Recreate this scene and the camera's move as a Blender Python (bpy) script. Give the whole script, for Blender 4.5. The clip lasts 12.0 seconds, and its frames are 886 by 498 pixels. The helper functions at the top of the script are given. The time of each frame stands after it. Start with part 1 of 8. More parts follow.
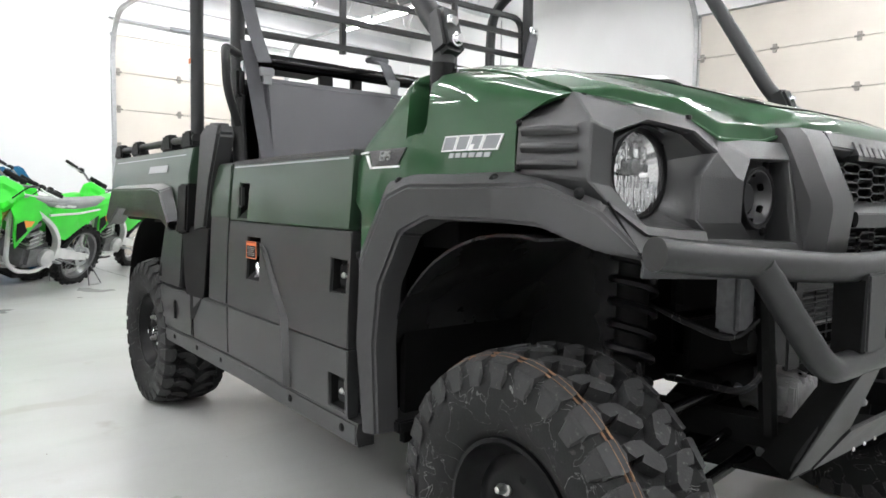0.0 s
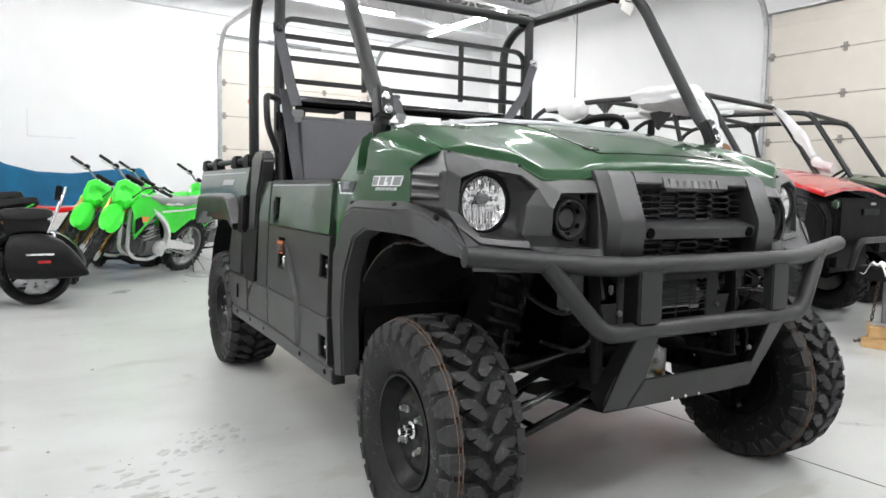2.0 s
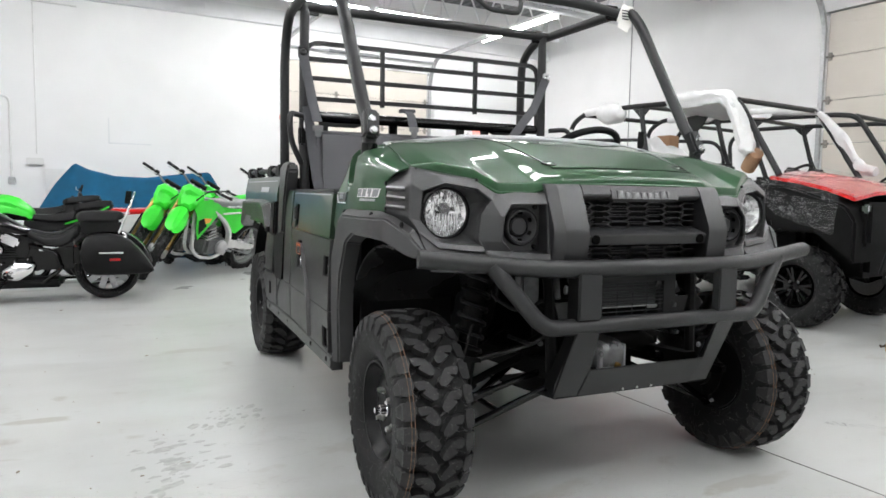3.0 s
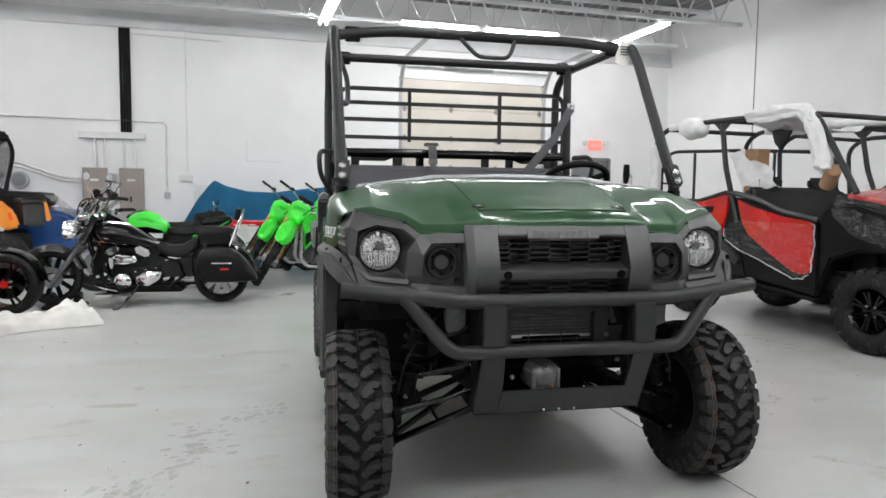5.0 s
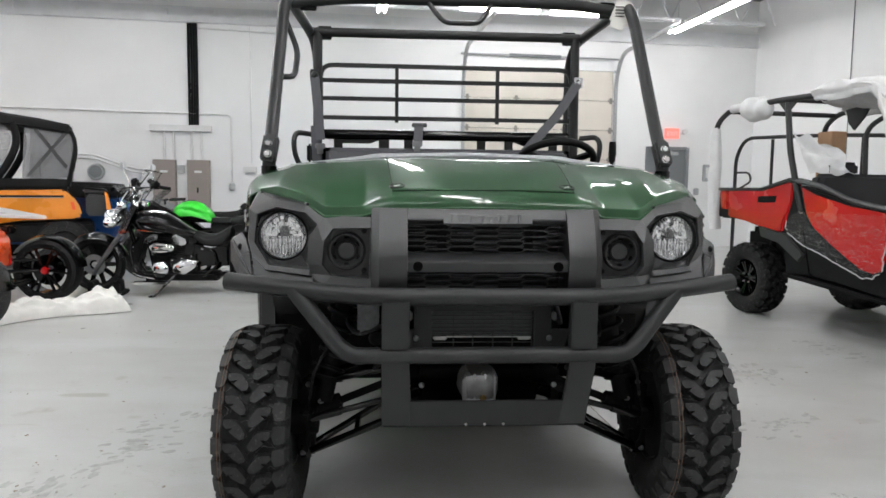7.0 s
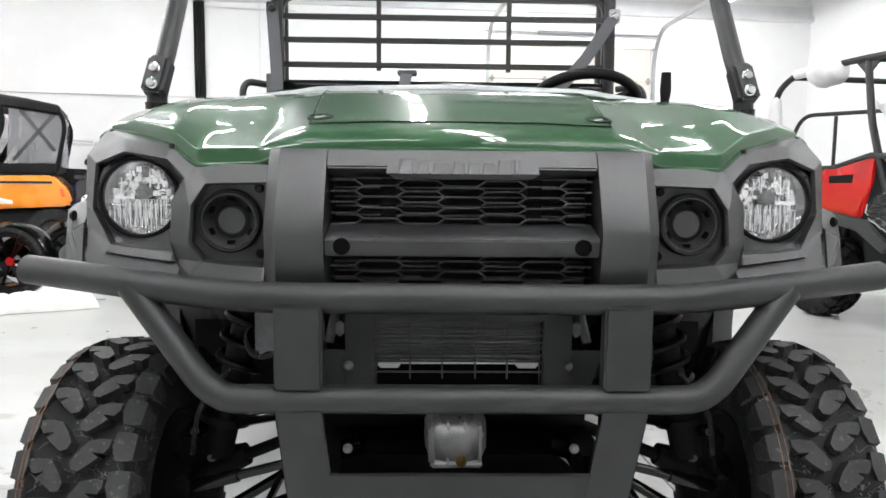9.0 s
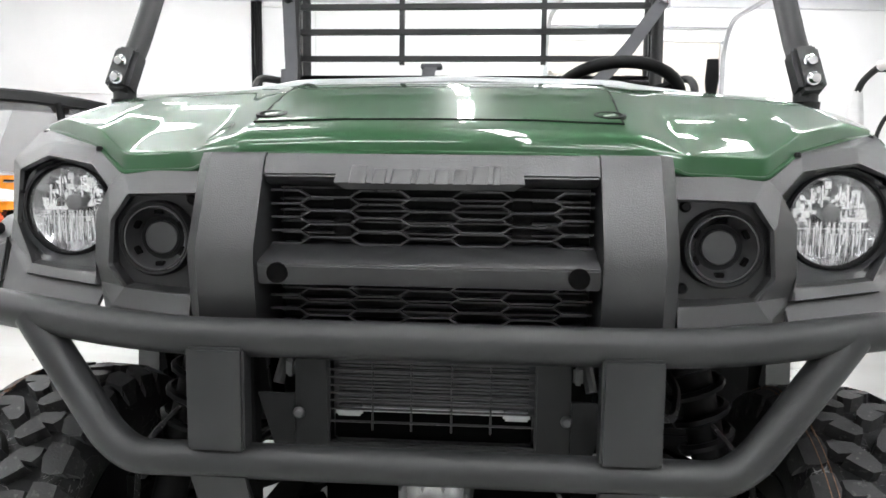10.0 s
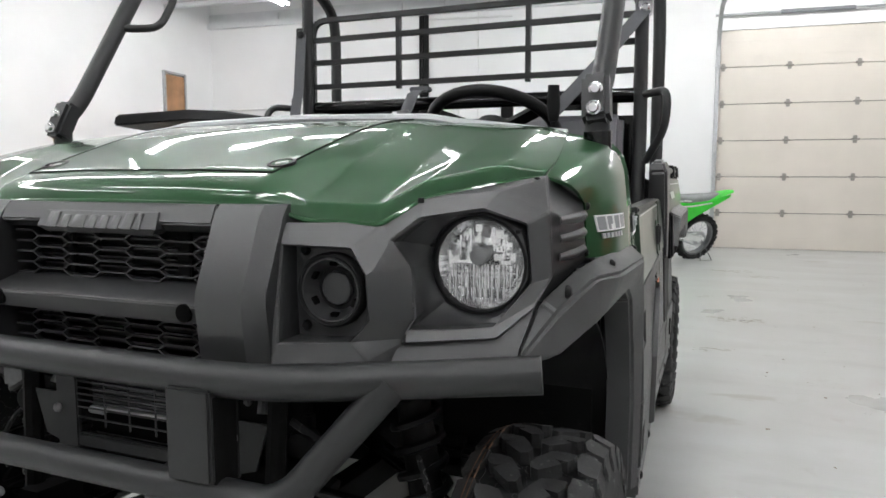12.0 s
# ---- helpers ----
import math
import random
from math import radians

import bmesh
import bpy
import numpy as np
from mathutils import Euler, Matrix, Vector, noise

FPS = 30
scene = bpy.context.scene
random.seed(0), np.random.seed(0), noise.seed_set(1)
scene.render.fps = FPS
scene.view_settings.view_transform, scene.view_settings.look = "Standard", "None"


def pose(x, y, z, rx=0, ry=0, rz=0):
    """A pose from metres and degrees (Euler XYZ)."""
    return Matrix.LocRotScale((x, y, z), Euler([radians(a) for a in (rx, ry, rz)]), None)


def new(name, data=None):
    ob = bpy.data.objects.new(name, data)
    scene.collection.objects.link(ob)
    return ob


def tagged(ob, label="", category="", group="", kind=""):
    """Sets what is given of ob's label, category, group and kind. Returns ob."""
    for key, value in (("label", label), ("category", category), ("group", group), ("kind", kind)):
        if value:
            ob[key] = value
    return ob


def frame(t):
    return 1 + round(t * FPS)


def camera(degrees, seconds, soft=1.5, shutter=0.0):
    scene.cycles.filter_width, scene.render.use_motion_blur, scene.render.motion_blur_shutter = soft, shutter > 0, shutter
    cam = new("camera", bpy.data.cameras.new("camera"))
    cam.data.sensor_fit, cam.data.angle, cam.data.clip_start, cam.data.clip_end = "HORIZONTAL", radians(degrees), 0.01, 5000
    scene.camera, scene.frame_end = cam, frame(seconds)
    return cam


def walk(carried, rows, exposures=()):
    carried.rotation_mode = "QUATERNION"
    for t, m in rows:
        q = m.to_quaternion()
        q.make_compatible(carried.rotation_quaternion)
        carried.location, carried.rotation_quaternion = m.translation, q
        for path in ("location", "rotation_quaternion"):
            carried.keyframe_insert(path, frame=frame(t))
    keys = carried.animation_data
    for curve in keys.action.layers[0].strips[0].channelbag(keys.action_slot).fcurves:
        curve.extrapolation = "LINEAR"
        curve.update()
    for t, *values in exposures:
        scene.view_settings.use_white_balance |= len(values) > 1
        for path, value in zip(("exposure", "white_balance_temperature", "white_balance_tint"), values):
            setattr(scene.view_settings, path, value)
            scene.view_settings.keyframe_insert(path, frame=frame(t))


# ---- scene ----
cam = camera(66.01, 12.0, soft=1.6)
# seconds, place in metres, turn in degrees
PATH = [
    (0.0, -1.6983, -0.8806, 0.9302, 86.057, -0.893, -38.487),
    (0.5, -1.6924, -1.0975, 0.9378, 85.875, -0.855, -37.477),
    (1, -1.6837, -1.3177, 0.9437, 85.627, -0.949, -35.956),
    (1.5, -1.7126, -1.5237, 0.9652, 85.543, -0.897, -32.686),
    (2, -1.6998, -1.7066, 1.0121, 85.313, -0.997, -30.066),
    (2.5, -1.6146, -1.9059, 1.0329, 85.198, -0.973, -27.233),
    (3, -1.5537, -2.1044, 1.0511, 85.248, -0.955, -24.218),
    (3.2, -1.5294, -2.1783, 1.0806, 85.200, -0.801, -23.616),
    (5, -0.9410, -2.6559, 1.1937, 85.436, -0.657, -11.677),
    (5.5, -0.7234, -2.6934, 1.2407, 85.123, -0.626, -9.635),
    (6, -0.4940, -2.6684, 1.2446, 84.985, -0.632, -6.948),
    (6.5, -0.3522, -2.5935, 1.2187, 84.875, -0.624, -4.054),
    (7, -0.2822, -2.4015, 1.1497, 84.841, -0.647, -3.815),
    (7.5, -0.2262, -2.1781, 1.0843, 84.892, -0.832, -3.506),
    (7.7, -0.1877, -2.0906, 1.0642, 84.965, -0.630, -3.079),
    (9.5, -0.0108, -1.3963, 1.0232, 84.249, -0.751, 0.583),
    (10, 0.0930, -1.2955, 1.0452, 84.225, -0.688, 4.133),
    (10.5, 0.2770, -1.2257, 1.0605, 84.214, -0.502, 9.542),
    (11, 0.5198, -1.1669, 1.0638, 84.471, -0.109, 14.630),
    (11.5, 0.7752, -1.1733, 1.1076, 84.586, -0.274, 17.056),
    (12, 1.0116, -1.1854, 1.1266, 84.071, -0.079, 21.734),
]
walk(cam, [(t, pose(x, y, z, rx, ry, rz)) for t, x, y, z, rx, ry, rz in PATH],
     exposures=[(0.0, 0.35), (1.0, 0.38), (2.5, 0.18), (5.0, -0.24), (6.5, -0.34), (7.7, -0.10), (9.5, 0.50), (10.5, 0.5), (11.0, 0.48), (11.5, 0.34), (12.0, -0.10)])

# ---- world: a closed room, so only a faint grey outside ----
world = bpy.data.worlds.new("world")
scene.world = world
world.use_nodes = True
world.node_tree.nodes["Background"].inputs[0].default_value = (0.8, 0.85, 0.9, 1)
world.node_tree.nodes["Background"].inputs[1].default_value = 0.05
TUBE_POWER = 55.0

# the room stands turned by a few degrees to the vehicle
ROOM = pose(0, 0, 0, 0, 0, 4.915)
WALL_L, WALL_R, WALL_B, WALL_F, DECK = -7.5, 7.935, 10.652, -9.0, 4.95


# ---- materials ----
def nodes_of(name):
    m = bpy.data.materials.new(name)
    m.use_nodes = True
    return m, m.node_tree.nodes, m.node_tree.links, m.node_tree.nodes["Principled BSDF"]


def surface(name, color, rough=0.5, metal=0.0, vary=0.15, scale=6.0, bump=0.1, grain=180.0, coat=0.0, spec=0.5,
            rough_vary=0.1, stain=None, stain_at=0.62, scratch=None):
    """A painted, moulded or woven surface: colour that drifts at two scales, fine relief, uneven gloss."""
    m, nodes, links, bsdf = nodes_of(name)
    tex = nodes.new("ShaderNodeTexCoord")
    big = nodes.new("ShaderNodeTexNoise")
    big.inputs["Scale"].default_value, big.inputs["Detail"].default_value = scale, 6
    fine = nodes.new("ShaderNodeTexNoise")
    fine.inputs["Scale"].default_value, fine.inputs["Detail"].default_value = grain, 3
    links.new(tex.outputs["Object"], big.inputs["Vector"])
    links.new(tex.outputs["Object"], fine.inputs["Vector"])
    mix = nodes.new("ShaderNodeMix")
    mix.data_type = "RGBA"
    dark = [c * (1 - vary) for c in color[:3]] + [1]
    light = [min(1, c * (1 + vary)) for c in color[:3]] + [1]
    mix.inputs[6].default_value, mix.inputs[7].default_value = dark, light
    ramp = nodes.new("ShaderNodeMapRange")
    ramp.inputs[1].default_value, ramp.inputs[2].default_value = 0.3, 0.7
    links.new(big.outputs["Fac"], ramp.inputs[0])
    links.new(ramp.outputs[0], mix.inputs[0])
    out = mix.outputs[2]
    if stain:
        spots = nodes.new("ShaderNodeTexNoise")
        spots.inputs["Scale"].default_value, spots.inputs["Detail"].default_value = scale * 3.1, 9
        links.new(tex.outputs["Object"], spots.inputs["Vector"])
        edge = nodes.new("ShaderNodeMapRange")
        edge.inputs[1].default_value, edge.inputs[2].default_value = stain_at, stain_at + 0.12
        links.new(spots.outputs["Fac"], edge.inputs[0])
        over = nodes.new("ShaderNodeMix")
        over.data_type = "RGBA"
        over.inputs[7].default_value = (*stain, 1)
        links.new(edge.outputs[0], over.inputs[0])
        links.new(out, over.inputs[6])
        out = over.outputs[2]
    if scratch:
        lines = nodes.new("ShaderNodeTexNoise")
        lines.inputs["Scale"].default_value, lines.inputs["Detail"].default_value = 16, 3
        lines.inputs["Distortion"].default_value = 0.8
        links.new(tex.outputs["Object"], lines.inputs["Vector"])
        far = nodes.new("ShaderNodeMath")
        far.operation = "SUBTRACT"
        far.inputs[1].default_value = 0.5
        links.new(lines.outputs["Fac"], far.inputs[0])
        off = nodes.new("ShaderNodeMath")
        off.operation = "ABSOLUTE"
        links.new(far.outputs[0], off.inputs[0])
        thin = nodes.new("ShaderNodeMapRange")
        thin.inputs[1].default_value, thin.inputs[2].default_value = 0.0, 0.007
        thin.inputs[3].default_value, thin.inputs[4].default_value = 1.0, 0.0
        links.new(off.outputs[0], thin.inputs[0])
        some = nodes.new("ShaderNodeMath")
        some.operation = "MULTIPLY"
        links.new(thin.outputs[0], some.inputs[0])
        links.new(ramp.outputs[0], some.inputs[1])
        top = nodes.new("ShaderNodeMix")
        top.data_type = "RGBA"
        top.inputs[7].default_value = (*scratch, 1)
        links.new(some.outputs[0], top.inputs[0])
        links.new(out, top.inputs[6])
        out = top.outputs[2]
    links.new(out, bsdf.inputs["Base Color"])
    gloss = nodes.new("ShaderNodeMapRange")
    gloss.inputs[3].default_value, gloss.inputs[4].default_value = max(0.02, rough - rough_vary), min(1, rough + rough_vary)
    links.new(big.outputs["Fac"], gloss.inputs[0])
    links.new(gloss.outputs[0], bsdf.inputs["Roughness"])
    bsdf.inputs["Metallic"].default_value = metal
    bsdf.inputs["Specular IOR Level"].default_value = spec
    if coat:
        bsdf.inputs["Coat Weight"].default_value, bsdf.inputs["Coat Roughness"].default_value = coat, 0.03
    if bump:
        b = nodes.new("ShaderNodeBump")
        b.inputs["Strength"].default_value, b.inputs["Distance"].default_value = bump, 0.002
        links.new(fine.outputs["Fac"], b.inputs["Height"])
        links.new(b.outputs[0], bsdf.inputs["Normal"])
    return m


def glowing(name, color, power):
    m, nodes, links, bsdf = nodes_of(name)
    bsdf.inputs["Base Color"].default_value = (*color, 1)
    bsdf.inputs["Emission Color"].default_value = (*color, 1)
    bsdf.inputs["Emission Strength"].default_value = power
    return m


def clear(name, color=(1, 1, 1), rough=0.02, film=False, haze=0.0, streak=0.0):
    """Glass, or a thin film that mostly lets light through."""
    m, nodes, links, bsdf = nodes_of(name)
    bsdf.inputs["Base Color"].default_value = (*color, 1)
    bsdf.inputs["Roughness"].default_value = rough
    if not film:
        bsdf.inputs["Transmission Weight"].default_value = 1.0
        bsdf.inputs["IOR"].default_value = 1.45
        return m
    see = nodes.new("ShaderNodeBsdfTransparent")
    mix = nodes.new("ShaderNodeMixShader")
    mix.inputs[0].default_value = haze
    if streak:
        # crease glints of the film, painted in as thin hazier ridges of a warped noise
        tex = nodes.new("ShaderNodeTexCoord")
        wrinkle = nodes.new("ShaderNodeTexNoise")
        wrinkle.inputs["Scale"].default_value, wrinkle.inputs["Detail"].default_value = 12, 4
        wrinkle.inputs["Distortion"].default_value = 0.5
        turn = nodes.new("ShaderNodeMapping")
        turn.inputs["Rotation"].default_value = (0.7, 0.5, 0.3)
        turn.inputs["Scale"].default_value = (1.0, 0.8, 3.2)
        links.new(tex.outputs["Object"], turn.inputs["Vector"])
        links.new(turn.outputs[0], wrinkle.inputs["Vector"])
        off = nodes.new("ShaderNodeMath")
        off.operation = "SUBTRACT"
        off.inputs[1].default_value = 0.5
        links.new(wrinkle.outputs["Fac"], off.inputs[0])
        size = nodes.new("ShaderNodeMath")
        size.operation = "ABSOLUTE"
        links.new(off.outputs[0], size.inputs[0])
        amount = nodes.new("ShaderNodeMapRange")
        amount.inputs[1].default_value, amount.inputs[2].default_value = 0.0, 0.007
        amount.inputs[3].default_value, amount.inputs[4].default_value = streak, haze
        links.new(size.outputs[0], amount.inputs[0])
        links.new(amount.outputs[0], mix.inputs[0])
        b = nodes.new("ShaderNodeBump")
        b.inputs["Strength"].default_value, b.inputs["Distance"].default_value = 0.8, 0.02
        links.new(wrinkle.outputs["Fac"], b.inputs["Height"])
        links.new(b.outputs[0], bsdf.inputs["Normal"])
    links.new(see.outputs[0], mix.inputs[1])
    links.new(bsdf.outputs[0], mix.inputs[2])
    links.new(mix.outputs[0], nodes["Material Output"].inputs[0])
    return m


M_WALL = surface("wall_paint", (0.85, 0.85, 0.85), 0.6, vary=0.03, scale=1.2, bump=0.15, grain=60)
M_TRIM = surface("white_steel", (0.74, 0.75, 0.76), 0.45, vary=0.06, scale=3, bump=0.05)
M_DECK = surface("roof_deck_steel", (0.19, 0.195, 0.20), 0.5, vary=0.1, scale=2, bump=0.05)
M_FLOOR = surface("sealed_concrete", (0.482, 0.488, 0.472), 0.33, vary=0.10, scale=1.3, bump=0.14, grain=45, rough_vary=0.16,
                  stain=(0.38, 0.365, 0.34), stain_at=0.645)


def worn(m, streak, mark, dirt):
    """Broom streaks, thin scuffs and brown spills on a concrete floor."""
    nodes, links = m.node_tree.nodes, m.node_tree.links
    sink = nodes["Principled BSDF"].inputs["Base Color"]
    out = sink.links[0].from_socket
    tex = nodes.new("ShaderNodeTexCoord")

    def field(scale, turn, size, detail, lo, hi, bend=0.0):
        place = nodes.new("ShaderNodeMapping")
        place.inputs["Rotation"].default_value = (0, 0, turn)
        place.inputs["Scale"].default_value = size
        links.new(tex.outputs["Object"], place.inputs["Vector"])
        n = nodes.new("ShaderNodeTexNoise")
        n.inputs["Scale"].default_value, n.inputs["Detail"].default_value, n.inputs["Distortion"].default_value = scale, detail, bend
        links.new(place.outputs[0], n.inputs["Vector"])
        if lo is None:
            a = nodes.new("ShaderNodeMath")
            a.operation = "SUBTRACT"
            a.inputs[1].default_value = 0.5
            links.new(n.outputs["Fac"], a.inputs[0])
            b = nodes.new("ShaderNodeMath")
            b.operation = "ABSOLUTE"
            links.new(a.outputs[0], b.inputs[0])
            source, lo, hi = b.outputs[0], hi, 0.0
        else:
            source = n.outputs["Fac"]
        r = nodes.new("ShaderNodeMapRange")
        r.inputs[1].default_value, r.inputs[2].default_value = lo, hi
        links.new(source, r.inputs[0])
        return r.outputs[0]

    def times(a, b):
        n = nodes.new("ShaderNodeMath")
        n.operation = "MULTIPLY"
        links.new(a, n.inputs[0])
        if isinstance(b, float):
            n.inputs[1].default_value = b
        else:
            links.new(b, n.inputs[1])
        return n.outputs[0]

    def lay(amount, color):
        nonlocal out
        mix = nodes.new("ShaderNodeMix")
        mix.data_type = "RGBA"
        mix.inputs[7].default_value = (*color, 1)
        links.new(amount, mix.inputs[0])
        links.new(out, mix.inputs[6])
        out = mix.outputs[2]
    lay(times(field(0.9, 0.5, (1.0, 2.2, 1.0), 8, 0.46, 0.74, 0.5), 0.7), streak)
    lay(times(field(1.3, -0.7, (1.0, 2.6, 1.0), 9, 0.54, 0.78, 0.6), 0.55), mark)
    lay(times(times(field(2.6, 0.2, (1, 1.6, 1), 4, None, 0.004, 1.2), field(0.8, 0, (1, 1, 1), 2, 0.5, 0.62)), 0.7), mark)
    lay(times(times(field(1.7, 0.9, (1, 2.2, 1), 8, 0.60, 0.66, 0.4), field(0.45, 0, (1, 1, 1), 2, 0.46, 0.60)), 0.75), dirt)
    links.new(out, sink)


worn(M_FLOOR, (0.56, 0.575, 0.57), (0.37, 0.37, 0.36), (0.36, 0.345, 0.305))
M_JOINT = surface("joint_filler", (0.16, 0.16, 0.15), 0.8, vary=0.2, scale=10)
M_GRIME = surface("floor_dirt", (0.30, 0.26, 0.21), 0.9, vary=0.3, scale=20)
M_SPILL = surface("dried_brown_spill", (0.33, 0.315, 0.275), 0.6, vary=0.3, scale=30, bump=0.05)
M_SMUDGE = surface("grey_scuff", (0.405, 0.412, 0.398), 0.5, vary=0.2, scale=30, bump=0.05)
M_CREAM = surface("cream_door_steel", (0.68, 0.63, 0.565), 0.42, vary=0.04, scale=2, bump=0.12, grain=300)
M_GALV = surface("galvanised_steel", (0.45, 0.46, 0.47), 0.38, metal=0.8, vary=0.15, scale=20)
M_HINGE = surface("dull_zinc_hinge", (0.30, 0.28, 0.25), 0.5, metal=0.4, vary=0.2, scale=30)
M_GREY_DOOR = surface("grey_door_paint", (0.20, 0.21, 0.22), 0.45, vary=0.05, scale=3)
M_BROWN_BOX = surface("taupe_enamel", (0.30, 0.255, 0.235), 0.4, vary=0.06, scale=4)
M_OAK = surface("oak_veneer", (0.36, 0.19, 0.09), 0.45, vary=0.2, scale=5)
M_TUBE = glowing("fluorescent_tube", (0.985, 0.99, 1.0), TUBE_POWER)
M_EXIT = glowing("exit_red", (1.0, 0.22, 0.18), 0.9)
M_GREEN = surface("dark_green_paint", (0.018, 0.062, 0.0245), 0.35, vary=0.05, scale=2, bump=0.0, coat=0.8, rough_vary=0.05, spec=0.12)
M_GREEN_SOFT = surface("green_door_plastic", (0.020, 0.042, 0.024), 0.30, vary=0.08, scale=3, bump=0.02, grain=500, rough_vary=0.05, coat=0.5)
M_PLASTIC = surface("charcoal_moulded_plastic", (0.0172, 0.0174, 0.0183), 0.36, vary=0.14, scale=5, bump=0.35, grain=520, rough_vary=0.08, spec=0.75)
M_GRILLE = surface("grille_plastic", (0.024, 0.024, 0.025), 0.30, vary=0.1, scale=8, bump=0.1, grain=600, spec=0.6)
M_LINER = surface("glossy_liner_plastic", (0.010, 0.010, 0.0105), 0.28, vary=0.2, scale=5, bump=0.0, rough_vary=0.1, spec=0.45)
M_PLASTIC_D = surface("black_moulded_plastic", (0.008, 0.008, 0.0084), 0.5, vary=0.12, scale=6, bump=0.2, grain=700, spec=0.12)
M_SCUFF = surface("scuffed_charcoal_plastic", (0.034, 0.034, 0.035), 0.48, vary=0.12, scale=7, bump=0.3, grain=800, stain=(0.16, 0.16, 0.16), stain_at=0.74)
M_POWDER = surface("black_powder_coat", (0.0178, 0.0182, 0.0188), 0.42, vary=0.10, scale=9, bump=0.18, grain=900, stain=(0.05, 0.05, 0.05), stain_at=0.72, spec=0.34)
M_GLOSS_BLACK = surface("gloss_black_paint", (0.002, 0.002, 0.0022), 0.13, vary=0.1, scale=8, bump=0.02, rough_vary=0.06, spec=0.38)
# black steel, its base sunk to carry cavity shade; the lighter stain is dust
M_CAVITY = surface("dusty_steel_cavity_shade", (0.004, 0.004, 0.004), 0.65, vary=0.3, scale=14, bump=0.15, stain=(0.016, 0.015, 0.014), stain_at=0.68, spec=0.12)
M_RUBBER = surface("tyre_rubber", (0.010, 0.010, 0.0104), 0.62, vary=0.2, scale=18, bump=0.3, grain=260, stain=(0.045, 0.044, 0.043), stain_at=0.66, spec=0.22, scratch=(0.22, 0.22, 0.22))
M_TREAD = surface("dusty_tread_rubber", (0.027, 0.027, 0.0275), 0.58, vary=0.25, scale=30, bump=0.3, grain=260, stain=(0.075, 0.073, 0.070), stain_at=0.60, spec=0.25)
# near-black colour stands in for shade inside slots, plugs and below the radiator
M_HOLE = surface("hole_shade", (0.002, 0.002, 0.002), 0.95, vary=0.1, scale=30, bump=0.0, spec=0.05)
M_RUBBER_LINE = surface("orange_tyre_line", (0.15, 0.080, 0.045), 0.8, vary=0.4, scale=60)
M_VINYL = surface("grey_seat_vinyl", (0.060, 0.060, 0.068), 0.5, vary=0.06, scale=3, bump=0.3, grain=420)
M_WEB = surface("belt_webbing", (0.060, 0.061, 0.068), 0.65, vary=0.1, scale=40, bump=0.5, grain=900)
M_FRAME = surface("bright_aluminium_frame", (0.76, 0.76, 0.75), 0.42, metal=0.4, vary=0.12, scale=10, bump=0.2)
M_ALU = surface("cast_aluminium", (0.66, 0.66, 0.66), 0.42, metal=0.75, vary=0.15, scale=14, bump=0.3, grain=240)
M_CAST = surface("dull_casting", (0.20, 0.20, 0.205), 0.42, metal=0.7, vary=0.2, scale=16, bump=0.4, grain=240)
M_CASE = surface("sand_cast_case", (0.36, 0.36, 0.36), 0.5, metal=0.5, vary=0.25, scale=20, bump=0.4, grain=200)
M_CHROME = surface("chrome", (0.88, 0.88, 0.89), 0.09, metal=1.0, vary=0.04, scale=10, bump=0.0, rough_vary=0.04)
M_ZINC = surface("zinc_bolt", (0.66, 0.66, 0.64), 0.3, metal=1.0, vary=0.1, scale=60)
M_REFLECTOR_D = surface("reflector_dark_reflections", (0.26, 0.26, 0.27), 0.2, metal=1.0, vary=0.3, scale=40, bump=0.0)
M_LENS = clear("clear_lens", (0.9, 0.9, 0.9), 0.03, film=True, haze=0.05)
M_REFLECTOR = surface("bright_reflector", (0.92, 0.92, 0.93), 0.16, metal=1.0, vary=0.03, scale=10, bump=0.0, rough_vary=0.04)
M_WHITE = surface("white_print", (0.72, 0.72, 0.72), 0.4, vary=0.04, scale=20)
M_SILVER = surface("silver_decal", (0.36, 0.37, 0.38), 0.4, metal=0.2, vary=0.06, scale=20)
M_RADIATOR = surface("radiator_fins", (0.11, 0.112, 0.116), 0.45, metal=0.6, vary=0.2, scale=60)
M_LIME = surface("lime_green_plastic", (0.030, 0.66, 0.028), 0.36, vary=0.08, scale=6, coat=0.2)
M_RED = surface("red_paint", (0.50, 0.010, 0.011), 0.25, vary=0.06, scale=4, coat=0.8)
M_ORANGE = surface("orange_paint", (0.80, 0.27, 0.02), 0.28, vary=0.06, scale=4, coat=0.8)
M_ORANGE_RED = surface("orange_red_paint", (0.85, 0.10, 0.02), 0.28, vary=0.06, scale=4, coat=0.8)
M_BLUE = surface("blue_tarpaulin", (0.005, 0.085, 0.175), 0.7, vary=0.15, scale=5, bump=0.3, spec=0.2)
M_BLUE_PAINT = surface("blue_paint", (0.015, 0.07, 0.24), 0.3, vary=0.1, scale=4, coat=0.6)
M_BLACK_SEAT = surface("black_leather", (0.007, 0.007, 0.0073), 0.42, spec=0.15, vary=0.15, scale=12, bump=0.4, grain=300)
M_SEAT_CLOTH = surface("charcoal_seat_cloth", (0.020, 0.020, 0.022), 0.7, vary=0.15, scale=12, bump=0.4, grain=400, spec=0.25)
M_GREY_SEAT = surface("grey_seat_cover", (0.20, 0.21, 0.21), 0.5, vary=0.15, scale=9, bump=0.3)
M_WHITE_CLOTH = surface("white_cloth", (0.78, 0.77, 0.73), 0.85, vary=0.08, scale=9, bump=0.4, grain=160)
M_FOAM = surface("white_foam_wrap", (0.70, 0.70, 0.70), 0.5, vary=0.10, scale=8, bump=0.3, grain=90)
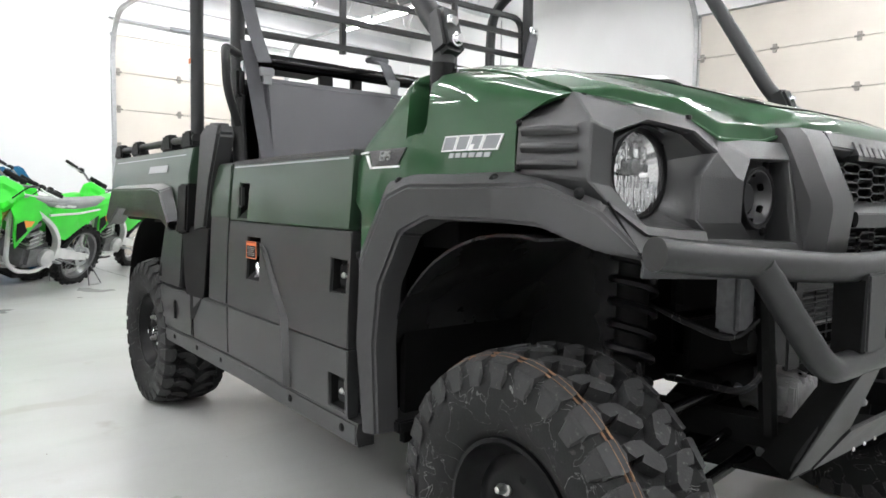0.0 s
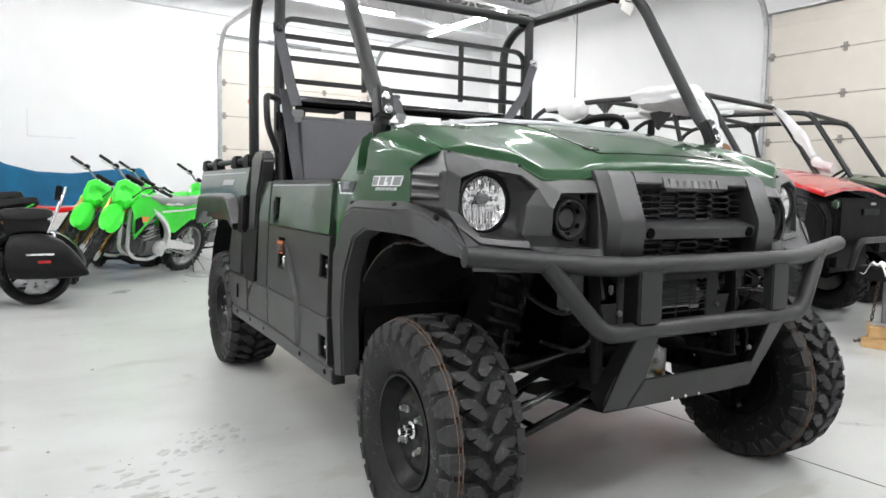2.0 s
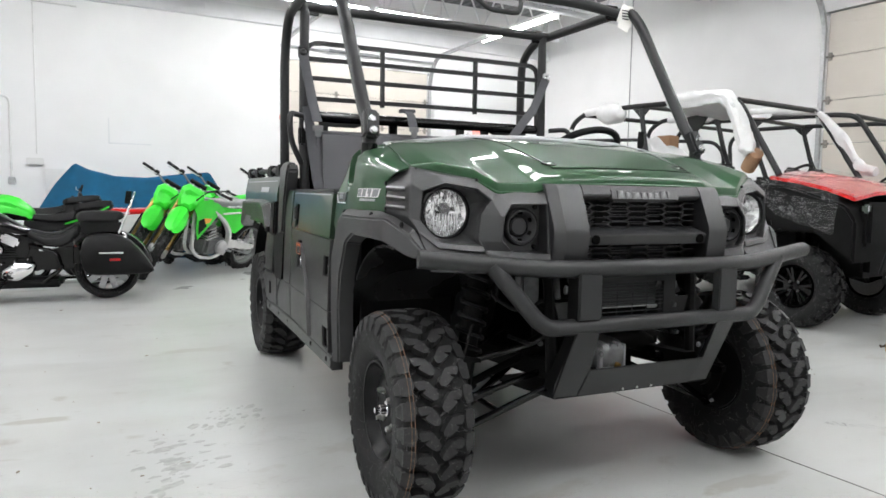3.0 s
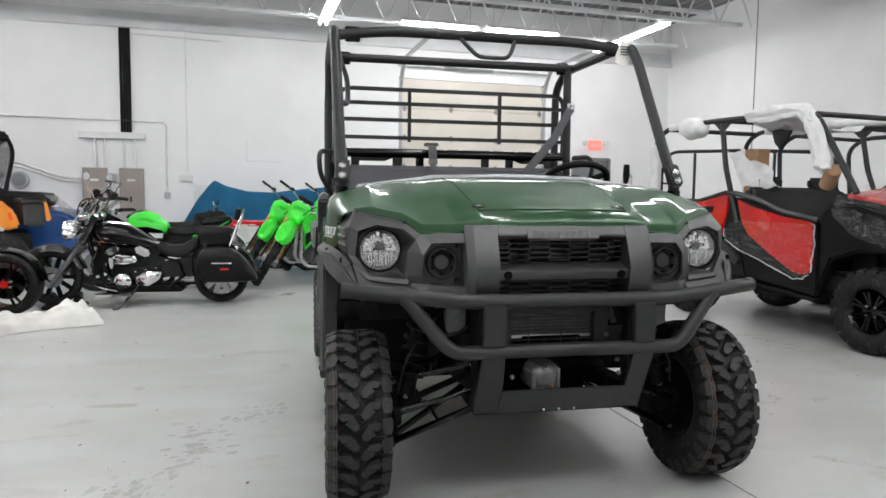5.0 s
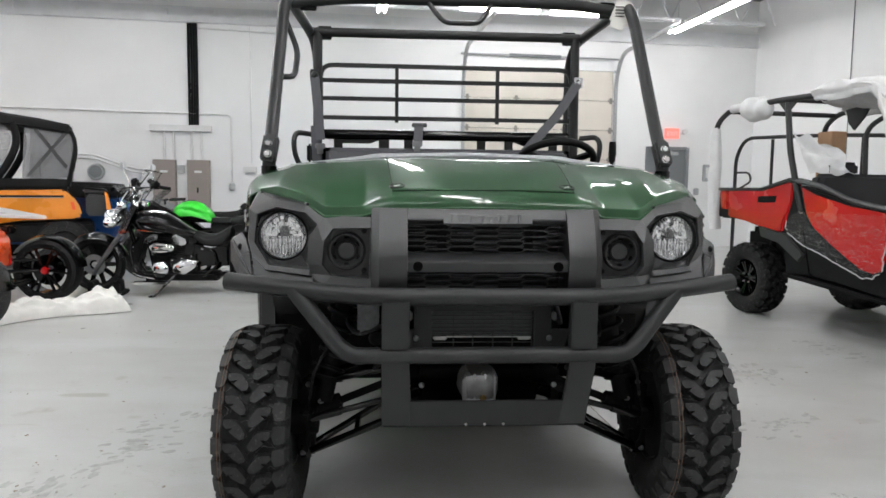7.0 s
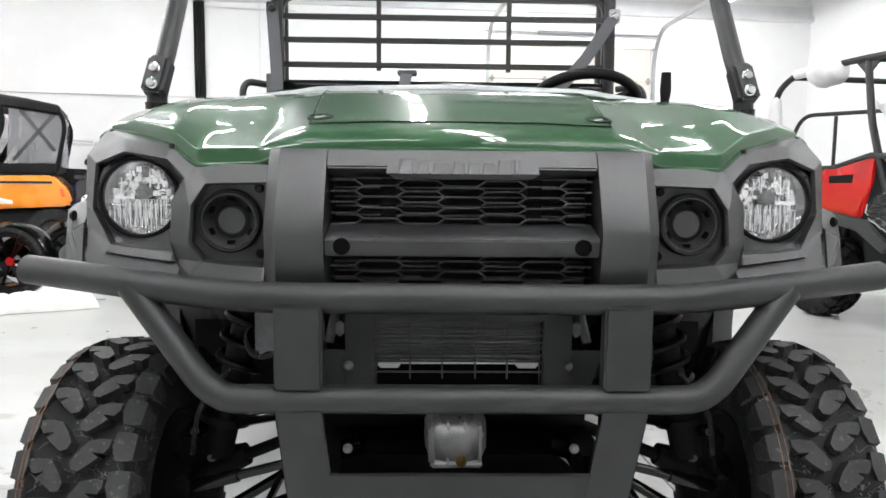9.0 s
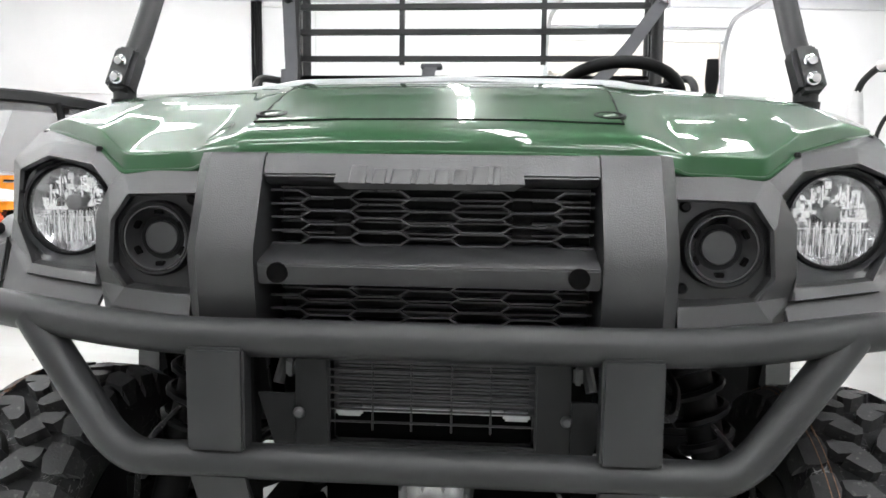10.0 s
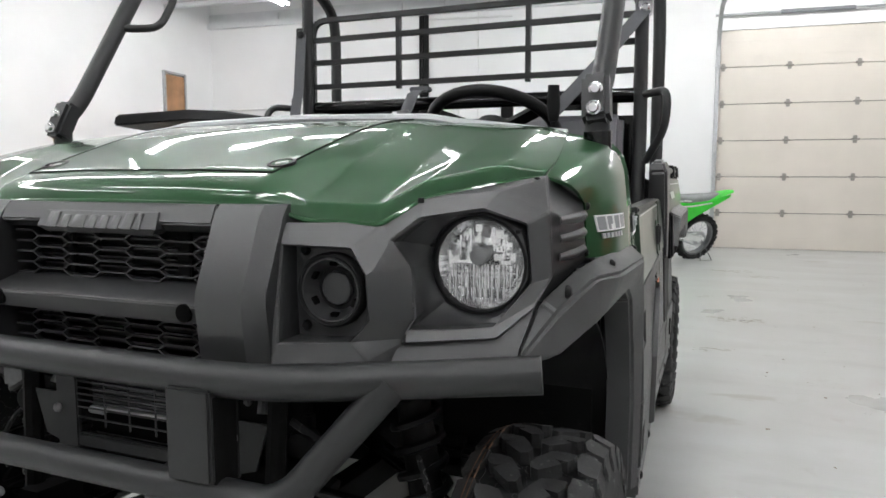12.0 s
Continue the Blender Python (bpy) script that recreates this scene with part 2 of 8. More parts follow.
M_CARD = surface("brown_cardboard", (0.36, 0.21, 0.12), 0.75, vary=0.1, scale=6)
M_WOOD = surface("raw_timber", (0.48, 0.30, 0.13), 0.65, vary=0.25, scale=12, bump=0.3)
M_FILM = clear("clear_plastic_film", (0.92, 0.92, 0.92), 0.06, film=True, haze=0.014, streak=0.42)
M_FILM_EDGE = clear("gathered_film", (0.90, 0.90, 0.90), 0.12, film=True, haze=0.42)
M_SMOKE = clear("smoked_screen", (0.36, 0.36, 0.37), 0.05, film=True, haze=0.24)
M_SCREEN = clear("clear_screen", (0.72, 0.73, 0.74), 0.03, film=True, haze=0.06)
M_DEFLECTOR = clear("smoked_deflector", (0.20, 0.20, 0.21), 0.05, film=True, haze=0.08)
M_VINYL_WINDOW = clear("clear_vinyl_window", (0.26, 0.26, 0.27), 0.08, film=True, haze=0.55)
M_GOLD = surface("gold_anodised", (0.36, 0.23, 0.08), 0.3, metal=0.9, vary=0.1, scale=20)
M_ORANGE_TAG = surface("orange_label", (0.65, 0.16, 0.05), 0.5, vary=0.1, scale=30)
M_WHITE_PAINT = surface("white_paint", (0.75, 0.75, 0.74), 0.3, vary=0.04, scale=5, coat=0.5)
M_WHEEL_STEEL = surface("satin_black_steel", (0.005, 0.005, 0.0055), 0.34, spec=0.14, vary=0.15, scale=10, bump=0.1)
M_RUST = surface("rusty_chain", (0.10, 0.075, 0.055), 0.7, metal=0.5, vary=0.3, scale=60)


# ---- mesh helpers ----
def part(name, bm, material, parent, label="", smooth=38):
    """One bmesh as one mesh object under a thing or a part."""
    bmesh.ops.recalc_face_normals(bm, faces=bm.faces)
    me = bpy.data.meshes.new(name)
    bm.to_mesh(me)
    bm.free()
    me.materials.append(material)
    me.polygons.foreach_set("use_smooth", [True] * len(me.polygons))
    me.set_sharp_from_angle(angle=radians(smooth))
    ob = new(name, me)
    if parent:
        ob.parent = parent
    return tagged(ob, label) if label else ob


def thing(name, label, category, at=None, group="", kind=""):
    ob = new(name)
    ob.empty_display_size = 0.2
    if at is not None:
        ob.matrix_basis = at
    return tagged(ob, label, category, group, kind)


def solo(name, bm, material, label, category="", group="", kind="", at=None, smooth=38):
    ob = part(name, bm, material, None, smooth=smooth)
    if at is not None:
        ob.matrix_basis = at
    return tagged(ob, label, category, group, kind)


def join(*meshes):
    out = meshes[0]
    for bm in meshes[1:]:
        me = bpy.data.meshes.new("tmp")
        bm.to_mesh(me)
        bm.free()
        out.from_mesh(me)
        bpy.data.meshes.remove(me)
    return out


def moved(bm, m):
    bm.transform(m)
    return bm


def flipped(bm):
    """The mirror image across the vehicle's middle plane."""
    bm2 = bm.copy()
    for v in bm2.verts:
        v.co.x = -v.co.x
    bmesh.ops.reverse_faces(bm2, faces=bm2.faces)
    return bm2


def bevelled(bm, width, seg=2, angle=25):
    edges = [e for e in bm.edges if len(e.link_faces) == 2 and e.calc_face_angle(0) > radians(angle)]
    if edges and width > 0:
        bmesh.ops.bevel(bm, geom=edges, offset=width, segments=seg, affect="EDGES", clamp_overlap=True)
    return bm


def box(c, s, bevel=0.0, seg=2, turn=None):
    bm = bmesh.new()
    bmesh.ops.create_cube(bm, size=1)
    bm.transform(Matrix.Diagonal((*s, 1)))
    bevelled(bm, bevel, seg)
    if turn:
        bm.transform(pose(0, 0, 0, *turn))
    bm.transform(Matrix.Translation(c))
    return bm


def rounded(points, radius, steps=5, closed=False):
    pts = [Vector(p) for p in points]
    out, n = [], len(pts)
    for i, p in enumerate(pts):
        if not closed and i in (0, n - 1):
            out.append(p)
            continue
        a, b = pts[i - 1] - p, pts[(i + 1) % n] - p
        r = min(radius, a.length * 0.48, b.length * 0.48)
        a, b = p + a.normalized() * r, p + b.normalized() * r
        for k in range(steps + 1):
            s = k / steps
            out.append(a * (1 - s) ** 2 + p * 2 * s * (1 - s) + b * s * s)
    return out


def tube(points, r, seg=10, bend=0.0, closed=False, flat=None, up=(0, 0, 1)):
    """A bar swept along points; r may be a list of radii; flat=(w, h): a rectangular bar."""
    pts = rounded(points, bend, closed=closed) if bend else [Vector(p) for p in points]
    bm, n, rings = bmesh.new(), len(pts), []
    last = None
    for i, p in enumerate(pts):
        if closed:
            d = (pts[(i + 1) % n] - pts[i - 1])
        else:
            d = pts[min(i + 1, n - 1)] - pts[max(i - 1, 0)]
        d.normalize()
        if last is None:
            u = Vector(up)
            if abs(u.dot(d)) > 0.95:
                u = Vector((1, 0, 0)) if abs(d.x) < 0.9 else Vector((0, 1, 0))
        else:
            u = last
        u = (u - d * u.dot(d)).normalized()
        w = d.cross(u)
        last = u
        rr = r[min(i, len(r) - 1)] if isinstance(r, (list, tuple)) else r
        ring = []
        if flat:
            for a, b in ((1, 1), (-1, 1), (-1, -1), (1, -1)):
                ring.append(bm.verts.new(p + w * a * flat[0] / 2 + u * b * flat[1] / 2))
        else:
            for k in range(seg):
                a = 2 * math.pi * k / seg
                ring.append(bm.verts.new(p + (u * math.cos(a) + w * math.sin(a)) * rr))
        rings.append(ring)
    m = len(rings[0])
    for i in range(n if closed else n - 1):
        a, b = rings[i], rings[(i + 1) % n]
        for k in range(m):
            bm.faces.new((a[k], a[(k + 1) % m], b[(k + 1) % m], b[k]))
    if not closed:
        bm.faces.new(rings[0][::-1])
        bm.faces.new(rings[-1])
    return bm


def spun(profile, seg=32, axis="x", at=(0, 0, 0), closed=False):
    """A turned shape: profile rows of (radius, place along the axis)."""
    bm, rings = bmesh.new(), []
    for r, h in profile:
        ring = []
        for k in range(seg):
            a = 2 * math.pi * k / seg
            c, s = r * math.cos(a), r * math.sin(a)
            co = {"x": (h, c, s), "y": (c, h, s), "z": (c, s, h)}[axis]
            ring.append(bm.verts.new(Vector(at) + Vector(co)))
        rings.append(ring)
    n = len(rings)
    for i in range(n if closed else n - 1):
        a, b = rings[i], rings[(i + 1) % n]
        for k in range(seg):
            bm.faces.new((a[k], a[(k + 1) % seg], b[(k + 1) % seg], b[k]))
    if not closed:
        for ring in (rings[0], rings[-1]):
            if (ring[0].co - ring[seg // 2].co).length > 1e-5:
                bm.faces.new(ring)
    bmesh.ops.remove_doubles(bm, verts=bm.verts, dist=1e-6)
    bmesh.ops.recalc_face_normals(bm, faces=bm.faces)
    return bm


def loft(rings, caps=True, close=True):
    bm = bmesh.new()
    rows = [[bm.verts.new(p) for p in ring] for ring in rings]
    m = len(rows[0])
    for a, b in zip(rows, rows[1:]):
        for k in range(m if close else m - 1):
            bm.faces.new((a[k], a[(k + 1) % m], b[(k + 1) % m], b[k]))
    if caps and close:
        bm.faces.new(rows[0][::-1])
        bm.faces.new(rows[-1])
    bmesh.ops.recalc_face_normals(bm, faces=bm.faces)
    return bm


def slab(points, thick, bevel=0.0, way=None, seg=2):
    """A flat polygon given thickness along its normal (or along way)."""
    bm = bmesh.new()
    vs = [bm.verts.new(p) for p in points]
    f = bm.faces.new(vs)
    f.normal_update()
    d = (Vector(way).normalized() if way else f.normal) * thick
    back = [bm.verts.new(v.co + d) for v in vs]
    bm.faces.new(back[::-1])
    n = len(vs)
    for i in range(n):
        bm.faces.new((vs[i], back[i], back[(i + 1) % n], vs[(i + 1) % n]))
    bmesh.ops.recalc_face_normals(bm, faces=bm.faces)
    return bevelled(bm, bevel, seg)


def shell(verts, faces, thick=0.006, bevel=0.0, away=(0, 0, 0), seg=2):
    """A folded sheet with thickness, its inner side towards the point away."""
    bm = bmesh.new()
    vs = [bm.verts.new(v) for v in verts]
    for f in faces:
        bm.faces.new([vs[i] for i in f])
    bmesh.ops.recalc_face_normals(bm, faces=bm.faces)
    total = sum(f.normal.dot(f.calc_center_median() - Vector(away)) * f.calc_area() for f in bm.faces)
    if total < 0:
        bmesh.ops.reverse_faces(bm, faces=bm.faces)
    if bevel:
        bevelled(bm, bevel, seg, 8)
    bm.normal_update()
    return solid(bm, thick)


def solid(bm, thick):
    """Gives a sheet thickness inwards."""
    src = list(bm.faces)
    back = {v: bm.verts.new(v.co - v.normal * thick) for v in list(bm.verts)}
    rim = [e for e in bm.edges if len(e.link_faces) == 1]
    pairs = []
    for e in rim:
        loop = e.link_loops[0]
        pairs.append((loop.vert, loop.link_loop_next.vert))
    for f in src:
        bm.faces.new([back[v] for v in reversed(f.verts)])
    for a, b in pairs:
        try:
            bm.faces.new((b, a, back[a], back[b]))
        except ValueError:
            pass
    return bm


def sheet(fn, us, vs, thick=0.005):
    """A smooth surface fn(u, v) over two lists of parameters, with thickness."""
    bm = bmesh.new()
    rows = [[bm.verts.new(fn(u, v)) for u in us] for v in vs]
    for a, b in zip(rows, rows[1:]):
        for k in range(len(us) - 1):
            bm.faces.new((a[k], a[k + 1], b[k + 1], b[k]))
    bm.normal_update()
    return solid(bm, thick) if thick else bm


def spread(a, b, n):
    return [a + (b - a) * i / (n - 1) for i in range(n)]


def curve_at(table, s):
    """Smooth reading of a table of (place, value or tuple) at s."""
    if s <= table[0][0]:
        return table[0][1]
    for (a, x), (b, y) in zip(table, table[1:]):
        if s <= b:
            k = (s - a) / (b - a)
            if isinstance(x, (tuple, list)):
                return tuple(p + (q - p) * k for p, q in zip(x, y))
            return x + (y - x) * k
    return table[-1][1]


def bolt(at, r=0.009, h=0.006, axis="x", sign=-1):
    prof = [(0, h), (r * 0.55, h), (r * 0.8, h * 0.6), (r, 0.0), (r, -h * 0.5), (0, -h * 0.5)]
    prof = [(p, q * sign) for p, q in prof]
    return spun(prof, 10, axis, at)


def lettering(text, size, depth, material, parent, at, name="lettering", label="", shear=0.0):
    cu = bpy.data.curves.new(name, "FONT")
    cu.body, cu.size, cu.extrude, cu.align_x, cu.align_y, cu.shear = text, size, depth, "CENTER", "CENTER", shear
    tmp = bpy.data.objects.new("tmp", cu)
    me = bpy.data.meshes.new_from_object(tmp)
    bpy.data.objects.remove(tmp)
    me.materials.append(material)
    ob = new(name, me)
    ob.parent = parent
    ob.matrix_basis = at
    return tagged(ob, label) if label else ob

# ---- the room ----
def room_box(u0, u1, v0, v1, z0, z1, bevel=0.0):
    return moved(box(((u0 + u1) / 2, (v0 + v1) / 2, (z0 + z1) / 2), (u1 - u0, v1 - v0, z1 - z0), bevel), ROOM)


solo("floor", room_box(WALL_L - 0.2, WALL_R + 0.2, WALL_F - 0.2, WALL_B + 0.2, -0.2, 0), M_FLOOR,
     "pale grey sealed concrete floor with faint stains", "floor", kind="structure")
# walls with real openings: pieces round each opening, joined to one wall
GAR_B = (1.916, 4.90, 3.46)      # back garage opening: left, right, height
DOOR_B = (5.612, 6.52, 2.02)
back = join(room_box(WALL_L - 0.2, GAR_B[0], WALL_B, WALL_B + 0.2, 0, DECK), room_box(GAR_B[0], GAR_B[1], WALL_B, WALL_B + 0.2, GAR_B[2], DECK),
            room_box(GAR_B[1], DOOR_B[0], WALL_B, WALL_B + 0.2, 0, DECK), room_box(DOOR_B[0], DOOR_B[1], WALL_B, WALL_B + 0.2, DOOR_B[2], DECK),
            room_box(DOOR_B[1], WALL_R + 0.2, WALL_B, WALL_B + 0.2, 0, DECK))
solo("wall_back", back, M_WALL, "white painted masonry wall behind the vehicles", "wall", kind="structure")
GAR_R = (0.95, 4.11, 3.72)        # right garage opening: near, far, height
right = join(room_box(WALL_R, WALL_R + 0.2, GAR_R[1], WALL_B, 0, DECK), room_box(WALL_R, WALL_R + 0.2, GAR_R[0], GAR_R[1], GAR_R[2], DECK),
             room_box(WALL_R, WALL_R + 0.2, WALL_F, GAR_R[0], 0, DECK))
solo("wall_right", right, M_WALL, "white painted side wall with an overhead door", "wall", kind="structure")
solo("wall_left", room_box(WALL_L - 0.2, WALL_L, WALL_F, WALL_B, 0, DECK), M_WALL, "white painted side wall", "wall", kind="structure")
solo("wall_front", room_box(WALL_L - 0.2, WALL_R + 0.2, WALL_F - 0.2, WALL_F, 0, DECK), M_WALL, "white painted wall", "wall", kind="structure")


def roof_deck():
    """Ribbed steel deck: ribs run along v."""
    bm = bmesh.new()
    prof, u = [], WALL_L - 0.2
    while u < WALL_R + 0.2:
        prof += [(u, 0.0), (u + 0.09, 0.0), (u + 0.11, 0.05), (u + 0.17, 0.05), (u + 0.19, 0.0)]
        u += 0.2
    a = [bm.verts.new((p, WALL_F - 0.2, DECK + q)) for p, q in prof]
    b = [bm.verts.new((p, WALL_B + 0.2, DECK + q)) for p, q in prof]
    for i in range(len(a) - 1):
        bm.faces.new((a[i], a[i + 1], b[i + 1], b[i]))
    bm.transform(ROOM)
    return join(bm, room_box(WALL_L - 0.2, WALL_R + 0.2, WALL_F - 0.2, WALL_B + 0.2, DECK + 0.08, DECK + 0.2))


solo("ceiling", roof_deck(), M_DECK, "ribbed grey steel roof deck", "ceiling", kind="structure", smooth=20)


def joist(v):
    """An open-web roof joist along the room's width."""
    top = thing("roof_joist", "white open-web steel roof joist with zigzag bars", "joist", group="roof joists", kind="structure")
    lo, hi = 4.17, 4.88
    u0, u1 = WALL_L, WALL_R
    for name, z in (("top_chord", hi), ("bottom_chord", lo)):
        part(name, join(room_box(u0, u1 - (0.0 if z == hi else 0.75), v - 0.055, v - 0.012, z - 0.03, z + 0.03),
                        room_box(u0, u1 - (0.0 if z == hi else 0.75), v + 0.012, v + 0.055, z - 0.03, z + 0.03)), M_TRIM, top)
    pts, u, k = [], u0 + 0.3, 0
    while u < u1 - 0.5:
        pts.append((u, v, lo - 0.01 if k % 2 else hi))
        u += 0.34
        k += 1
    part("web_bars", moved(tube(pts, 0.017, 6, bend=0.05), ROOM), M_TRIM, top)
    return top


for v in (9.35, 7.55, 5.75, 3.95, 2.15, 0.35, -1.45, -3.25, -5.05, -6.85):
    joist(v)
solo("ledger_beam", join(room_box(WALL_L, WALL_R, WALL_B - 0.10, WALL_B, 4.02, 4.12), room_box(WALL_L, WALL_R, WALL_B - 0.035, WALL_B, 4.12, 4.30)), M_TRIM,
     "white steel ledger beam along the back wall", "beam", kind="structure")
for u in (-6.0, -5.0, -3.5, -2.7, -1.9, -1.1, -0.3, 0.5):
    solo("ledger_bracket", room_box(u, u + 0.05, WALL_B - 0.08, WALL_B - 0.036, 4.121, 4.25), M_TRIM, "small white steel bracket on the ledger beam", "bracket",
         group="ledger brackets", kind="structure")


def strip_light(u, v, along, z=4.12, length=2.44):
    """A bare two-tube fluorescent strip hung below the joists; some unseen ones are added fill."""
    top = thing("strip_light", "white fluorescent strip light hung below the joists, lit, seen or added as fill", "ceiling light", group="strip lights")
    d = (length / 2, 0.09) if along == "u" else (0.09, length / 2)
    part("housing", room_box(u - d[0], u + d[0], v - d[1], v + d[1], z, z + 0.06, 0.006), M_WHITE_PAINT, top)
    for s in (-1, 1):
        o = (0, 0.055 * s) if along == "u" else (0.055 * s, 0)
        a = Vector((u + o[0], v + o[1], z - 0.022))
        w = Vector((length / 2 - 0.03, 0, 0)) if along == "u" else Vector((0, length / 2 - 0.03, 0))
        part("tube", moved(tube([a - w, a + w], 0.019, 8), ROOM), M_TUBE, top, "glowing white fluorescent tube")
    for k in (-1, 1):
        q = (u + d[0] * .8 * k, v) if along == "u" else (u, v + d[1] * .8 * k)
        part("hanger", moved(tube([(q[0], q[1], z + 0.06), (q[0], q[1], DECK + 0.01)], 0.004, 5), ROOM), M_GALV, top)
    return top


# nearer strips of the outer rows are unseen, added to brighten walls and flanks
for u, rows in ((-5.2, (8.35, 5.75, 0.6, -2.4)), (0.25, (8.35, 5.75, 0.6, -2.4)), (5.75, (8.8, 1.6, -2.0))):
    for v in rows:
        strip_light(u, v, "v")
for u in (2.2, 3.75):
    strip_light(u, 9.05, "u", z=4.13, length=1.4)
for u, v in ((-2.7, 5.0), (-5.0, 3.0)):
    strip_light(u, v, "u")
# unseen: the v = -1.0 pair is added fill; rows beyond follow hood reflections
for u, v in ((-2.5, 3.2), (3.0, 3.2), (-2.5, -1.0), (3.0, -1.0), (-1.6, -3.0), (2.1, -3.0), (1.25, -4.9)):
    strip_light(u, v, "u")


def overhead_door(name, at, width, height, rows, label, bays=3, first=None):
    """A sectional door in its opening: each section a pressed panel with hinges; tracks on both sides. x along the door, y out of the wall into the room is minus."""
    top = thing(name, label, "garage door", at, kind="structure")
    h = height / rows
    cuts = [0] + ([first + h * k for k in range(rows)] if first else [h * (k + 1) for k in range(rows)])
    for r in range(rows):
        z0, h = cuts[r], cuts[r + 1] - cuts[r]
        bm = box((width / 2, 0.05, z0 + h / 2), (width - 0.01, 0.05, h - 0.008), 0.006)
        # pressed ribs along the section
        bm = join(bm, *[box((width / 2, 0.024, z0 + h * q), (width - 0.04, 0.006, 0.02), 0.002) for q in (0.3, 0.7)])
        sec = part("door_panel", bm, M_CREAM, top)
        if r:
            for k in range(bays + 1):
                x = 0.05 + (width - 0.1) * k / bays
                hb = join(box((x, 0.012, z0), (0.055, 0.020, 0.115), 0.004), tube([(x - 0.055, 0.004, z0), (x + 0.055, 0.004, z0)], 0.014, 8))
                part("hinge", hb, M_HINGE, sec)
    for x in (-0.035, width + 0.035):
        trk = tube([(x, -0.02, 0.02), (x, -0.02, height - 0.12), (x, -0.30, height + 0.30), (x, -2.6, height + 0.36)], 0, bend=0.35, flat=(0.05, 0.06))
        part("track", trk, M_GALV, top, "galvanised steel door track")
        for k in range(rows):
            part("roller_bracket", box((x, 0.0, cuts[k + 1] - .01), (0.07, 0.05, 0.05), 0.004), M_GALV, top)
    part("bottom_seal", box((width / 2, 0.05, 0.012), (width - 0.02, 0.03, 0.022), 0.004), M_RUBBER, top)
    part("torsion_bar", tube([(-0.1, -0.08, height + 0.22), (width + 0.1, -0.08, height + 0.22)], 0.018, 10), M_GALV, top)
    part("spring", tube([(width * 0.28, -0.08, height + 0.22), (width * 0.62, -0.08, height + 0.22)], 0.032, 12), M_GREY_DOOR, top)
    return top


overhead_door("door_1", ROOM @ Matrix.Translation((GAR_B[0], WALL_B, 0)), GAR_B[1] - GAR_B[0], GAR_B[2], 6, "cream sectional overhead door, closed, with steel hinges")
overhead_door("door_2", ROOM @ pose(WALL_R, GAR_R[1], 0, 0, 0, -90), GAR_R[1] - GAR_R[0], GAR_R[2], 6, "cream sectional overhead door in the side wall, closed", first=.60)

# grey steel door with its frame, exit sign above
d = thing("door_3", "grey painted steel fire door with a closer, shut", "door", ROOM @ Matrix.Translation((DOOR_B[0], WALL_B, 0)), kind="structure")
w = DOOR_B[1] - DOOR_B[0]
part("door_leaf", box((w / 2, 0.03, 0.995), (w - 0.1, 0.045, 1.97), 0.004), M_GREY_DOOR, d)
part("door_frame", join(box((0.025, 0.0, 1.0), (0.05, 0.12, 2.0), 0.004), box((w - 0.025, 0.0, 1.0), (0.05, 0.12, 2.0), 0.004), box((w / 2, 0.0, 1.99), (w - 0.1, 0.12, 0.05), 0.004)), M_GREY_DOOR, d)
part("door_closer", join(box((w * 0.62, -0.03, 1.88), (0.24, 0.07, 0.06), 0.008), tube([(w * 0.6, -0.06, 1.91), (w * 0.45, -0.10, 1.94), (w * 0.3, -0.04, 1.96)], 0.008, 6)), M_GALV, d, "steel door closer")
part("door_handle", join(spun([(0.03, -0.012), (0.028, 0.0), (0.0, 0.0)], 14, "y", (0.12, 0.002, 1.0)), tube([(0.12, 0.0, 1.0), (0.12, -0.05, 1.0), (0.24, -0.05, 1.0)], 0.01, 8, bend=0.02)), M_GALV, d)
e = thing("exit_sign", "lit red exit sign on a white bracket", "exit sign", ROOM @ Matrix.Translation((6.145, WALL_B, 2.28)))
part("sign_box", box((0, -0.03, 0), (0.30, 0.055, 0.20), 0.01), M_EXIT, e, "glowing red sign face")
lettering("EXIT", 0.12, 0.002, M_WHITE, e, pose(0, -0.062, -0.01, 90), label="white exit lettering")
part("lamp_head", join(spun([(0.05, -0.05), (0.045, 0.02), (0, 0.03)], 14, "y", (-0.26, -0.05, 0.04)), spun([(0.05, -0.05), (0.045, 0.02), (0, 0.03)], 14, "y", (0.26, -0.05, 0.04)), tube([(-0.26, -0.02, 0), (0.26, -0.02, 0)], 0.012, 8)), M_WHITE_PAINT, e)

# tall oak door in the left wall
o = thing("door_4", "tall oak veneer door, shut", "door", ROOM @ pose(WALL_L, 9.22, 0, 0, 0, 90), kind="structure")
part("door_leaf", box((0.27, -0.02, 1.49), (0.50, 0.04, 2.98), 0.004), M_OAK, o)
part("door_frame", join(box((-0.01, -0.02, 1.52), (0.05, 0.06, 3.04), 0.004), box((0.55, -0.02, 1.52), (0.05, 0.06, 3.04), 0.004), box((0.27, -0.02, 3.02), (0.50, 0.06, 0.04), 0.004)), M_GALV, o)

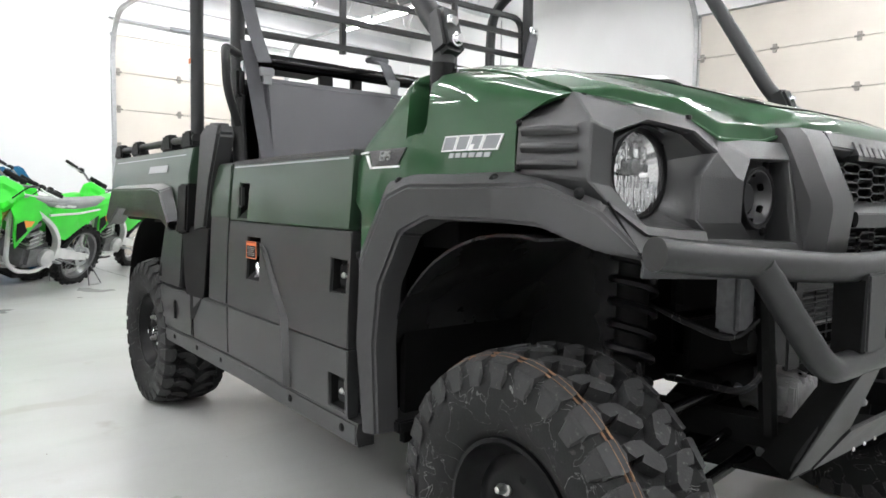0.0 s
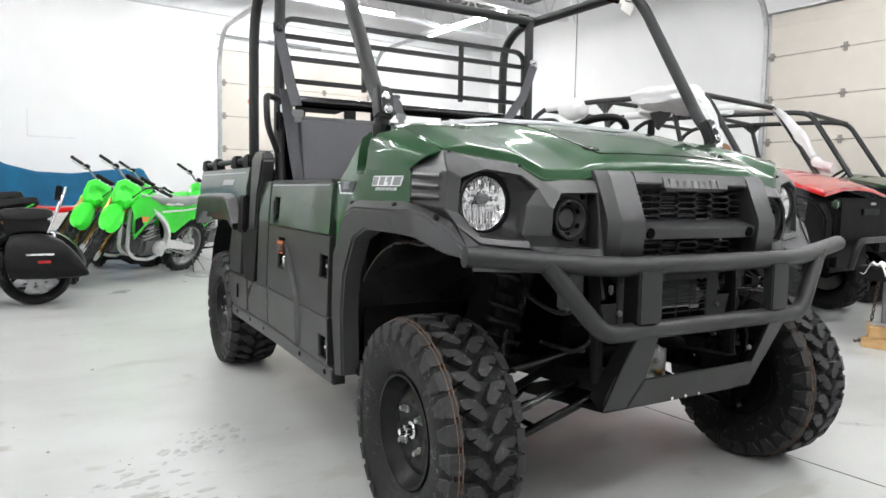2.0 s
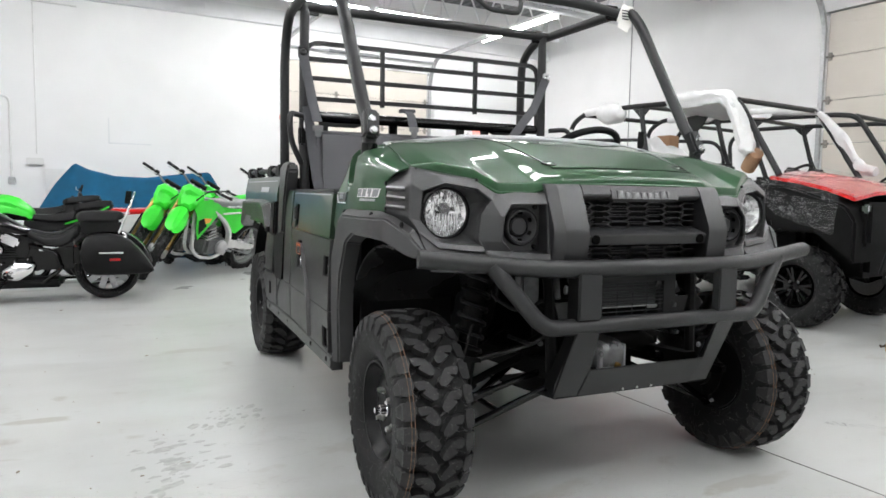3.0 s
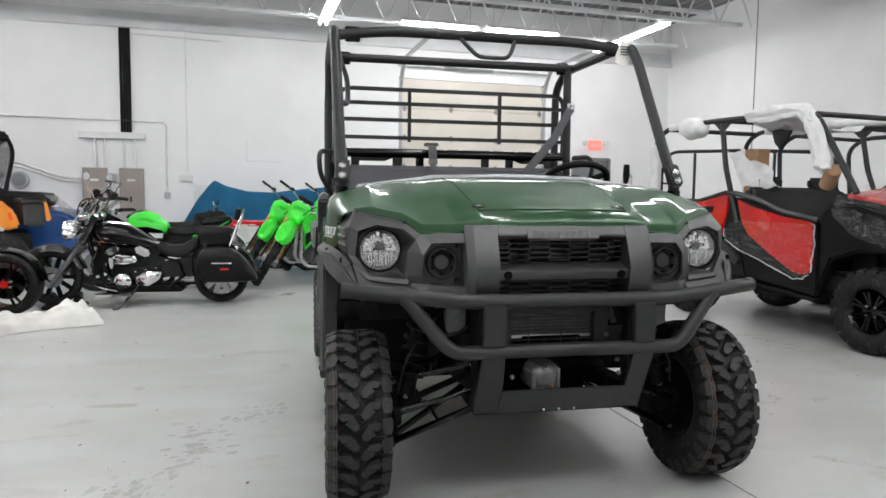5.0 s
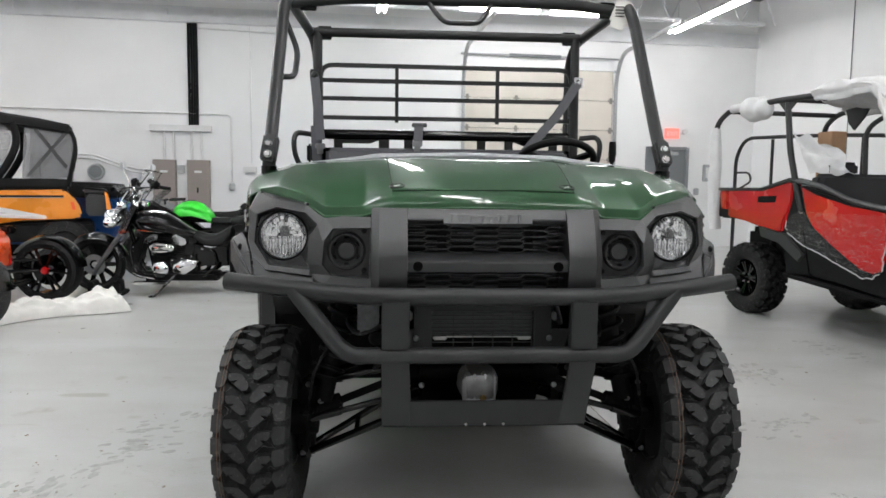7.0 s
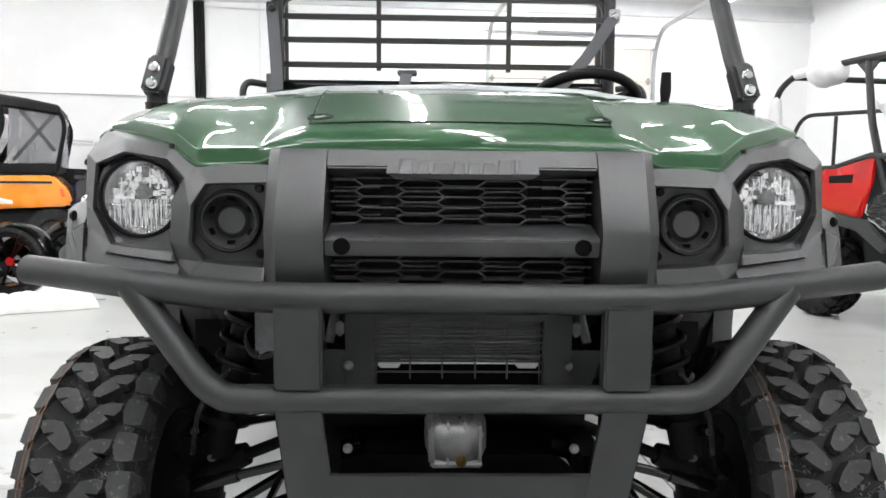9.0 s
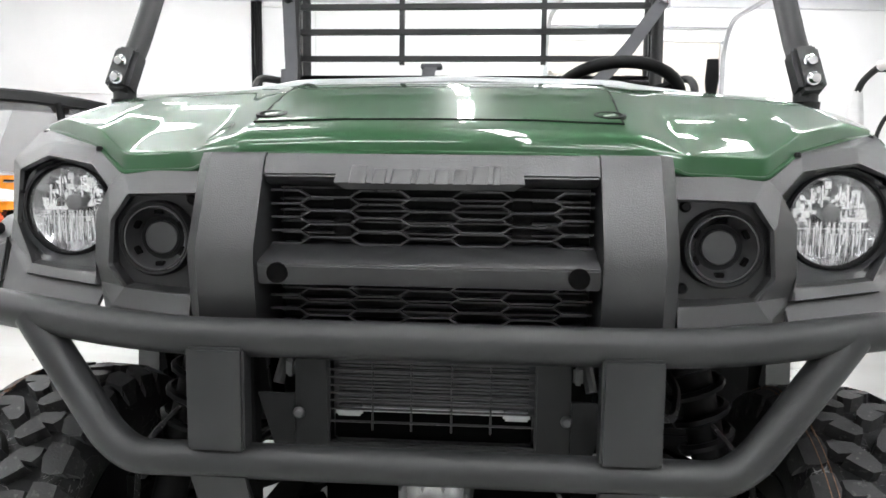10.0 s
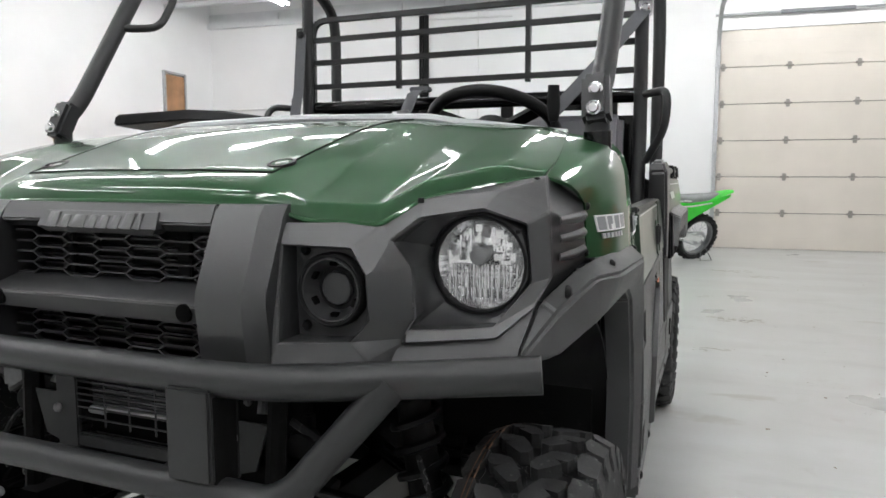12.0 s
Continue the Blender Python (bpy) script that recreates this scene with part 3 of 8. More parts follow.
# electrical wall: the dark cable riser, tray, conduits and taupe panels
cr = thing("cable_riser", "dark vertical cable riser on the wall", "cables", kind="structure")
for k in range(4):
    u = -3.115 + 0.045 * k
    part("cable", moved(tube([(u, WALL_B - 0.03 - 0.01 * (k % 2), 2.22), (u + 0.01 * math.sin(k), WALL_B - 0.03, 3.1), (u, WALL_B - 0.03, 4.01)], 0.024, 8), ROOM), M_PLASTIC_D, cr)
solo("wireway", room_box(-3.80, -2.74, WALL_B - 0.11, WALL_B, 2.10, 2.21, 0.006), M_WHITE_PAINT, "white steel wireway under the cable riser", "wireway", kind="structure")
for u in (-3.56, -3.40, -3.09, -2.92):
    solo("conduit", moved(tube([(u, WALL_B - 0.05, 1.585), (u, WALL_B - 0.05, 2.10)], 0.022, 8), ROOM), M_WHITE_PAINT, "white conduit drop into an electrical panel", "conduit", group="panel conduits", kind="structure")
for u in (-3.756, -3.17):
    p = thing("electrical_panel", "taupe steel electrical panel with a cover", "electrical panel", group="electrical panels")
    part("panel_box", room_box(u, u + 0.39, WALL_B - 0.12, WALL_B, 0.55, 1.59, 0.006), M_BROWN_BOX, p)
    cover = part("cover", room_box(u + 0.025, u + 0.365, WALL_B - 0.135, WALL_B - 0.121, 0.58, 1.56, 0.004), M_BROWN_BOX, p)
    part("latch", room_box(u + 0.17, u + 0.20, WALL_B - 0.15, WALL_B - 0.136, 1.0, 1.1, 0.003), M_PLASTIC_D, cover)
    part("notice", room_box(u + 0.13, u + 0.26, WALL_B - 0.137, WALL_B - 0.1355, 1.36, 1.40), M_WHITE, cover)
for z, path in ((2.42, [(-8.1, 2.47), (-2.62, 2.42), (-2.40, 2.42), (-2.40, 1.18)]), (1.65, [(-8.1, 1.70), (-4.75, 1.66), (-4.1, 1.42), (-3.77, 1.40)])):
    for k in range(2 if z < 2 else 1):
        solo("conduit", moved(tube([(u, WALL_B - 0.03, zz - 0.06 * k) for u, zz in path], 0.016, 8, bend=0.14), ROOM), M_WHITE_PAINT, "thin white electrical conduit along the wall", "conduit", kind="structure")
solo("conduit", moved(tube([(-2.05, WALL_B - 0.02, 4.0), (-2.05, WALL_B - 0.02, 1.55)], 0.009, 6), ROOM), M_WHITE_PAINT, "thin white vertical conduit", "conduit", kind="structure")
solo("conduit", moved(tube([(-2.95, WALL_B - 0.04, 3.93), (-1.45, WALL_B - 0.04, 3.90)], 0.016, 8), ROOM), M_WHITE_PAINT, "white conduit below the ledger beam", "conduit", kind="structure")
for u, z, s, nm, lab in ((-2.40, 1.12, (0.10, 0.06, 0.12), "junction_box", "grey steel junction box on the wall"), (-2.08, 1.43, (0.24, 0.07, 0.11), "emergency_light", "white emergency light on the wall"),
                         (-1.80, 1.12, (0.30, 0.09, 0.40), "fuse_box", "small white fuse box on the wall"), (-3.29, 1.42, (0.13, 0.08, 0.15), "junction_box", "grey steel junction box beside a panel"),
                         (6.95, 1.50, (0.20, 0.08, 0.34), "control_box", "white control box beside the grey door"), (6.72, 1.12, (0.10, 0.05, 0.14), "light_switch", "grey light switch beside the door")):
    b = thing(nm, lab, nm.replace("_", " "))
    part("case", room_box(u - s[0] / 2, u + s[0] / 2, WALL_B - s[1], WALL_B, z - s[2] / 2, z + s[2] / 2, 0.01), M_GALV if "grey" in lab else M_WHITE_PAINT, b)
    part("cover", room_box(u - s[0] * 0.33, u + s[0] * 0.33, WALL_B - s[1] - 0.008, WALL_B - s[1] - 0.001, z - s[2] * 0.3, z + s[2] * 0.33, 0.003), M_WHITE_PAINT if "white" in lab else M_GALV, b)
mt = thing("wall_fan", "round grey ventilator on the wall", "ventilator")
part("rim", moved(spun([(0.13, -0.10), (0.15, -0.06), (0.10, 0), (0, 0)], 20, "y", (-4.72, WALL_B, 1.36)), ROOM), M_GALV, mt)
part("face", moved(spun([(0.11, -0.102), (0.0, -0.106)], 20, "y", (-4.72, WALL_B, 1.36)), ROOM), M_GREY_DOOR, mt)
solo("notice_frame", join(room_box(-1.03, -0.38, WALL_B - 0.012, WALL_B, 1.76, 1.78), room_box(-1.03, -1.012, WALL_B - 0.012, WALL_B, 1.781, 2.18)), M_TRIM, "thin white frame fixed on the wall", "wall frame", kind="structure")
# the joint and the cord in the right wall
solo("wall_cord", moved(tube([(WALL_R - 0.01, 8.0, 0.02), (WALL_R - 0.012, 8.0, 4.9)], 0.008, 6), ROOM), M_GREY_DOOR, "thin grey cord down the side wall", "cord", kind="structure")

# saw-cut joints in the floor
cuts = [tube([(0.82, -0.2, 0.0005), (1.6, -8.6, 0.0005)], 0, flat=(0.004, 0.003)), tube([(0.82, -0.2, 0.0005), (0.2, 10.2, 0.0005)], 0, flat=(0.004, 0.003))]
for c in cuts:
    solo("floor_joint", c, M_JOINT, "fine dark saw-cut joint in the concrete", "floor joint", kind="structure")

# ---- the dark green utility vehicle: front axle at y = 0, nose towards -y, metres ----
UTV = thing("utility_vehicle", "dark green utility vehicle with charcoal front, roof frame and bench seat", "utility vehicle")


def both(name, bm, material, parent, label="", smooth=38):
    """A part and its mirror image across the middle plane."""
    twin = flipped(bm)
    return part(name, bm, material, parent, label, smooth), part(name, twin, material, parent, label, smooth)


def cr(p0, p1, p2, p3, t):
    return 0.5 * ((2 * p1) + (p2 - p0) * t + (2 * p0 - 5 * p1 + 4 * p2 - p3) * t * t + (3 * p1 - p0 - 3 * p2 + p3) * t ** 3)


def through_points(pts, n):
    """n points per span of a smooth curve through pts."""
    out = []
    for i in range(len(pts) - 1):
        p0, p1, p2, p3 = pts[max(i - 1, 0)], pts[i], pts[i + 1], pts[min(i + 2, len(pts) - 1)]
        for k in range(n):
            out.append(cr(p0, p1, p2, p3, k / n))
    out.append(pts[-1])
    return out


# -- hood: columns from the lip at the nose to the cowl, from the middle outwards
HOOD = [
    [(0, -.268, 1.085), (0, -.262, 1.108), (0, -.235, 1.128), (0, -.15, 1.155), (0, -.04, 1.190), (0, .09, 1.228), (0, .22, 1.255), (0, .33, 1.268)],
    [(.15, -.267, 1.084), (.15, -.261, 1.107), (.15, -.234, 1.127), (.15, -.15, 1.1545), (.155, -.04, 1.1893), (.16, .09, 1.2275), (.165, .22, 1.2547), (.17, .33, 1.2676)],
    [(.30, -.260, 1.080), (.30, -.254, 1.102), (.30, -.226, 1.122), (.302, -.147, 1.150), (.310, -.04, 1.1855), (.318, .09, 1.2245), (.325, .22, 1.2525), (.335, .33, 1.266)],
    [(.345, -.243, 1.072), (.345, -.237, 1.094), (.345, -.210, 1.113), (.345, -.14, 1.140), (.352, -.04, 1.177), (.360, .09, 1.218), (.367, .22, 1.248), (.375, .33, 1.262)],
    [(.388, -.224, 1.056), (.388, -.221, 1.083), (.388, -.209, 1.092), (.386, -.13, 1.124), (.390, -.04, 1.164), (.396, .09, 1.210), (.402, .22, 1.243), (.408, .33, 1.258)],
    [(.512, -.208, 1.052), (.512, -.205, 1.080), (.512, -.193, 1.089), (.515, -.12, 1.120), (.52, -.04, 1.157), (.525, .09, 1.203), (.53, .22, 1.236), (.53, .33, 1.251)],
    [(.574, -.168, 1.092), (.576, -.165, 1.120), (.578, -.153, 1.129), (.585, -.09, 1.150), (.595, -.02, 1.174), (.60, .09, 1.206), (.60, .22, 1.233), (.60, .33, 1.246)],
    [(.68, -.095, 1.119), (.681, -.092, 1.144), (.681, -.080, 1.152), (.681, -.03, 1.167), (.679, .03, 1.185), (.674, .11, 1.206), (.667, .22, 1.229), (.66, .33, 1.240)],
    [(.742, -.050, 1.127), (.745, -.047, 1.136), (.747, -.036, 1.143), (.749, .01, 1.158), (.745, .07, 1.177), (.736, .14, 1.195), (.724, .22, 1.212), (.712, .31, 1.226)],
]
fine = [through_points([Vector(p) for p in col], 4) for col in HOOD]
grid = []
for row in zip(*fine):
    # flat fields between creases that are only a finger's width round
    half = rounded(list(row), 0.010, 3)
    grid.append([Vector((-p.x, p.y, p.z)) for p in half[:0:-1]] + half)
EDGE = 6


def hood_mesh(rows, c0, c1, lift, thick):
    bm = bmesh.new()
    vs = [[bm.verts.new(p + Vector((0, 0, lift))) for p in r[c0:c1]] for r in rows]
    for a, b in zip(vs, vs[1:]):
        for k in range(len(a) - 1):
            bm.faces.new((a[k], a[k + 1], b[k + 1], b[k]))
    bm.normal_update()
    if sum(f.normal.z for f in bm.faces) < 0:
        bmesh.ops.reverse_faces(bm, faces=bm.faces)
        bm.normal_update()
    return solid(bm, thick)


hood = part("hood", hood_mesh(grid, 0, len(grid[0]), 0, 0.012), M_GREEN, UTV, "glossy dark green hood with raised middle", smooth=60)
mid = len(grid[0]) // 2
part("access_panel", bevelled(hood_mesh(grid[10:], mid - EDGE, mid + EDGE + 1, 0.0016, 0.002), 0.001, 1, 60), M_GREEN, hood, smooth=50)
part("hood_lip", tube(grid[0], .0045, 8), M_GREEN, hood)
seam = [grid[k][mid - EDGE] for k in range(len(grid) - 1, 9, -1)] + [grid[10][k] for k in range(mid - EDGE, mid + EDGE + 1)] + [grid[k][mid + EDGE] for k in range(10, len(grid))]
part("panel_seam", tube([p + Vector((0, 0, .001)) for p in seam], .0017, 6), M_CAVITY, hood)
for s in (-1, 1):
    fm = pose(0.283 * s, -0.142, 1.1525, 17, 0, 0)
    fast = part("quarter_turn_fastener", moved(spun([(0.027, -0.002), (0.0265, 0.003), (0.021, 0.0035), (0.018, 0.0005), (0, 0.0005)], 24, "z"), fm), M_PLASTIC_D, hood, "black hood fastener")
    part("screw_slot", moved(box((0, 0, 0.0015), (0.024, 0.006, 0.003), 0.001, turn=(0, 0, 35)), fm), M_ZINC, fast)
# cowl strip behind the hood and the dashboard
part("cowl_trim", tube([(-0.70, 0.335, 1.222), (-0.42, 0.345, 1.258), (-0.37, 0.345, 1.268), (0, 0.35, 1.278), (0.37, 0.345, 1.268), (0.42, 0.345, 1.258), (0.70, 0.335, 1.222)], 0.013, 8, bend=0.05), M_SILVER, UTV, "pale grey cowl edge")
dash = part("dashboard", loft([[(-0.70, .34, 1.21), (0.70, .34, 1.21), (0.70, .47, 1.19), (0.70, .52, 1.05), (0.70, .46, .82), (-0.70, .46, .82), (-0.70, .52, 1.05), (-0.70, .47, 1.19)],
                                [(-0.68, .33, 1.0), (0.68, .33, 1.0), (0.68, .34, .9), (0.68, .34, .88), (0.68, .34, .82), (-0.68, .34, .82), (-0.68, .34, .88), (-0.68, .34, .9)]]), M_PLASTIC_D, UTV)
part("glove_lid", box((-0.35, 0.505, 1.02), (0.42, 0.02, 0.18), 0.008, turn=None), M_PLASTIC, dash)
part("gauge_pod", box((0.42, 0.46, 1.215), (0.26, 0.12, 0.07), 0.02), M_PLASTIC_D, dash)

# -- centre of the nose: two pillars, the top bar with a raised badge, the crossbar, two honeycomb grilles
nose = part("nose_pillar", loft([[(0.25, y + 0.13, z), (0.25, y, z), (0.337, y + 0.003, z), (0.362, y + 0.032, z), (0.366, y + 0.13, z)]
                                 for z, y in ((1.084, -.272), (1.066, -.287), (0.945, -.338), (0.925, -.340), (0.84, -.330), (0.79, -.305))]), M_PLASTIC, UTV, "charcoal nose pillar")
bm = flipped(loft([[(0.25, y + 0.13, z), (0.25, y, z), (0.337, y + 0.003, z), (0.362, y + 0.032, z), (0.366, y + 0.13, z)]
                   for z, y in ((1.084, -.272), (1.066, -.287), (0.945, -.338), (0.925, -.340), (0.84, -.330), (0.79, -.305))]))
part("nose_pillar", bm, M_PLASTIC, UTV, "charcoal nose pillar")
bar = part("badge_bar", bevelled(loft([[(-0.249, -.278, 1.083), (0.249, -.278, 1.083), (0.249, -.17, 1.083), (-0.249, -.17, 1.083)],
                                       [(-0.249, -.294, 1.050), (0.249, -.294, 1.050), (0.249, -.2, 1.046), (-0.249, -.2, 1.046)],
                                       [(-0.249, -.276, 1.036), (0.249, -.276, 1.036), (0.249, -.2, 1.034), (-0.249, -.2, 1.034)]]), 0.003), M_PLASTIC, UTV)
part("badge_plate", loft([[(-0.135, -.289, 1.068), (0.135, -.289, 1.068), (0.135, -.27, 1.068), (-0.135, -.27, 1.068)], [(-0.14, -.303, 1.040), (0.14, -.303, 1.040), (0.14, -.27, 1.040), (-0.14, -.27, 1.040)],
                          [(-0.125, -.296, 1.030), (0.125, -.296, 1.030), (0.125, -.27, 1.030), (-0.125, -.27, 1.030)]]), M_PLASTIC, bar)
for k, wdt in enumerate((0.028, 0.022, 0.034, 0.022, 0.022, 0.022, 0.026, 0.012)):
    x = -0.118 + sum((0.034, 0.027, 0.038, 0.027, 0.027, 0.027, 0.031, 0.016)[:k])
    part("badge_mark", bevelled(slab([(x, -.3055, 1.038), (x + wdt * .9, -.3055, 1.038), (x + wdt, -.2945, 1.066 if k in (0, 6, 7) else 1.061), (x + wdt * .12, -.2945, 1.066 if k in (0, 6, 7) else 1.061)], .012, 0, way=(0, 1, 0)), .0012, 1), M_PLASTIC, bar)
cross = part("grille_crossbar", bevelled(loft([[(x, -.25, .948), (x, -.322, .926), (x, -.330, .920), (x, -.322, .890), (x, -.25, .888)] for x in (-0.249, 0.249)]), 0.002), M_PLASTIC, UTV)
for s in (-1, 1):
    part("plug", spun([(0.0, -0.332), (0.012, -0.332), (0.0155, -0.3315), (0.0155, -0.318)], 16, "y", (0.218 * s, 0, 0.908)), M_HOLE, cross)


def honeycomb(z0, z1, y, pitch=0.0775, rise=0.0205, half=0.245):
    """Flat hexagon lattice, cells longer than high."""
    bars = []
    n = int(half * 2 / pitch) + 1
    x0 = -n * pitch / 2
    d, t, deep = 0.008, 0.0028, 0.010

    def rod(a, b):
        bars.append(tube([a, b], 0, flat=(deep, t), up=(0, 0, 1)))
    for i in range(n):
        zs = [z0 + rise * (j + (0.5 if i % 2 else 0)) for j in range(int((z1 - z0) / rise) + 1)]
        xa, xb = max(x0 + i * pitch + d, -half), min(x0 + (i + 1) * pitch - d, half)
        for z in zs:
            if z <= z1:
                rod((xa, y, z), (xb, y, z))
                for q in (-1, 1):
                    if z0 - 0.002 <= z + q * rise / 2 <= z1 + 0.002 and i < n - 1:
                        rod((xb, y, z), (xb + 2 * d, y, z + q * rise / 2))
    return join(*bars)


part("grille", honeycomb(0.945, 1.03, -0.262), M_GRILLE, UTV, "charcoal honeycomb grille")
part("grille", honeycomb(0.805, 0.885, -0.272), M_GRILLE, UTV, "charcoal honeycomb grille")
part("grille_backing", join(box((0, -0.18, 0.93), (0.50, 0.02, 0.30)), box((0, -0.20, 0.79), (0.62, 0.12, 0.02))), M_PLASTIC_D, UTV)
for k in range(13):
    part("backing_rib", box((0, -.205, .815 + .018 * k), (.49, .03, .003)), M_PLASTIC, UTV)
both("grille_strut", box((0.14, -0.235, 0.985), (0.03, 0.01, 0.09), 0.002), M_CAVITY, UTV)

# -- lamp and accessory surround, one folded charcoal moulding on each side
V = dict(T0=(.352, -.250, 1.054), T1=(.516, -.205, 1.052), T2=(.572, -.172, 1.094), T3=(.748, -.060, 1.130), T4=(.793, .036, 1.086), VM=(.797, .034, 1.04), B4=(.802, .032, .985),
         F0=(.364, -.266, 1.021), F1=(.483, -.250, 1.018), F2=(.515, -.250, .979), F3=(.517, -.255, .903), F4=(.491, -.261, .868), F5=(.366, -.288, .860),
         P1=(.532, -.216, 1.028), P2=(.575, -.192, 1.065), P3=(.672, -.160, 1.080), P4=(.739, -.140, 1.056), P5=(.748, -.142, .964), P6=(.699, -.180, .893), P7=(.560, -.217, .880),
         R2=(.565, -.203, .984), R3=(.570, -.202, .902), R4=(.555, -.213, .868), R5=(.512, -.258, .843), O3=(.684, -.126, 1.106),
         C1=(.768, -.116, 1.074), C2=(.774, -.116, .972), C3=(.704, -.190, .880), C4=(.758, -.150, .932), BR=(.560, -.220, .866),
         B0=(.366, -.300, .835), L3=(.520, -.255, .812), L0=(.366, -.303, .812), S4=(.556, -.206, .840))
FACES = ["T0 T1 F1 F0", "T1 P1 F2 F1", "P1 R2 F2", "F2 R2 R3 F3", "F3 R3 R4 F4", "F4 R4 R5", "F5 F4 R5 B0", "B0 R5 L3 L0", "R4 S4 L3 R5", "R3 P7 BR R4", "T1 T2 P2 P1", "T2 O3 P3 P2", "O3 C1 P4 P3", "T2 T3 O3", "T3 C1 O3",
         "P4 C1 C2 P5", "P5 C2 C4 P6", "P6 C4 C3", "P7 P6 C3 BR", "T3 T4 VM C1", "C1 VM B4 C2", "C2 B4 C4", "T0 F0 F5 B0"]
keys = list(V)


def surround():
    return shell([V[k] for k in keys], [[keys.index(n) for n in f.split()] for f in FACES], 0.007, 0.0028, (0.6, 0.3, 0.95), 1)


both("lamp_surround", surround(), M_PLASTIC, UTV, "faceted charcoal lamp surround", smooth=9)
# the separate lower fender under the lamp frame
LOW = [(.548, -.205, .868), (.704, -.181, .881), (.757, -.143, .934), (.741, -.190, .866), (.737, -.213, .836), (.545, -.252, .826), (.545, -.248, .800), (.735, -.205, .808)]
both("lower_fender", shell(LOW, [(0, 1, 4, 5), (1, 2, 3, 4), (5, 4, 7, 6)], .006, .003, (.6, .2, .9), 1), M_SCUFF, UTV, "scuffed charcoal lower fender", smooth=12)


def rim_points(names, hole, seg=64):
    """Points of an opening's edge, read round the hole's centre, with its corners kept."""
    rim = [Vector(V[n]) for n in names]
    c = Vector((hole[0], 0, hole[1]))
    angs = [2 * math.pi * k / seg for k in range(seg)]
    for p in rim:
        b = math.atan2(p.z - c.z, p.x - c.x) % (2 * math.pi)
        angs[min(range(seg), key=lambda i: abs(angs[i] - b))] = b
    out = []
    for a in angs:
        d = Vector((math.cos(a), 0, math.sin(a)))
        side = Vector((-d.z, 0, d.x))
        m = None
        for p, q in zip(rim, rim[1:] + rim[:1]):
            f, g = (p - c).dot(side), (q - c).dot(side)
            if f * g <= 1e-9 and abs(f - g) > 1e-9:
                m = p + (q - p) * (f / (f - g))
                if (m - c).dot(d) > 0:
                    break
        out.append((d, m))
    return c, out


def pocket(names, hole, steps):
    """Rings behind an opening. Each step is (share of the way to the hole's edge, depth below the rim or None, fixed depth)."""
    c, pts = rim_points(names, hole)
    rings = []
    for share, sink, deep in steps:
        ring = []
        for d, m in pts:
            e = c + d * hole[2]
            p = Vector((m.x + (e.x - m.x) * share, m.y + (sink or 0), m.z + (e.z - m.z) * share))
            if deep is not None:
                p.y = max(deep, m.y + .004)
            ring.append(p)
        rings.append(ring)
    return loft(rings, caps=False)


LAMP_RIM, CAP_RIM = "P1 P2 P3 P4 P5 P6 P7 R3 R2".split(), "F0 F1 F2 F3 F4 F5".split()
LAMP_HOLE, CAP_HOLE = (0.656, 0.986, 0.080), (0.442, 0.947, 0.056)
both("lamp_frame", pocket(LAMP_RIM, LAMP_HOLE, ((0, 0, None), (.10, .004, None), (.16, .012, None))), M_PLASTIC, UTV, "chamfered charcoal lamp frame", smooth=18)
both("lamp_recess", pocket(LAMP_RIM, LAMP_HOLE, ((.16, .012, None), (.20, .026, None), (.62, None, -.150), (.86, None, -.138), (1, None, -.110))), M_PLASTIC, UTV, "sloping charcoal lamp recess", smooth=22)
both("cap_frame", pocket(CAP_RIM, CAP_HOLE, ((0, 0, None), (.07, .003, None), (.11, .012, None))), M_PLASTIC, UTV, "chamfered charcoal cap frame", smooth=18)
both("cap_recess", pocket(CAP_RIM, CAP_HOLE, ((.11, .012, None), (.13, None, -.228), (1, None, -.228))), M_PLASTIC, UTV, "flat charcoal cap recess", smooth=20)
# vent ribs on the side of the moulding
for z in (1.063, 1.033, 1.003):
    both("vent_rib", bevelled(loft([[(.799, .022, z + .010), (.806, .022, z), (.799, .022, z - .012)], [(.793, -.05, z + .007), (.800, -.05, z - .002), (.793, -.05, z - .013)],
                                    [(.780, -.098, z + .004), (.784, -.098, z - .005), (.780, -.098, z - .012)]]), 0.002, 1), M_PLASTIC, UTV, smooth=14)
for y, z in ((.026, 1.078), (.026, .995)):
    both("push_rivet", bolt((.803, y, z), 0.007, 0.004, "x", 1), M_PLASTIC_D, UTV)
for p in ((.571, -.176, 1.093), (.735, -.068, 1.1265)):
    both("push_rivet", spun([(0, .0025), (.004, .002), (.0055, .0), (.0055, -.006)], 12, "z", p), M_PLASTIC_D, UTV)


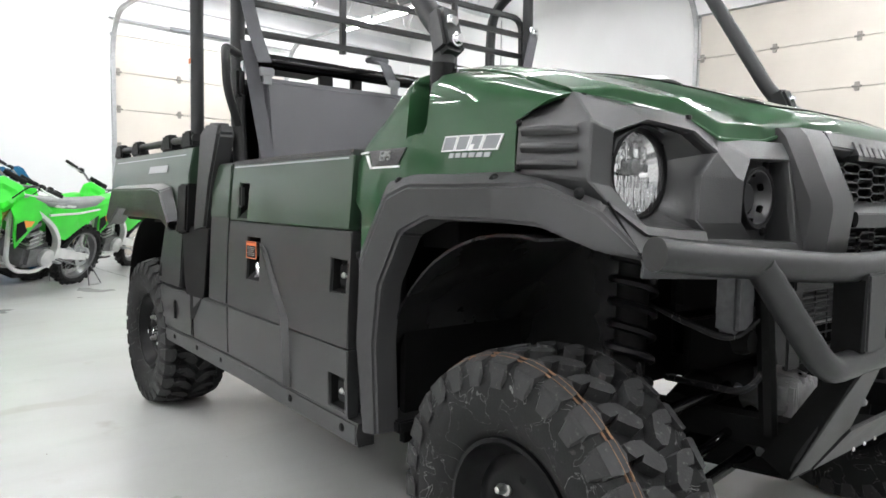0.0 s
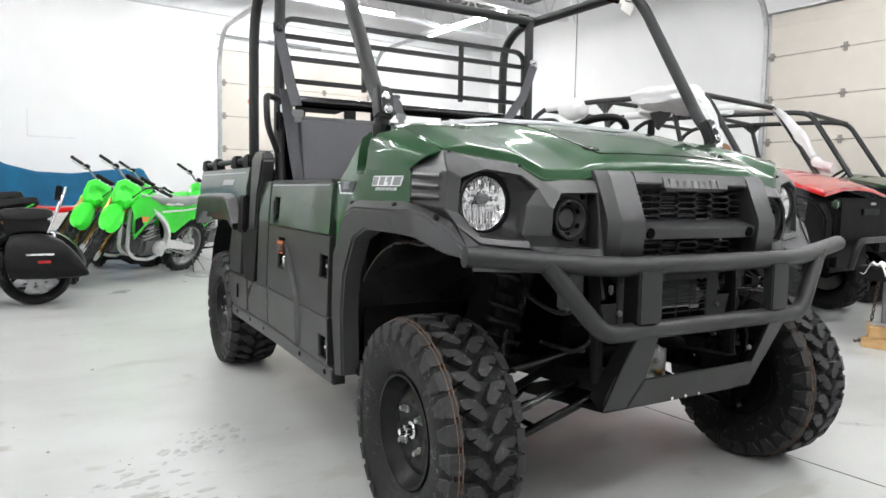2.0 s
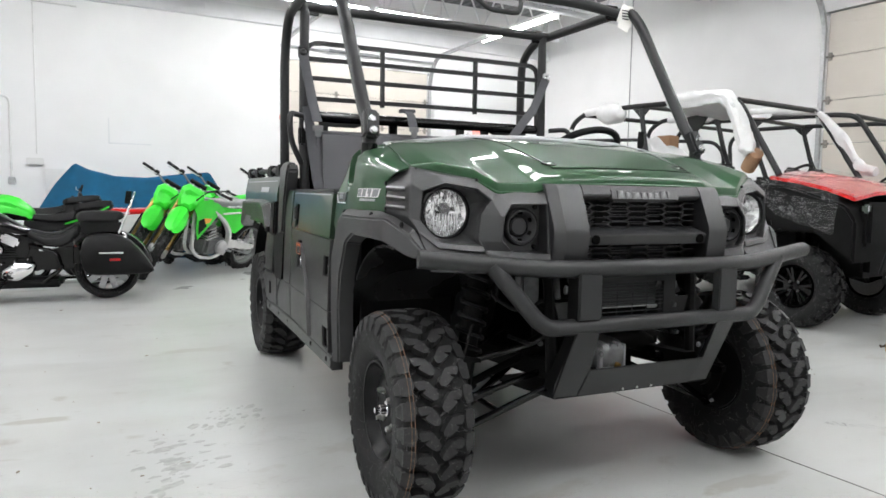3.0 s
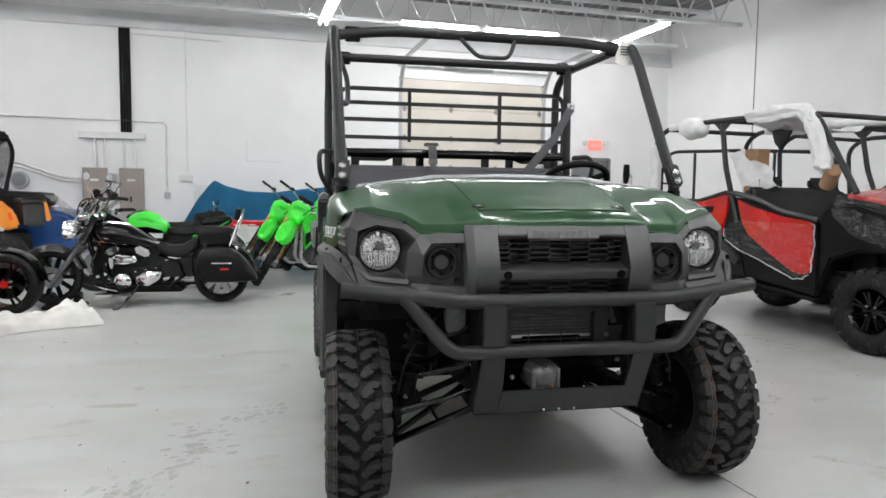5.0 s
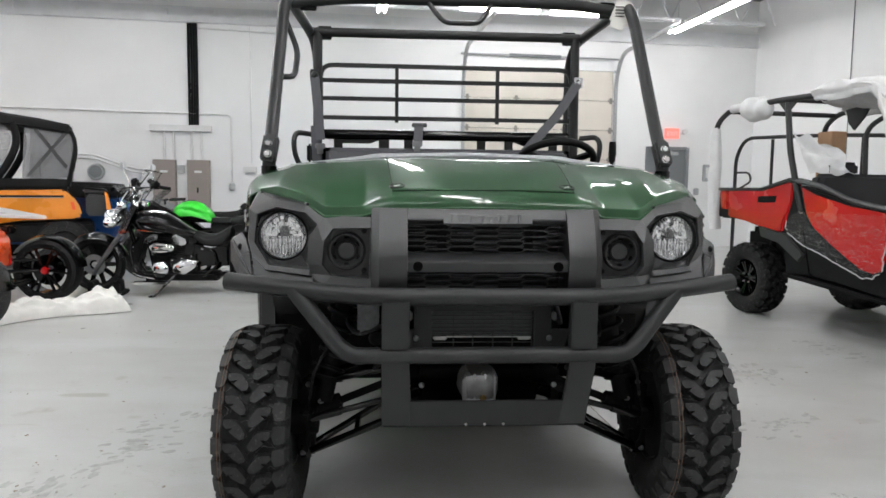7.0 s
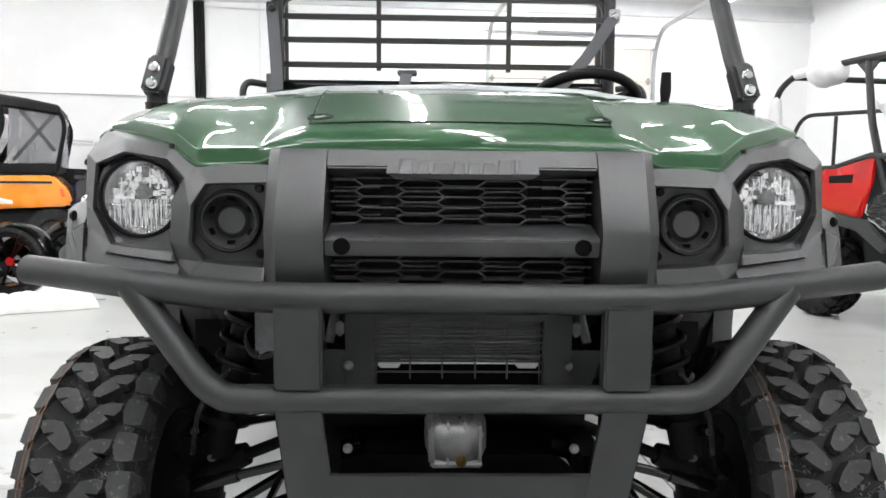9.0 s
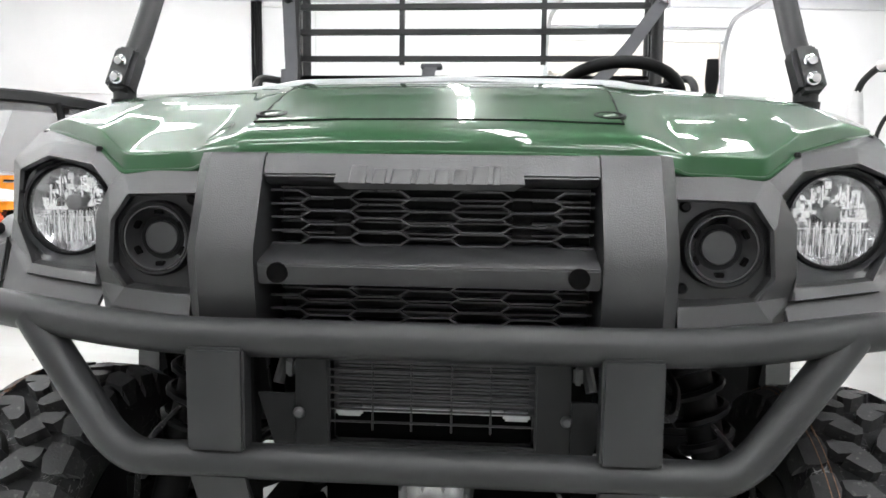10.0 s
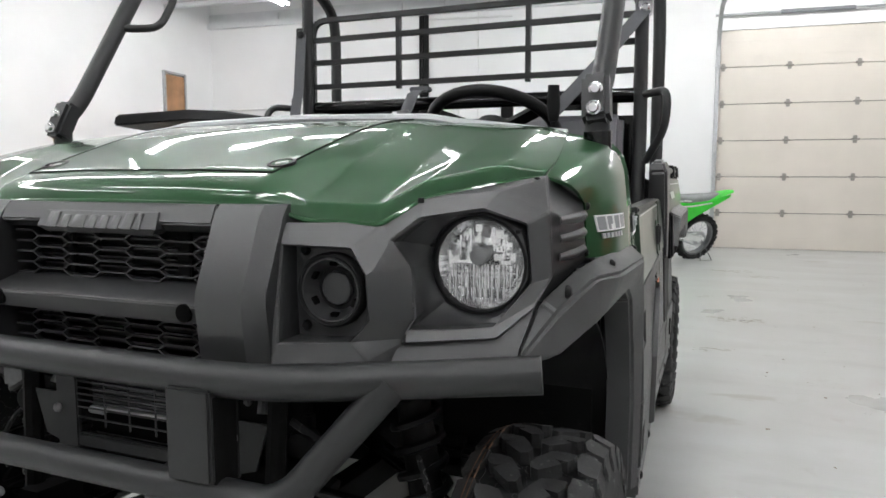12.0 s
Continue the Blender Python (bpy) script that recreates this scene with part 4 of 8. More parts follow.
def headlight_parts(s):
    c = (0.656 * s, 0.012, 0.986)
    h = part("headlight", spun([(0.080, -0.112), (0.0835, -0.140), (0.0825, -0.150), (0.0775, -0.151), (0.0750, -0.142), (0.0750, -0.11)], 40, "y", c, closed=True), M_PLASTIC_D, UTV, "round headlight with a clear lens")
    # bowl with irregular mirror patches above the middle and rows of upright flutes below it
    rng = random.Random(31)
    bright = spun([(0.0750, -.136), (0.062, -.121), (0.045, -.114), (0.0, -.110), (0.0745, -.108), (0.0755, -.134)], 40, "y", c, closed=True)
    # darker copy of the reflector: dark reflections put into the facets' colour
    smoky = bmesh.new()

    def facet(bm, x, z, w, h, tx, tz):
        r2 = x * x + z * z
        if r2 > 0.061 ** 2 or r2 < 0.011 ** 2:
            return
        y = c[1] - .115 - r2 * 3.4
        bm.faces.new([bm.verts.new((c[0] + x + a * w, y + a * w * tx + b * h * tz, c[2] + z + b * h)) for a, b in ((-.5, -.5), (.5, -.5), (.5, .5), (-.5, .5))])
    for row, (zc, hh) in enumerate(((-.013, .020), (-.033, .018), (-.050, .014))):
        for i in range(-9, 10):
            x = i * .0066 + (.0015 if row % 2 else 0)
            dark = rng.random()
            for k, (off, tilt) in enumerate(((-.0022, -.75), (0, .05), (.0022, .75))):
                facet(smoky if (k + i) % 3 == 0 and dark < .75 else bright, x + off, zc, .0022, hh, tilt * .7 + rng.uniform(-.15, .15), rng.uniform(-.22, .10))
    for n in range(80):
        a, r = rng.uniform(.1, math.pi - .1), .058 * math.sqrt(rng.random())
        facet(smoky if rng.random() < .24 else bright, r * math.cos(a), r * math.sin(a) + .004, rng.uniform(.004, .012), rng.uniform(.006, .016), rng.uniform(-.3, .3), rng.uniform(-.24, .12))
    part("reflector", bright, M_REFLECTOR, h, "faceted chrome reflector", smooth=5)
    part("reflector_step", smoky, M_REFLECTOR_D, h, "reflector steps coloured as dark reflections", smooth=5)
    part("bulb_shield", spun([(0.0, -.141), (0.010, -.141), (0.0145, -.138), (0.0155, -.132), (0.012, -.128), (0.012, -.10)], 20, "y", (c[0] - .004 * s, c[1], c[2] + .012)), M_RADIATOR, h, "dark bulb shield")
    for dx, dz, w, hh in ((0, -.014, .118, .002), (-.018, .040, .0025, .036), (-.036, .030, .0025, .034), (.022, .040, .0025, .036), (.040, .026, .0025, .034)):
        part("reflector_rib", box((c[0] + dx * s, c[1] - .133, c[2] + dz), (w, 0.003, hh)), M_CHROME, h)
    # upright flutes moulded in the lens
    for k in range(-6, 7):
        part("lens_flute", box((c[0] + 0.0105 * k, c[1] - .141, c[2] - 0.034), (0.0022, 0.003, 2 * math.sqrt(max(0.0002, 0.066 ** 2 - (0.0105 * k) ** 2)) * 0.42), 0.0007), M_CHROME, h)
    lens = part("lens", spun([(0.0755, -.146), (0.066, -.1535), (0.048, -.160), (0.025, -.164), (0.0, -.165), (0.0, -.162), (0.025, -.161), (0.048, -.157), (0.066, -.1505), (0.0765, -.143)], 40, "y", c, closed=True), M_LENS, h, "clear domed lens", smooth=60)
    lens.visible_shadow = False
    for a in (40, 160, 280):
        part("lens_clip", box((c[0] + 0.087 * math.cos(radians(a)), c[1] - .149, c[2] + 0.087 * math.sin(radians(a))), (0.008, 0.006, 0.006), 0.001), M_PLASTIC_D, h)


def lamp_blank(s):
    """The black round blank cap beside each headlight."""
    c = (0.442 * s, 0, 0.947)
    h = part("blank_cap", spun([(0.0, -.202), (0.050, -.202), (0.0535, -.248), (0.058, -.250), (0.061, -.246), (0.061, -.22)], 36, "y", c), M_PLASTIC_D, UTV, "black round blanking cap")
    part("cap_face", spun([(0.0, -.226), (0.0255, -.226), (0.0275, -.224), (0.0280, -.212), (0.031, -.212), (0.047, -.238), (0.0495, -.2475), (0.052, -.2475), (0.0525, -.206)], 40, "y", c), M_GRILLE, h, "satin charcoal cap face")
    for k in range(6):
        a = radians(60 * k + 30)
        part("cap_slot", box((c[0] + 0.0425 * math.cos(a), -.231, c[2] + 0.0425 * math.sin(a)), (0.008, 0.010, 0.014), 0.001, turn=(0, -math.degrees(a), 0)), M_HOLE, h)
    for dx, dz in ((-.055 * s, .062), (-.055 * s, -.064)):
        part("screw", spun([(0, -.236), (0.006, -.236), (0.009, -.232), (0.009, -.22)], 12, "y", (c[0] + dx, 0, c[2] + dz)), M_PLASTIC_D, h)


for s in (-1, 1):
    headlight_parts(s)
    lamp_blank(s)

# -- green cowl side below the hood crease, with the slot of the front roof post
COWL_TOP = [(.747, -.054, 1.130), (.740, .05, 1.164), (.732, .14, 1.192), (.722, .23, 1.211), (.711, .312, 1.2235), (.722, .37, 1.214), (.752, .47, 1.135), (.790, .575, 1.050), (.812, .572, .95)]
COWL_LOW = [(.801, .036, .985), (.822, .085, .984), (.840, .15, .985), (.846, .22, .985), (.848, .285, .984), (.846, .335, .976), (.842, .398, .965), (.842, .455, .885), (.842, .508, .800)]
COWL_OUT = ((0, 0.0), (.04, .36), (.10, .66), (.18, .82), (.32, .91), (.6, .97), (1, 1.0))


def cowl_mesh():
    """Rounded at the crease, then nearly upright down to the mudguard."""
    top, low = through_points([Vector(p) for p in COWL_TOP], 6), through_points([Vector(p) for p in COWL_LOW], 6)

    def at(u, v):
        p, q = top[int(u)], low[int(u)]
        m = p.lerp(q, v)
        m.x = p.x + (q.x - p.x) * curve_at(COWL_OUT, v)
        m.y = p.y + (q.y - p.y) * min(1, v / .33)
        if .262 < m.y < .325 and m.z > 1.075:
            m.x -= .060    # the open slot of the roof post
        return m
    bm = sheet(at, range(len(top)), [0, .03, .06, .1, .14, .19, .25, .32, .4, .48, .56, .64, .72, .8, .9, 1.0], 0)
    if sum(f.normal.x for f in bm.faces) < 0:
        bmesh.ops.reverse_faces(bm, faces=bm.faces)
        bm.normal_update()
    return solid(bm, .006)


cowl = both("cowl_side", cowl_mesh(), M_GREEN, UTV, "glossy green cowl side panel", smooth=70)
for side, s in zip(cowl, (1, -1)):
    # product badges become plain silver bars; the steering mark is lettered
    skin = [v.co.copy() for v in side.data.vertices][:len(side.data.vertices) // 2]

    def on(y, z, off=.0015):
        """A point of the panel's outer skin at y and z."""
        near = sorted(skin, key=lambda c: (c.y - y) ** 2 + (c.z - z) ** 2 - abs(c.x) * .002)[:4]
        ws = [1 / (1e-5 + (c.y - y) ** 2 + (c.z - z) ** 2) for c in near]
        return Vector((s * (sum(abs(c.x) * q for c, q in zip(near, ws)) / sum(ws) + off), y, z))

    def mark(y, wdt, z0, z1, lean, mat, label):
        pts = [on(y - wdt / 2, z0), on(y + wdt / 2, z0), on(y + wdt / 2 - lean, z1), on(y - wdt / 2 - lean, z1)]
        part("badge_mark", slab(pts, 0.0025, way=(s, 0, 0)), mat, side, label)
    for wdt, y in ((0.036, 0.181), (0.030, 0.146), (0.026, 0.116), (0.034, 0.084)):
        mark(y, wdt, 1.030, 1.060, .011, M_WHITE, "white badge outline")
        mark(y - .0005, wdt - .006, 1.0325, 1.0575, .009, M_GREY_DOOR, "grey badge fill")
    for k in range(6):
        mark(.088 + .0165 * k, .012, 1.017, 1.026, .003, M_SILVER, "thin pale badge bar")
    part("decal", slab([on(.352, 1.010), on(.462, 1.010), on(.486, 1.046), on(.318, 1.046)], 0.002, way=(s, 0, 0)), M_PLASTIC, side, "dark stripe decal")
    part("decal_edge", slab([on(.344, 1.004), on(.470, 1.004), on(.470, 1.0085), on(.344, 1.0085)], 0.0025, way=(s, 0, 0)), M_WHITE, side, "white decal edge")
    part("decal_edge", slab([on(.466, 1.004), on(.475, 1.004), on(.500, 1.036), on(.489, 1.036)], 0.0025, way=(s, 0, 0)), M_WHITE, side, "white decal edge")
    part("decal_edge", slab([on(.488, 1.041), on(.545, 1.041), on(.545, 1.0455), on(.488, 1.0455)], 0.0025, way=(s, 0, 0)), M_WHITE, side, "white decal edge")
    lettering("EPS", 0.030, 0.005, M_SILVER, side, pose(on(.405, 1.030, .004).x, 0.405, 1.030, 90, 0, 90 * s), "lettering", "white mark lettering", 0.3)

# -- front mudguard: three curves from the foot behind the wheel, over it, to the nose
OUT = [(.842, .475, .388), (.842, .515, .60), (.845, .511, .80), (.842, .395, .972), (.852, .28, .987), (.822, .02, .987), (.798, -.045, .972), (.764, -.144, .934), (.742, -.186, .868)]
MID = [(.866, .462, .388), (.866, .490, .60), (.869, .468, .79), (.874, .362, .938), (.884, .27, .962), (.868, .03, .962), (.838, -.062, .966), (.792, -.155, .918), (.750, -.206, .858)]
LIP = [(.848, .425, .388), (.848, .440, .60), (.845, .425, .735), (.848, .34, .862), (.853, .24, .896), (.848, .05, .896), (.846, -.062, .892), (.800, -.158, .852), (.744, -.210, .838)]
INN = [(x - .06, y - .004 if i < 3 else y, z - (0.0 if i < 3 else .006)) for i, (x, y, z) in enumerate(LIP)]


def mudguard():
    rows = [OUT, MID, LIP, INN]
    vs, fs, n = [], [], len(OUT)
    for r in rows:
        vs += r
    for r in range(3):
        for k in range(n - 1):
            fs.append((r * n + k, r * n + k + 1, (r + 1) * n + k + 1, (r + 1) * n + k))
    return shell(vs, fs, 0.006, 0.007, (0.3, 0.1, 0.5), 2)


guards = both("mudguard", mudguard(), M_SCUFF, UTV, "scuffed charcoal plastic mudguard", smooth=28)
for gd, s in zip(guards, (1, -1)):
    for p in ((.851, .34, .972), (.845, .045, .973), (.846, .508, .80), (.800, -.118, .948), (.852, .455, .42)):
        part("push_rivet", bolt((p[0] * s, p[1], p[2]), 0.011, 0.006, "x", s), M_PLASTIC_D, gd)
    part("seam", tube([(.761 * s, -.150, .935), (.746 * s, -.192, .866), (.742 * s, -.212, .838)], 0.0022, 5), M_CAVITY, gd)


# -- wheel housings: arched liners, bulkhead behind the radiator
def liner(yc, zc, r, a0, a1, x0, x1):
    pts = [(math.cos(radians(a)) * r + yc, math.sin(radians(a)) * r + zc) for a in spread(a0, a1, 16)]
    bm = bmesh.new()
    a, b = [bm.verts.new((x0, y, z)) for y, z in pts], [bm.verts.new((x1, y, z)) for y, z in pts]
    for k in range(15):
        bm.faces.new((a[k], a[k + 1], b[k + 1], b[k]))
    bm.normal_update()
    return solid(bm, 0.006)


both("wheel_liner", liner(0.05, 0.42, 0.452, -4, 99, 0.36, 0.79), M_LINER, UTV, "glossy black inner wheel housing")
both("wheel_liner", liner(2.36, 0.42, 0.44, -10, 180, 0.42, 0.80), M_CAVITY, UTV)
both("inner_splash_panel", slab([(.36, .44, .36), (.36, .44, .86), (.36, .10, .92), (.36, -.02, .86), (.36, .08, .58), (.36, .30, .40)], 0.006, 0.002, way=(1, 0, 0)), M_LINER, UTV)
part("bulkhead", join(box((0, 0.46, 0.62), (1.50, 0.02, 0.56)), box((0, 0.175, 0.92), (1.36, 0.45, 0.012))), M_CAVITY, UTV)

# -- doors
SIDE_X = ((.30, .852), (.53, .850), (1.36, .828), (2.1, .832), (3.0, .83))


def side_x(y, z):
    """How far out the flank stands."""
    return curve_at(SIDE_X, y) + curve_at(((.35, .012), (.60, .016), (.86, .004), (1.05, -.012)), z)


def flank(y0, y1, z0, z1, thick=0.012, bevel=0.004, proud=0.0, holes=()):
    """A panel of the flank, with square openings cut through it."""
    ys = sorted(set(spread(y0, y1, 3)) | {y for h in holes for y in h[:2]})
    zs = sorted(set(spread(z0, z1, 3)) | {z for h in holes for z in h[2:]})
    bm = sheet(lambda y, z: Vector((side_x(y, z) + proud, y, z)), ys, zs, 0)
    gone = [f for f in bm.faces if any(h[0] < f.calc_center_median().y < h[1] and h[2] < f.calc_center_median().z < h[3] for h in holes)]
    bmesh.ops.delete(bm, geom=gone, context="FACES")
    bm.normal_update()
    if sum(f.normal.x for f in bm.faces) < 0:
        bmesh.ops.reverse_faces(bm, faces=bm.faces)
        bm.normal_update()
    return bevelled(solid(bm, thick), bevel, 2, 40)


def well(y0, y1, z0, z1, depth, floor=0.0):
    """The sunk box behind an opening of the flank; its lower side may slope inwards."""
    rings = []
    for d, e, low in ((.003, -.001, 0), (.012, .001, floor * .3), (depth, .006, floor)):
        rings.append([(side_x(y, z) - d, y, z) for y, z in ((y0 + e, z0 + e + low), (y1 - e, z0 + e + low), (y1 - e, z1 - e), (y0 + e, z1 - e))])
    bm = loft(rings, caps=False)
    bm.faces.new([bm.verts.new(p) for p in rings[-1]])
    bmesh.ops.remove_doubles(bm, verts=bm.verts, dist=1e-5)
    return bm


LATCH, HANDLE = (1.088, 1.190, .679, .812), (1.205, 1.285, .868, .982)
HINGES = {zz: (.546, .628, zz - .041, zz + .041) for zz in (.745, .455)}
for s in (1, -1):
    def P(name, bm, mat, parent, label="", smooth=38):
        return part(name, bm if s > 0 else flipped(bm), mat, parent, label, smooth)
    door = P("door", flank(.530, 1.358, .572, .856, 0.03, 0.003, holes=(LATCH, HINGES[.745])), M_PLASTIC, UTV, "half door with a green upper band and charcoal lower half")
    P("door_lower_panel", flank(.530, 1.352, .402, .568, 0.03, 0.003, holes=(HINGES[.455],)), M_PLASTIC, door)
    P("door_green_band", flank(.545, 1.358, .860, 1.040, 0.03, 0.003, holes=(HANDLE,)), M_GREEN_SOFT, door, "satin green door band")
    P("door_cap", flank(.560, 1.356, 1.041, 1.056, 0.035, 0.004), M_PLASTIC, door)
    P("pinstripe", flank(.570, 1.340, 1.032, 1.0365, 0.001, 0, proud=0.0015), M_SILVER, door)
    x = .842
    # the raised brace that runs down the door
    P("door_brace", bevelled(loft([[(x + .004, 1.075, .80), (x + .018, 1.060, .80), (x + .018, 1.045, .79), (x + .004, 1.03, .78)],
                                   [(x + .012, .925, .615), (x + .028, .905, .607), (x + .028, .885, .60), (x + .012, .865, .592)],
                                   [(x + .012, .905, .405), (x + .026, .890, .405), (x + .026, .870, .405), (x + .012, .852, .405)]]), 0.003), M_PLASTIC, door)
    # sunk latch with the warning label
    P("latch_recess", well(*LATCH, .045, .030), M_PLASTIC_D, door)
    lbl = P("warning_label", box((x + .003, 1.146, .772), (.002, .075, .050), 0.001), M_PLASTIC_D, door, "orange and black warning label")
    P("label_tongue", box((x - .006, 1.146, .775), (.016, .068, .044), .002), M_PLASTIC, lbl)
    P("label_rim", join(box((x + .0045, 1.146, .7975), (.001, .075, .0025)), box((x + .0045, 1.146, .7465), (.001, .075, .0025)), box((x + .0045, 1.1825, .772), (.001, .0025, .05)), box((x + .0045, 1.1095, .772), (.001, .0025, .05))), M_ORANGE_TAG, lbl)
    P("label_band", box((x + .0045, 1.146, .790), (.001, .070, .009)), M_ORANGE_TAG, lbl)
    for q in range(5):
        P("label_line", box((x + .0045, 1.146 + .003 * (q % 2), .780 - .006 * q), (.001, .056 - .01 * (q % 3), .0012)), M_SILVER, lbl)
    P("latch_lever", moved(spun([(0, -.026), (.010, -.022), (.0155, -.008), (.0155, .008), (.010, .022), (0, .026)], 14, "z"), pose(x - .008, 1.103, .715, 0, 0, 0) @ pose(0, 0, 0, -35, 0, 0)), M_CHROME, door, "chrome latch lever")
    P("latch_arm", tube([(x - .012, 1.115, .700), (x - .014, 1.150, .684)], .008, 8), M_CAST, door)
    P("handle_recess", well(*HANDLE, .040, .035), M_PLASTIC_D, door)
    P("door_handle", bevelled(box((x - .008, 1.258, .938), (.018, .034, .070), 0.006), 0.0), M_PLASTIC, door, "black pull handle")
    for zz, hole in HINGES.items():
        hg = P("hinge_recess", well(*hole, .028), M_CAVITY, door)
        hx = side_x(.58, zz)
        P("hinge", join(tube([(hx - .008, .540, zz - .034), (hx - .008, .540, zz + .034)], .009, 10), box((hx - .020, .575, zz), (.008, .06, .05), .002)), M_PLASTIC_D, hg)
        for q in (-.011, .013):
            P("bolt", bolt((hx - .016, .572 + q, zz), .0085, .006, "x", 1), M_ZINC, hg, "bright hinge bolt")
    # sill and rear flank panels
    sill = P("sill", flank(.49, 2.04, .340, .398, 0.05, 0.006), M_PLASTIC, UTV, "charcoal sill panel")
    for y in (.56, .86, 1.42, 1.66, 1.92):
        P("bolt", bolt((side_x(y, .37) + .001, y, .372), .011, .004, "x", 1), M_PLASTIC_D, sill)
    P("corner_post", flank(1.364, 1.535, .572, 1.052, 0.04, 0.006), M_PLASTIC, UTV, "charcoal corner post")
    P("corner_post_green", flank(1.368, 1.530, .865, 1.046, 0.01, 0.004, proud=0.003), M_GREEN_SOFT, UTV, "green corner strip")
    P("corner_post_lower", flank(1.358, 1.70, .402, .568, 0.04, 0.006), M_PLASTIC, UTV)
    P("rear_flank", flank(1.72, 2.10, .402, .568, 0.04, 0.006), M_PLASTIC, UTV)
    P("rear_flank_upper", bevelled(slab([(.842, 1.86, .575), (.842, 2.13, .575), (.838, 2.13, .66), (.832, 2.07, .82), (.832, 1.84, .82)], .03, 0.0, way=(-1, 0, 0)), 0.005), M_PLASTIC, UTV)
    P("intake_scoop", bevelled(loft([[(.838, 1.845, .822), (.800, 1.70, .822), (.800, 1.56, .822), (.838, 1.54, .822)], [(.842, 1.80, .60), (.795, 1.72, .60), (.795, 1.60, .58), (.845, 1.575, .58)],
                                     [(.845, 1.72, .47), (.835, 1.71, .47), (.835, 1.70, .47), (.845, 1.69, .47)]]), 0.004), M_PLASTIC_D, UTV)
    P("slot", box((.848, 1.90, .485), (.006, .022, .075), .003), M_CAVITY, UTV)
    # shroud round the foot of the rear hoop
    P("hoop_shroud", bevelled(loft([[(.83, 1.45, 1.19), (.83, 1.575, 1.20), (.785, 1.575, 1.20), (.785, 1.45, 1.19)], [(.845, 1.43, 1.15), (.845, 1.61, 1.16), (.78, 1.61, 1.16), (.78, 1.43, 1.15)],
                                    [(.845, 1.52, .98), (.845, 1.65, .98), (.78, 1.65, .98), (.78, 1.52, .98)], [(.842, 1.58, .82), (.842, 1.70, .80), (.785, 1.70, .80), (.785, 1.58, .82)]]), 0.010), M_PLASTIC, UTV, "charcoal shroud at the hoop's foot")
    P("shroud_foot", bevelled(loft([[(.852, 1.735, .985), (.852, 1.835, .985), (.76, 1.835, .985), (.76, 1.735, .985)], [(.858, 1.74, .80), (.858, 1.85, .79), (.76, 1.85, .79), (.76, 1.74, .80)]]), 0.008), M_PLASTIC_D, UTV)

# -- cargo bed
bed = part("cargo_bed", join(box((0, 2.40, .83), (1.50, 1.20, .03), .004), box((0, 1.80, 0.97), (1.50, .03, .30), .004), box((0, 3.00, .97), (1.50, .03, .30), .004)), M_PLASTIC_D, UTV, "charcoal cargo bed with green sides")
for s in (1, -1):
    def P(name, bm, mat, parent, label="", smooth=38):
        return part(name, bm if s > 0 else flipped(bm), mat, parent, label, smooth)
    P("bed_side", bevelled(loft([[(.80, y, .835), (.825, y, .84), (.825, y, 1.02), (.805, y, 1.125), (.78, y, 1.13), (.755, y, 1.12), (.755, y, .84)] for y in (1.79, 2.2, 3.0)]), 0.004), M_GREEN_SOFT, bed, "satin green bed side")
    P("bed_stripe", slab([(.8115, 1.86, 1.098), (.8115, 2.92, 1.098), (.810, 2.92, 1.102), (.810, 1.86, 1.102)], .001, way=(1, 0, 0)), M_SILVER, bed)
    P("bed_mark", slab([(.826, 2.06, 1.035), (.826, 2.32, 1.035), (.818, 2.32, 1.065), (.818, 2.06, 1.065)], .002, way=(1, 0, 0)), M_SILVER, bed, "pale badge bar")
    # rear flare: a faceted arch over the wheel
    fo = [(.83, 1.90, .84), (.83, 1.99, .975), (.83, 2.10, .99), (.83, 2.82, .985), (.83, 2.95, .84)]
    fm = [(.872, 1.92, .835), (.875, 2.02, .955), (.875, 2.12, .968), (.875, 2.80, .965), (.872, 2.935, .83)]
    fl = [(.862, 1.94, .80), (.865, 2.10, .865), (.865, 2.18, .875), (.865, 2.72, .875), (.862, 2.93, .79)]
    fi = [(.79, 1.94, .80), (.79, 2.10, .865), (.79, 2.18, .875), (.79, 2.72, .875), (.79, 2.93, .79)]
    vs = fo + fm + fl + fi
    fs = [(r * 5 + k, r * 5 + k + 1, (r + 1) * 5 + k + 1, (r + 1) * 5 + k) for r in range(3) for k in range(4)]
    P("rear_flare", shell(vs, fs, .006, .006, (.3, 2.4, .5)), M_PLASTIC, bed, "charcoal flare over the rear wheel", 28)
    P("arch_edge", tube([(.80, 1.98, .80), (.81, 2.10, .70), (.83, 2.115, .60)], 0.02, 8, bend=.05), M_PLASTIC_D, bed)
    P("bed_rail", tube([(.785, 1.82, 1.165), (.785, 2.96, 1.165)], .016, 10), M_POWDER, bed, "black tie-down rail")
    for y in (1.88, 2.14, 2.62, 2.94):
        P("rail_block", bevelled(loft([[(.81, y - .07, 1.125), (.81, y + .07, 1.125), (.755, y + .07, 1.125), (.755, y - .07, 1.125)], [(.805, y - .045, 1.195), (.805, y + .045, 1.195), (.765, y + .045, 1.195), (.765, y - .045, 1.195)]]), .008), M_PLASTIC_D, bed)

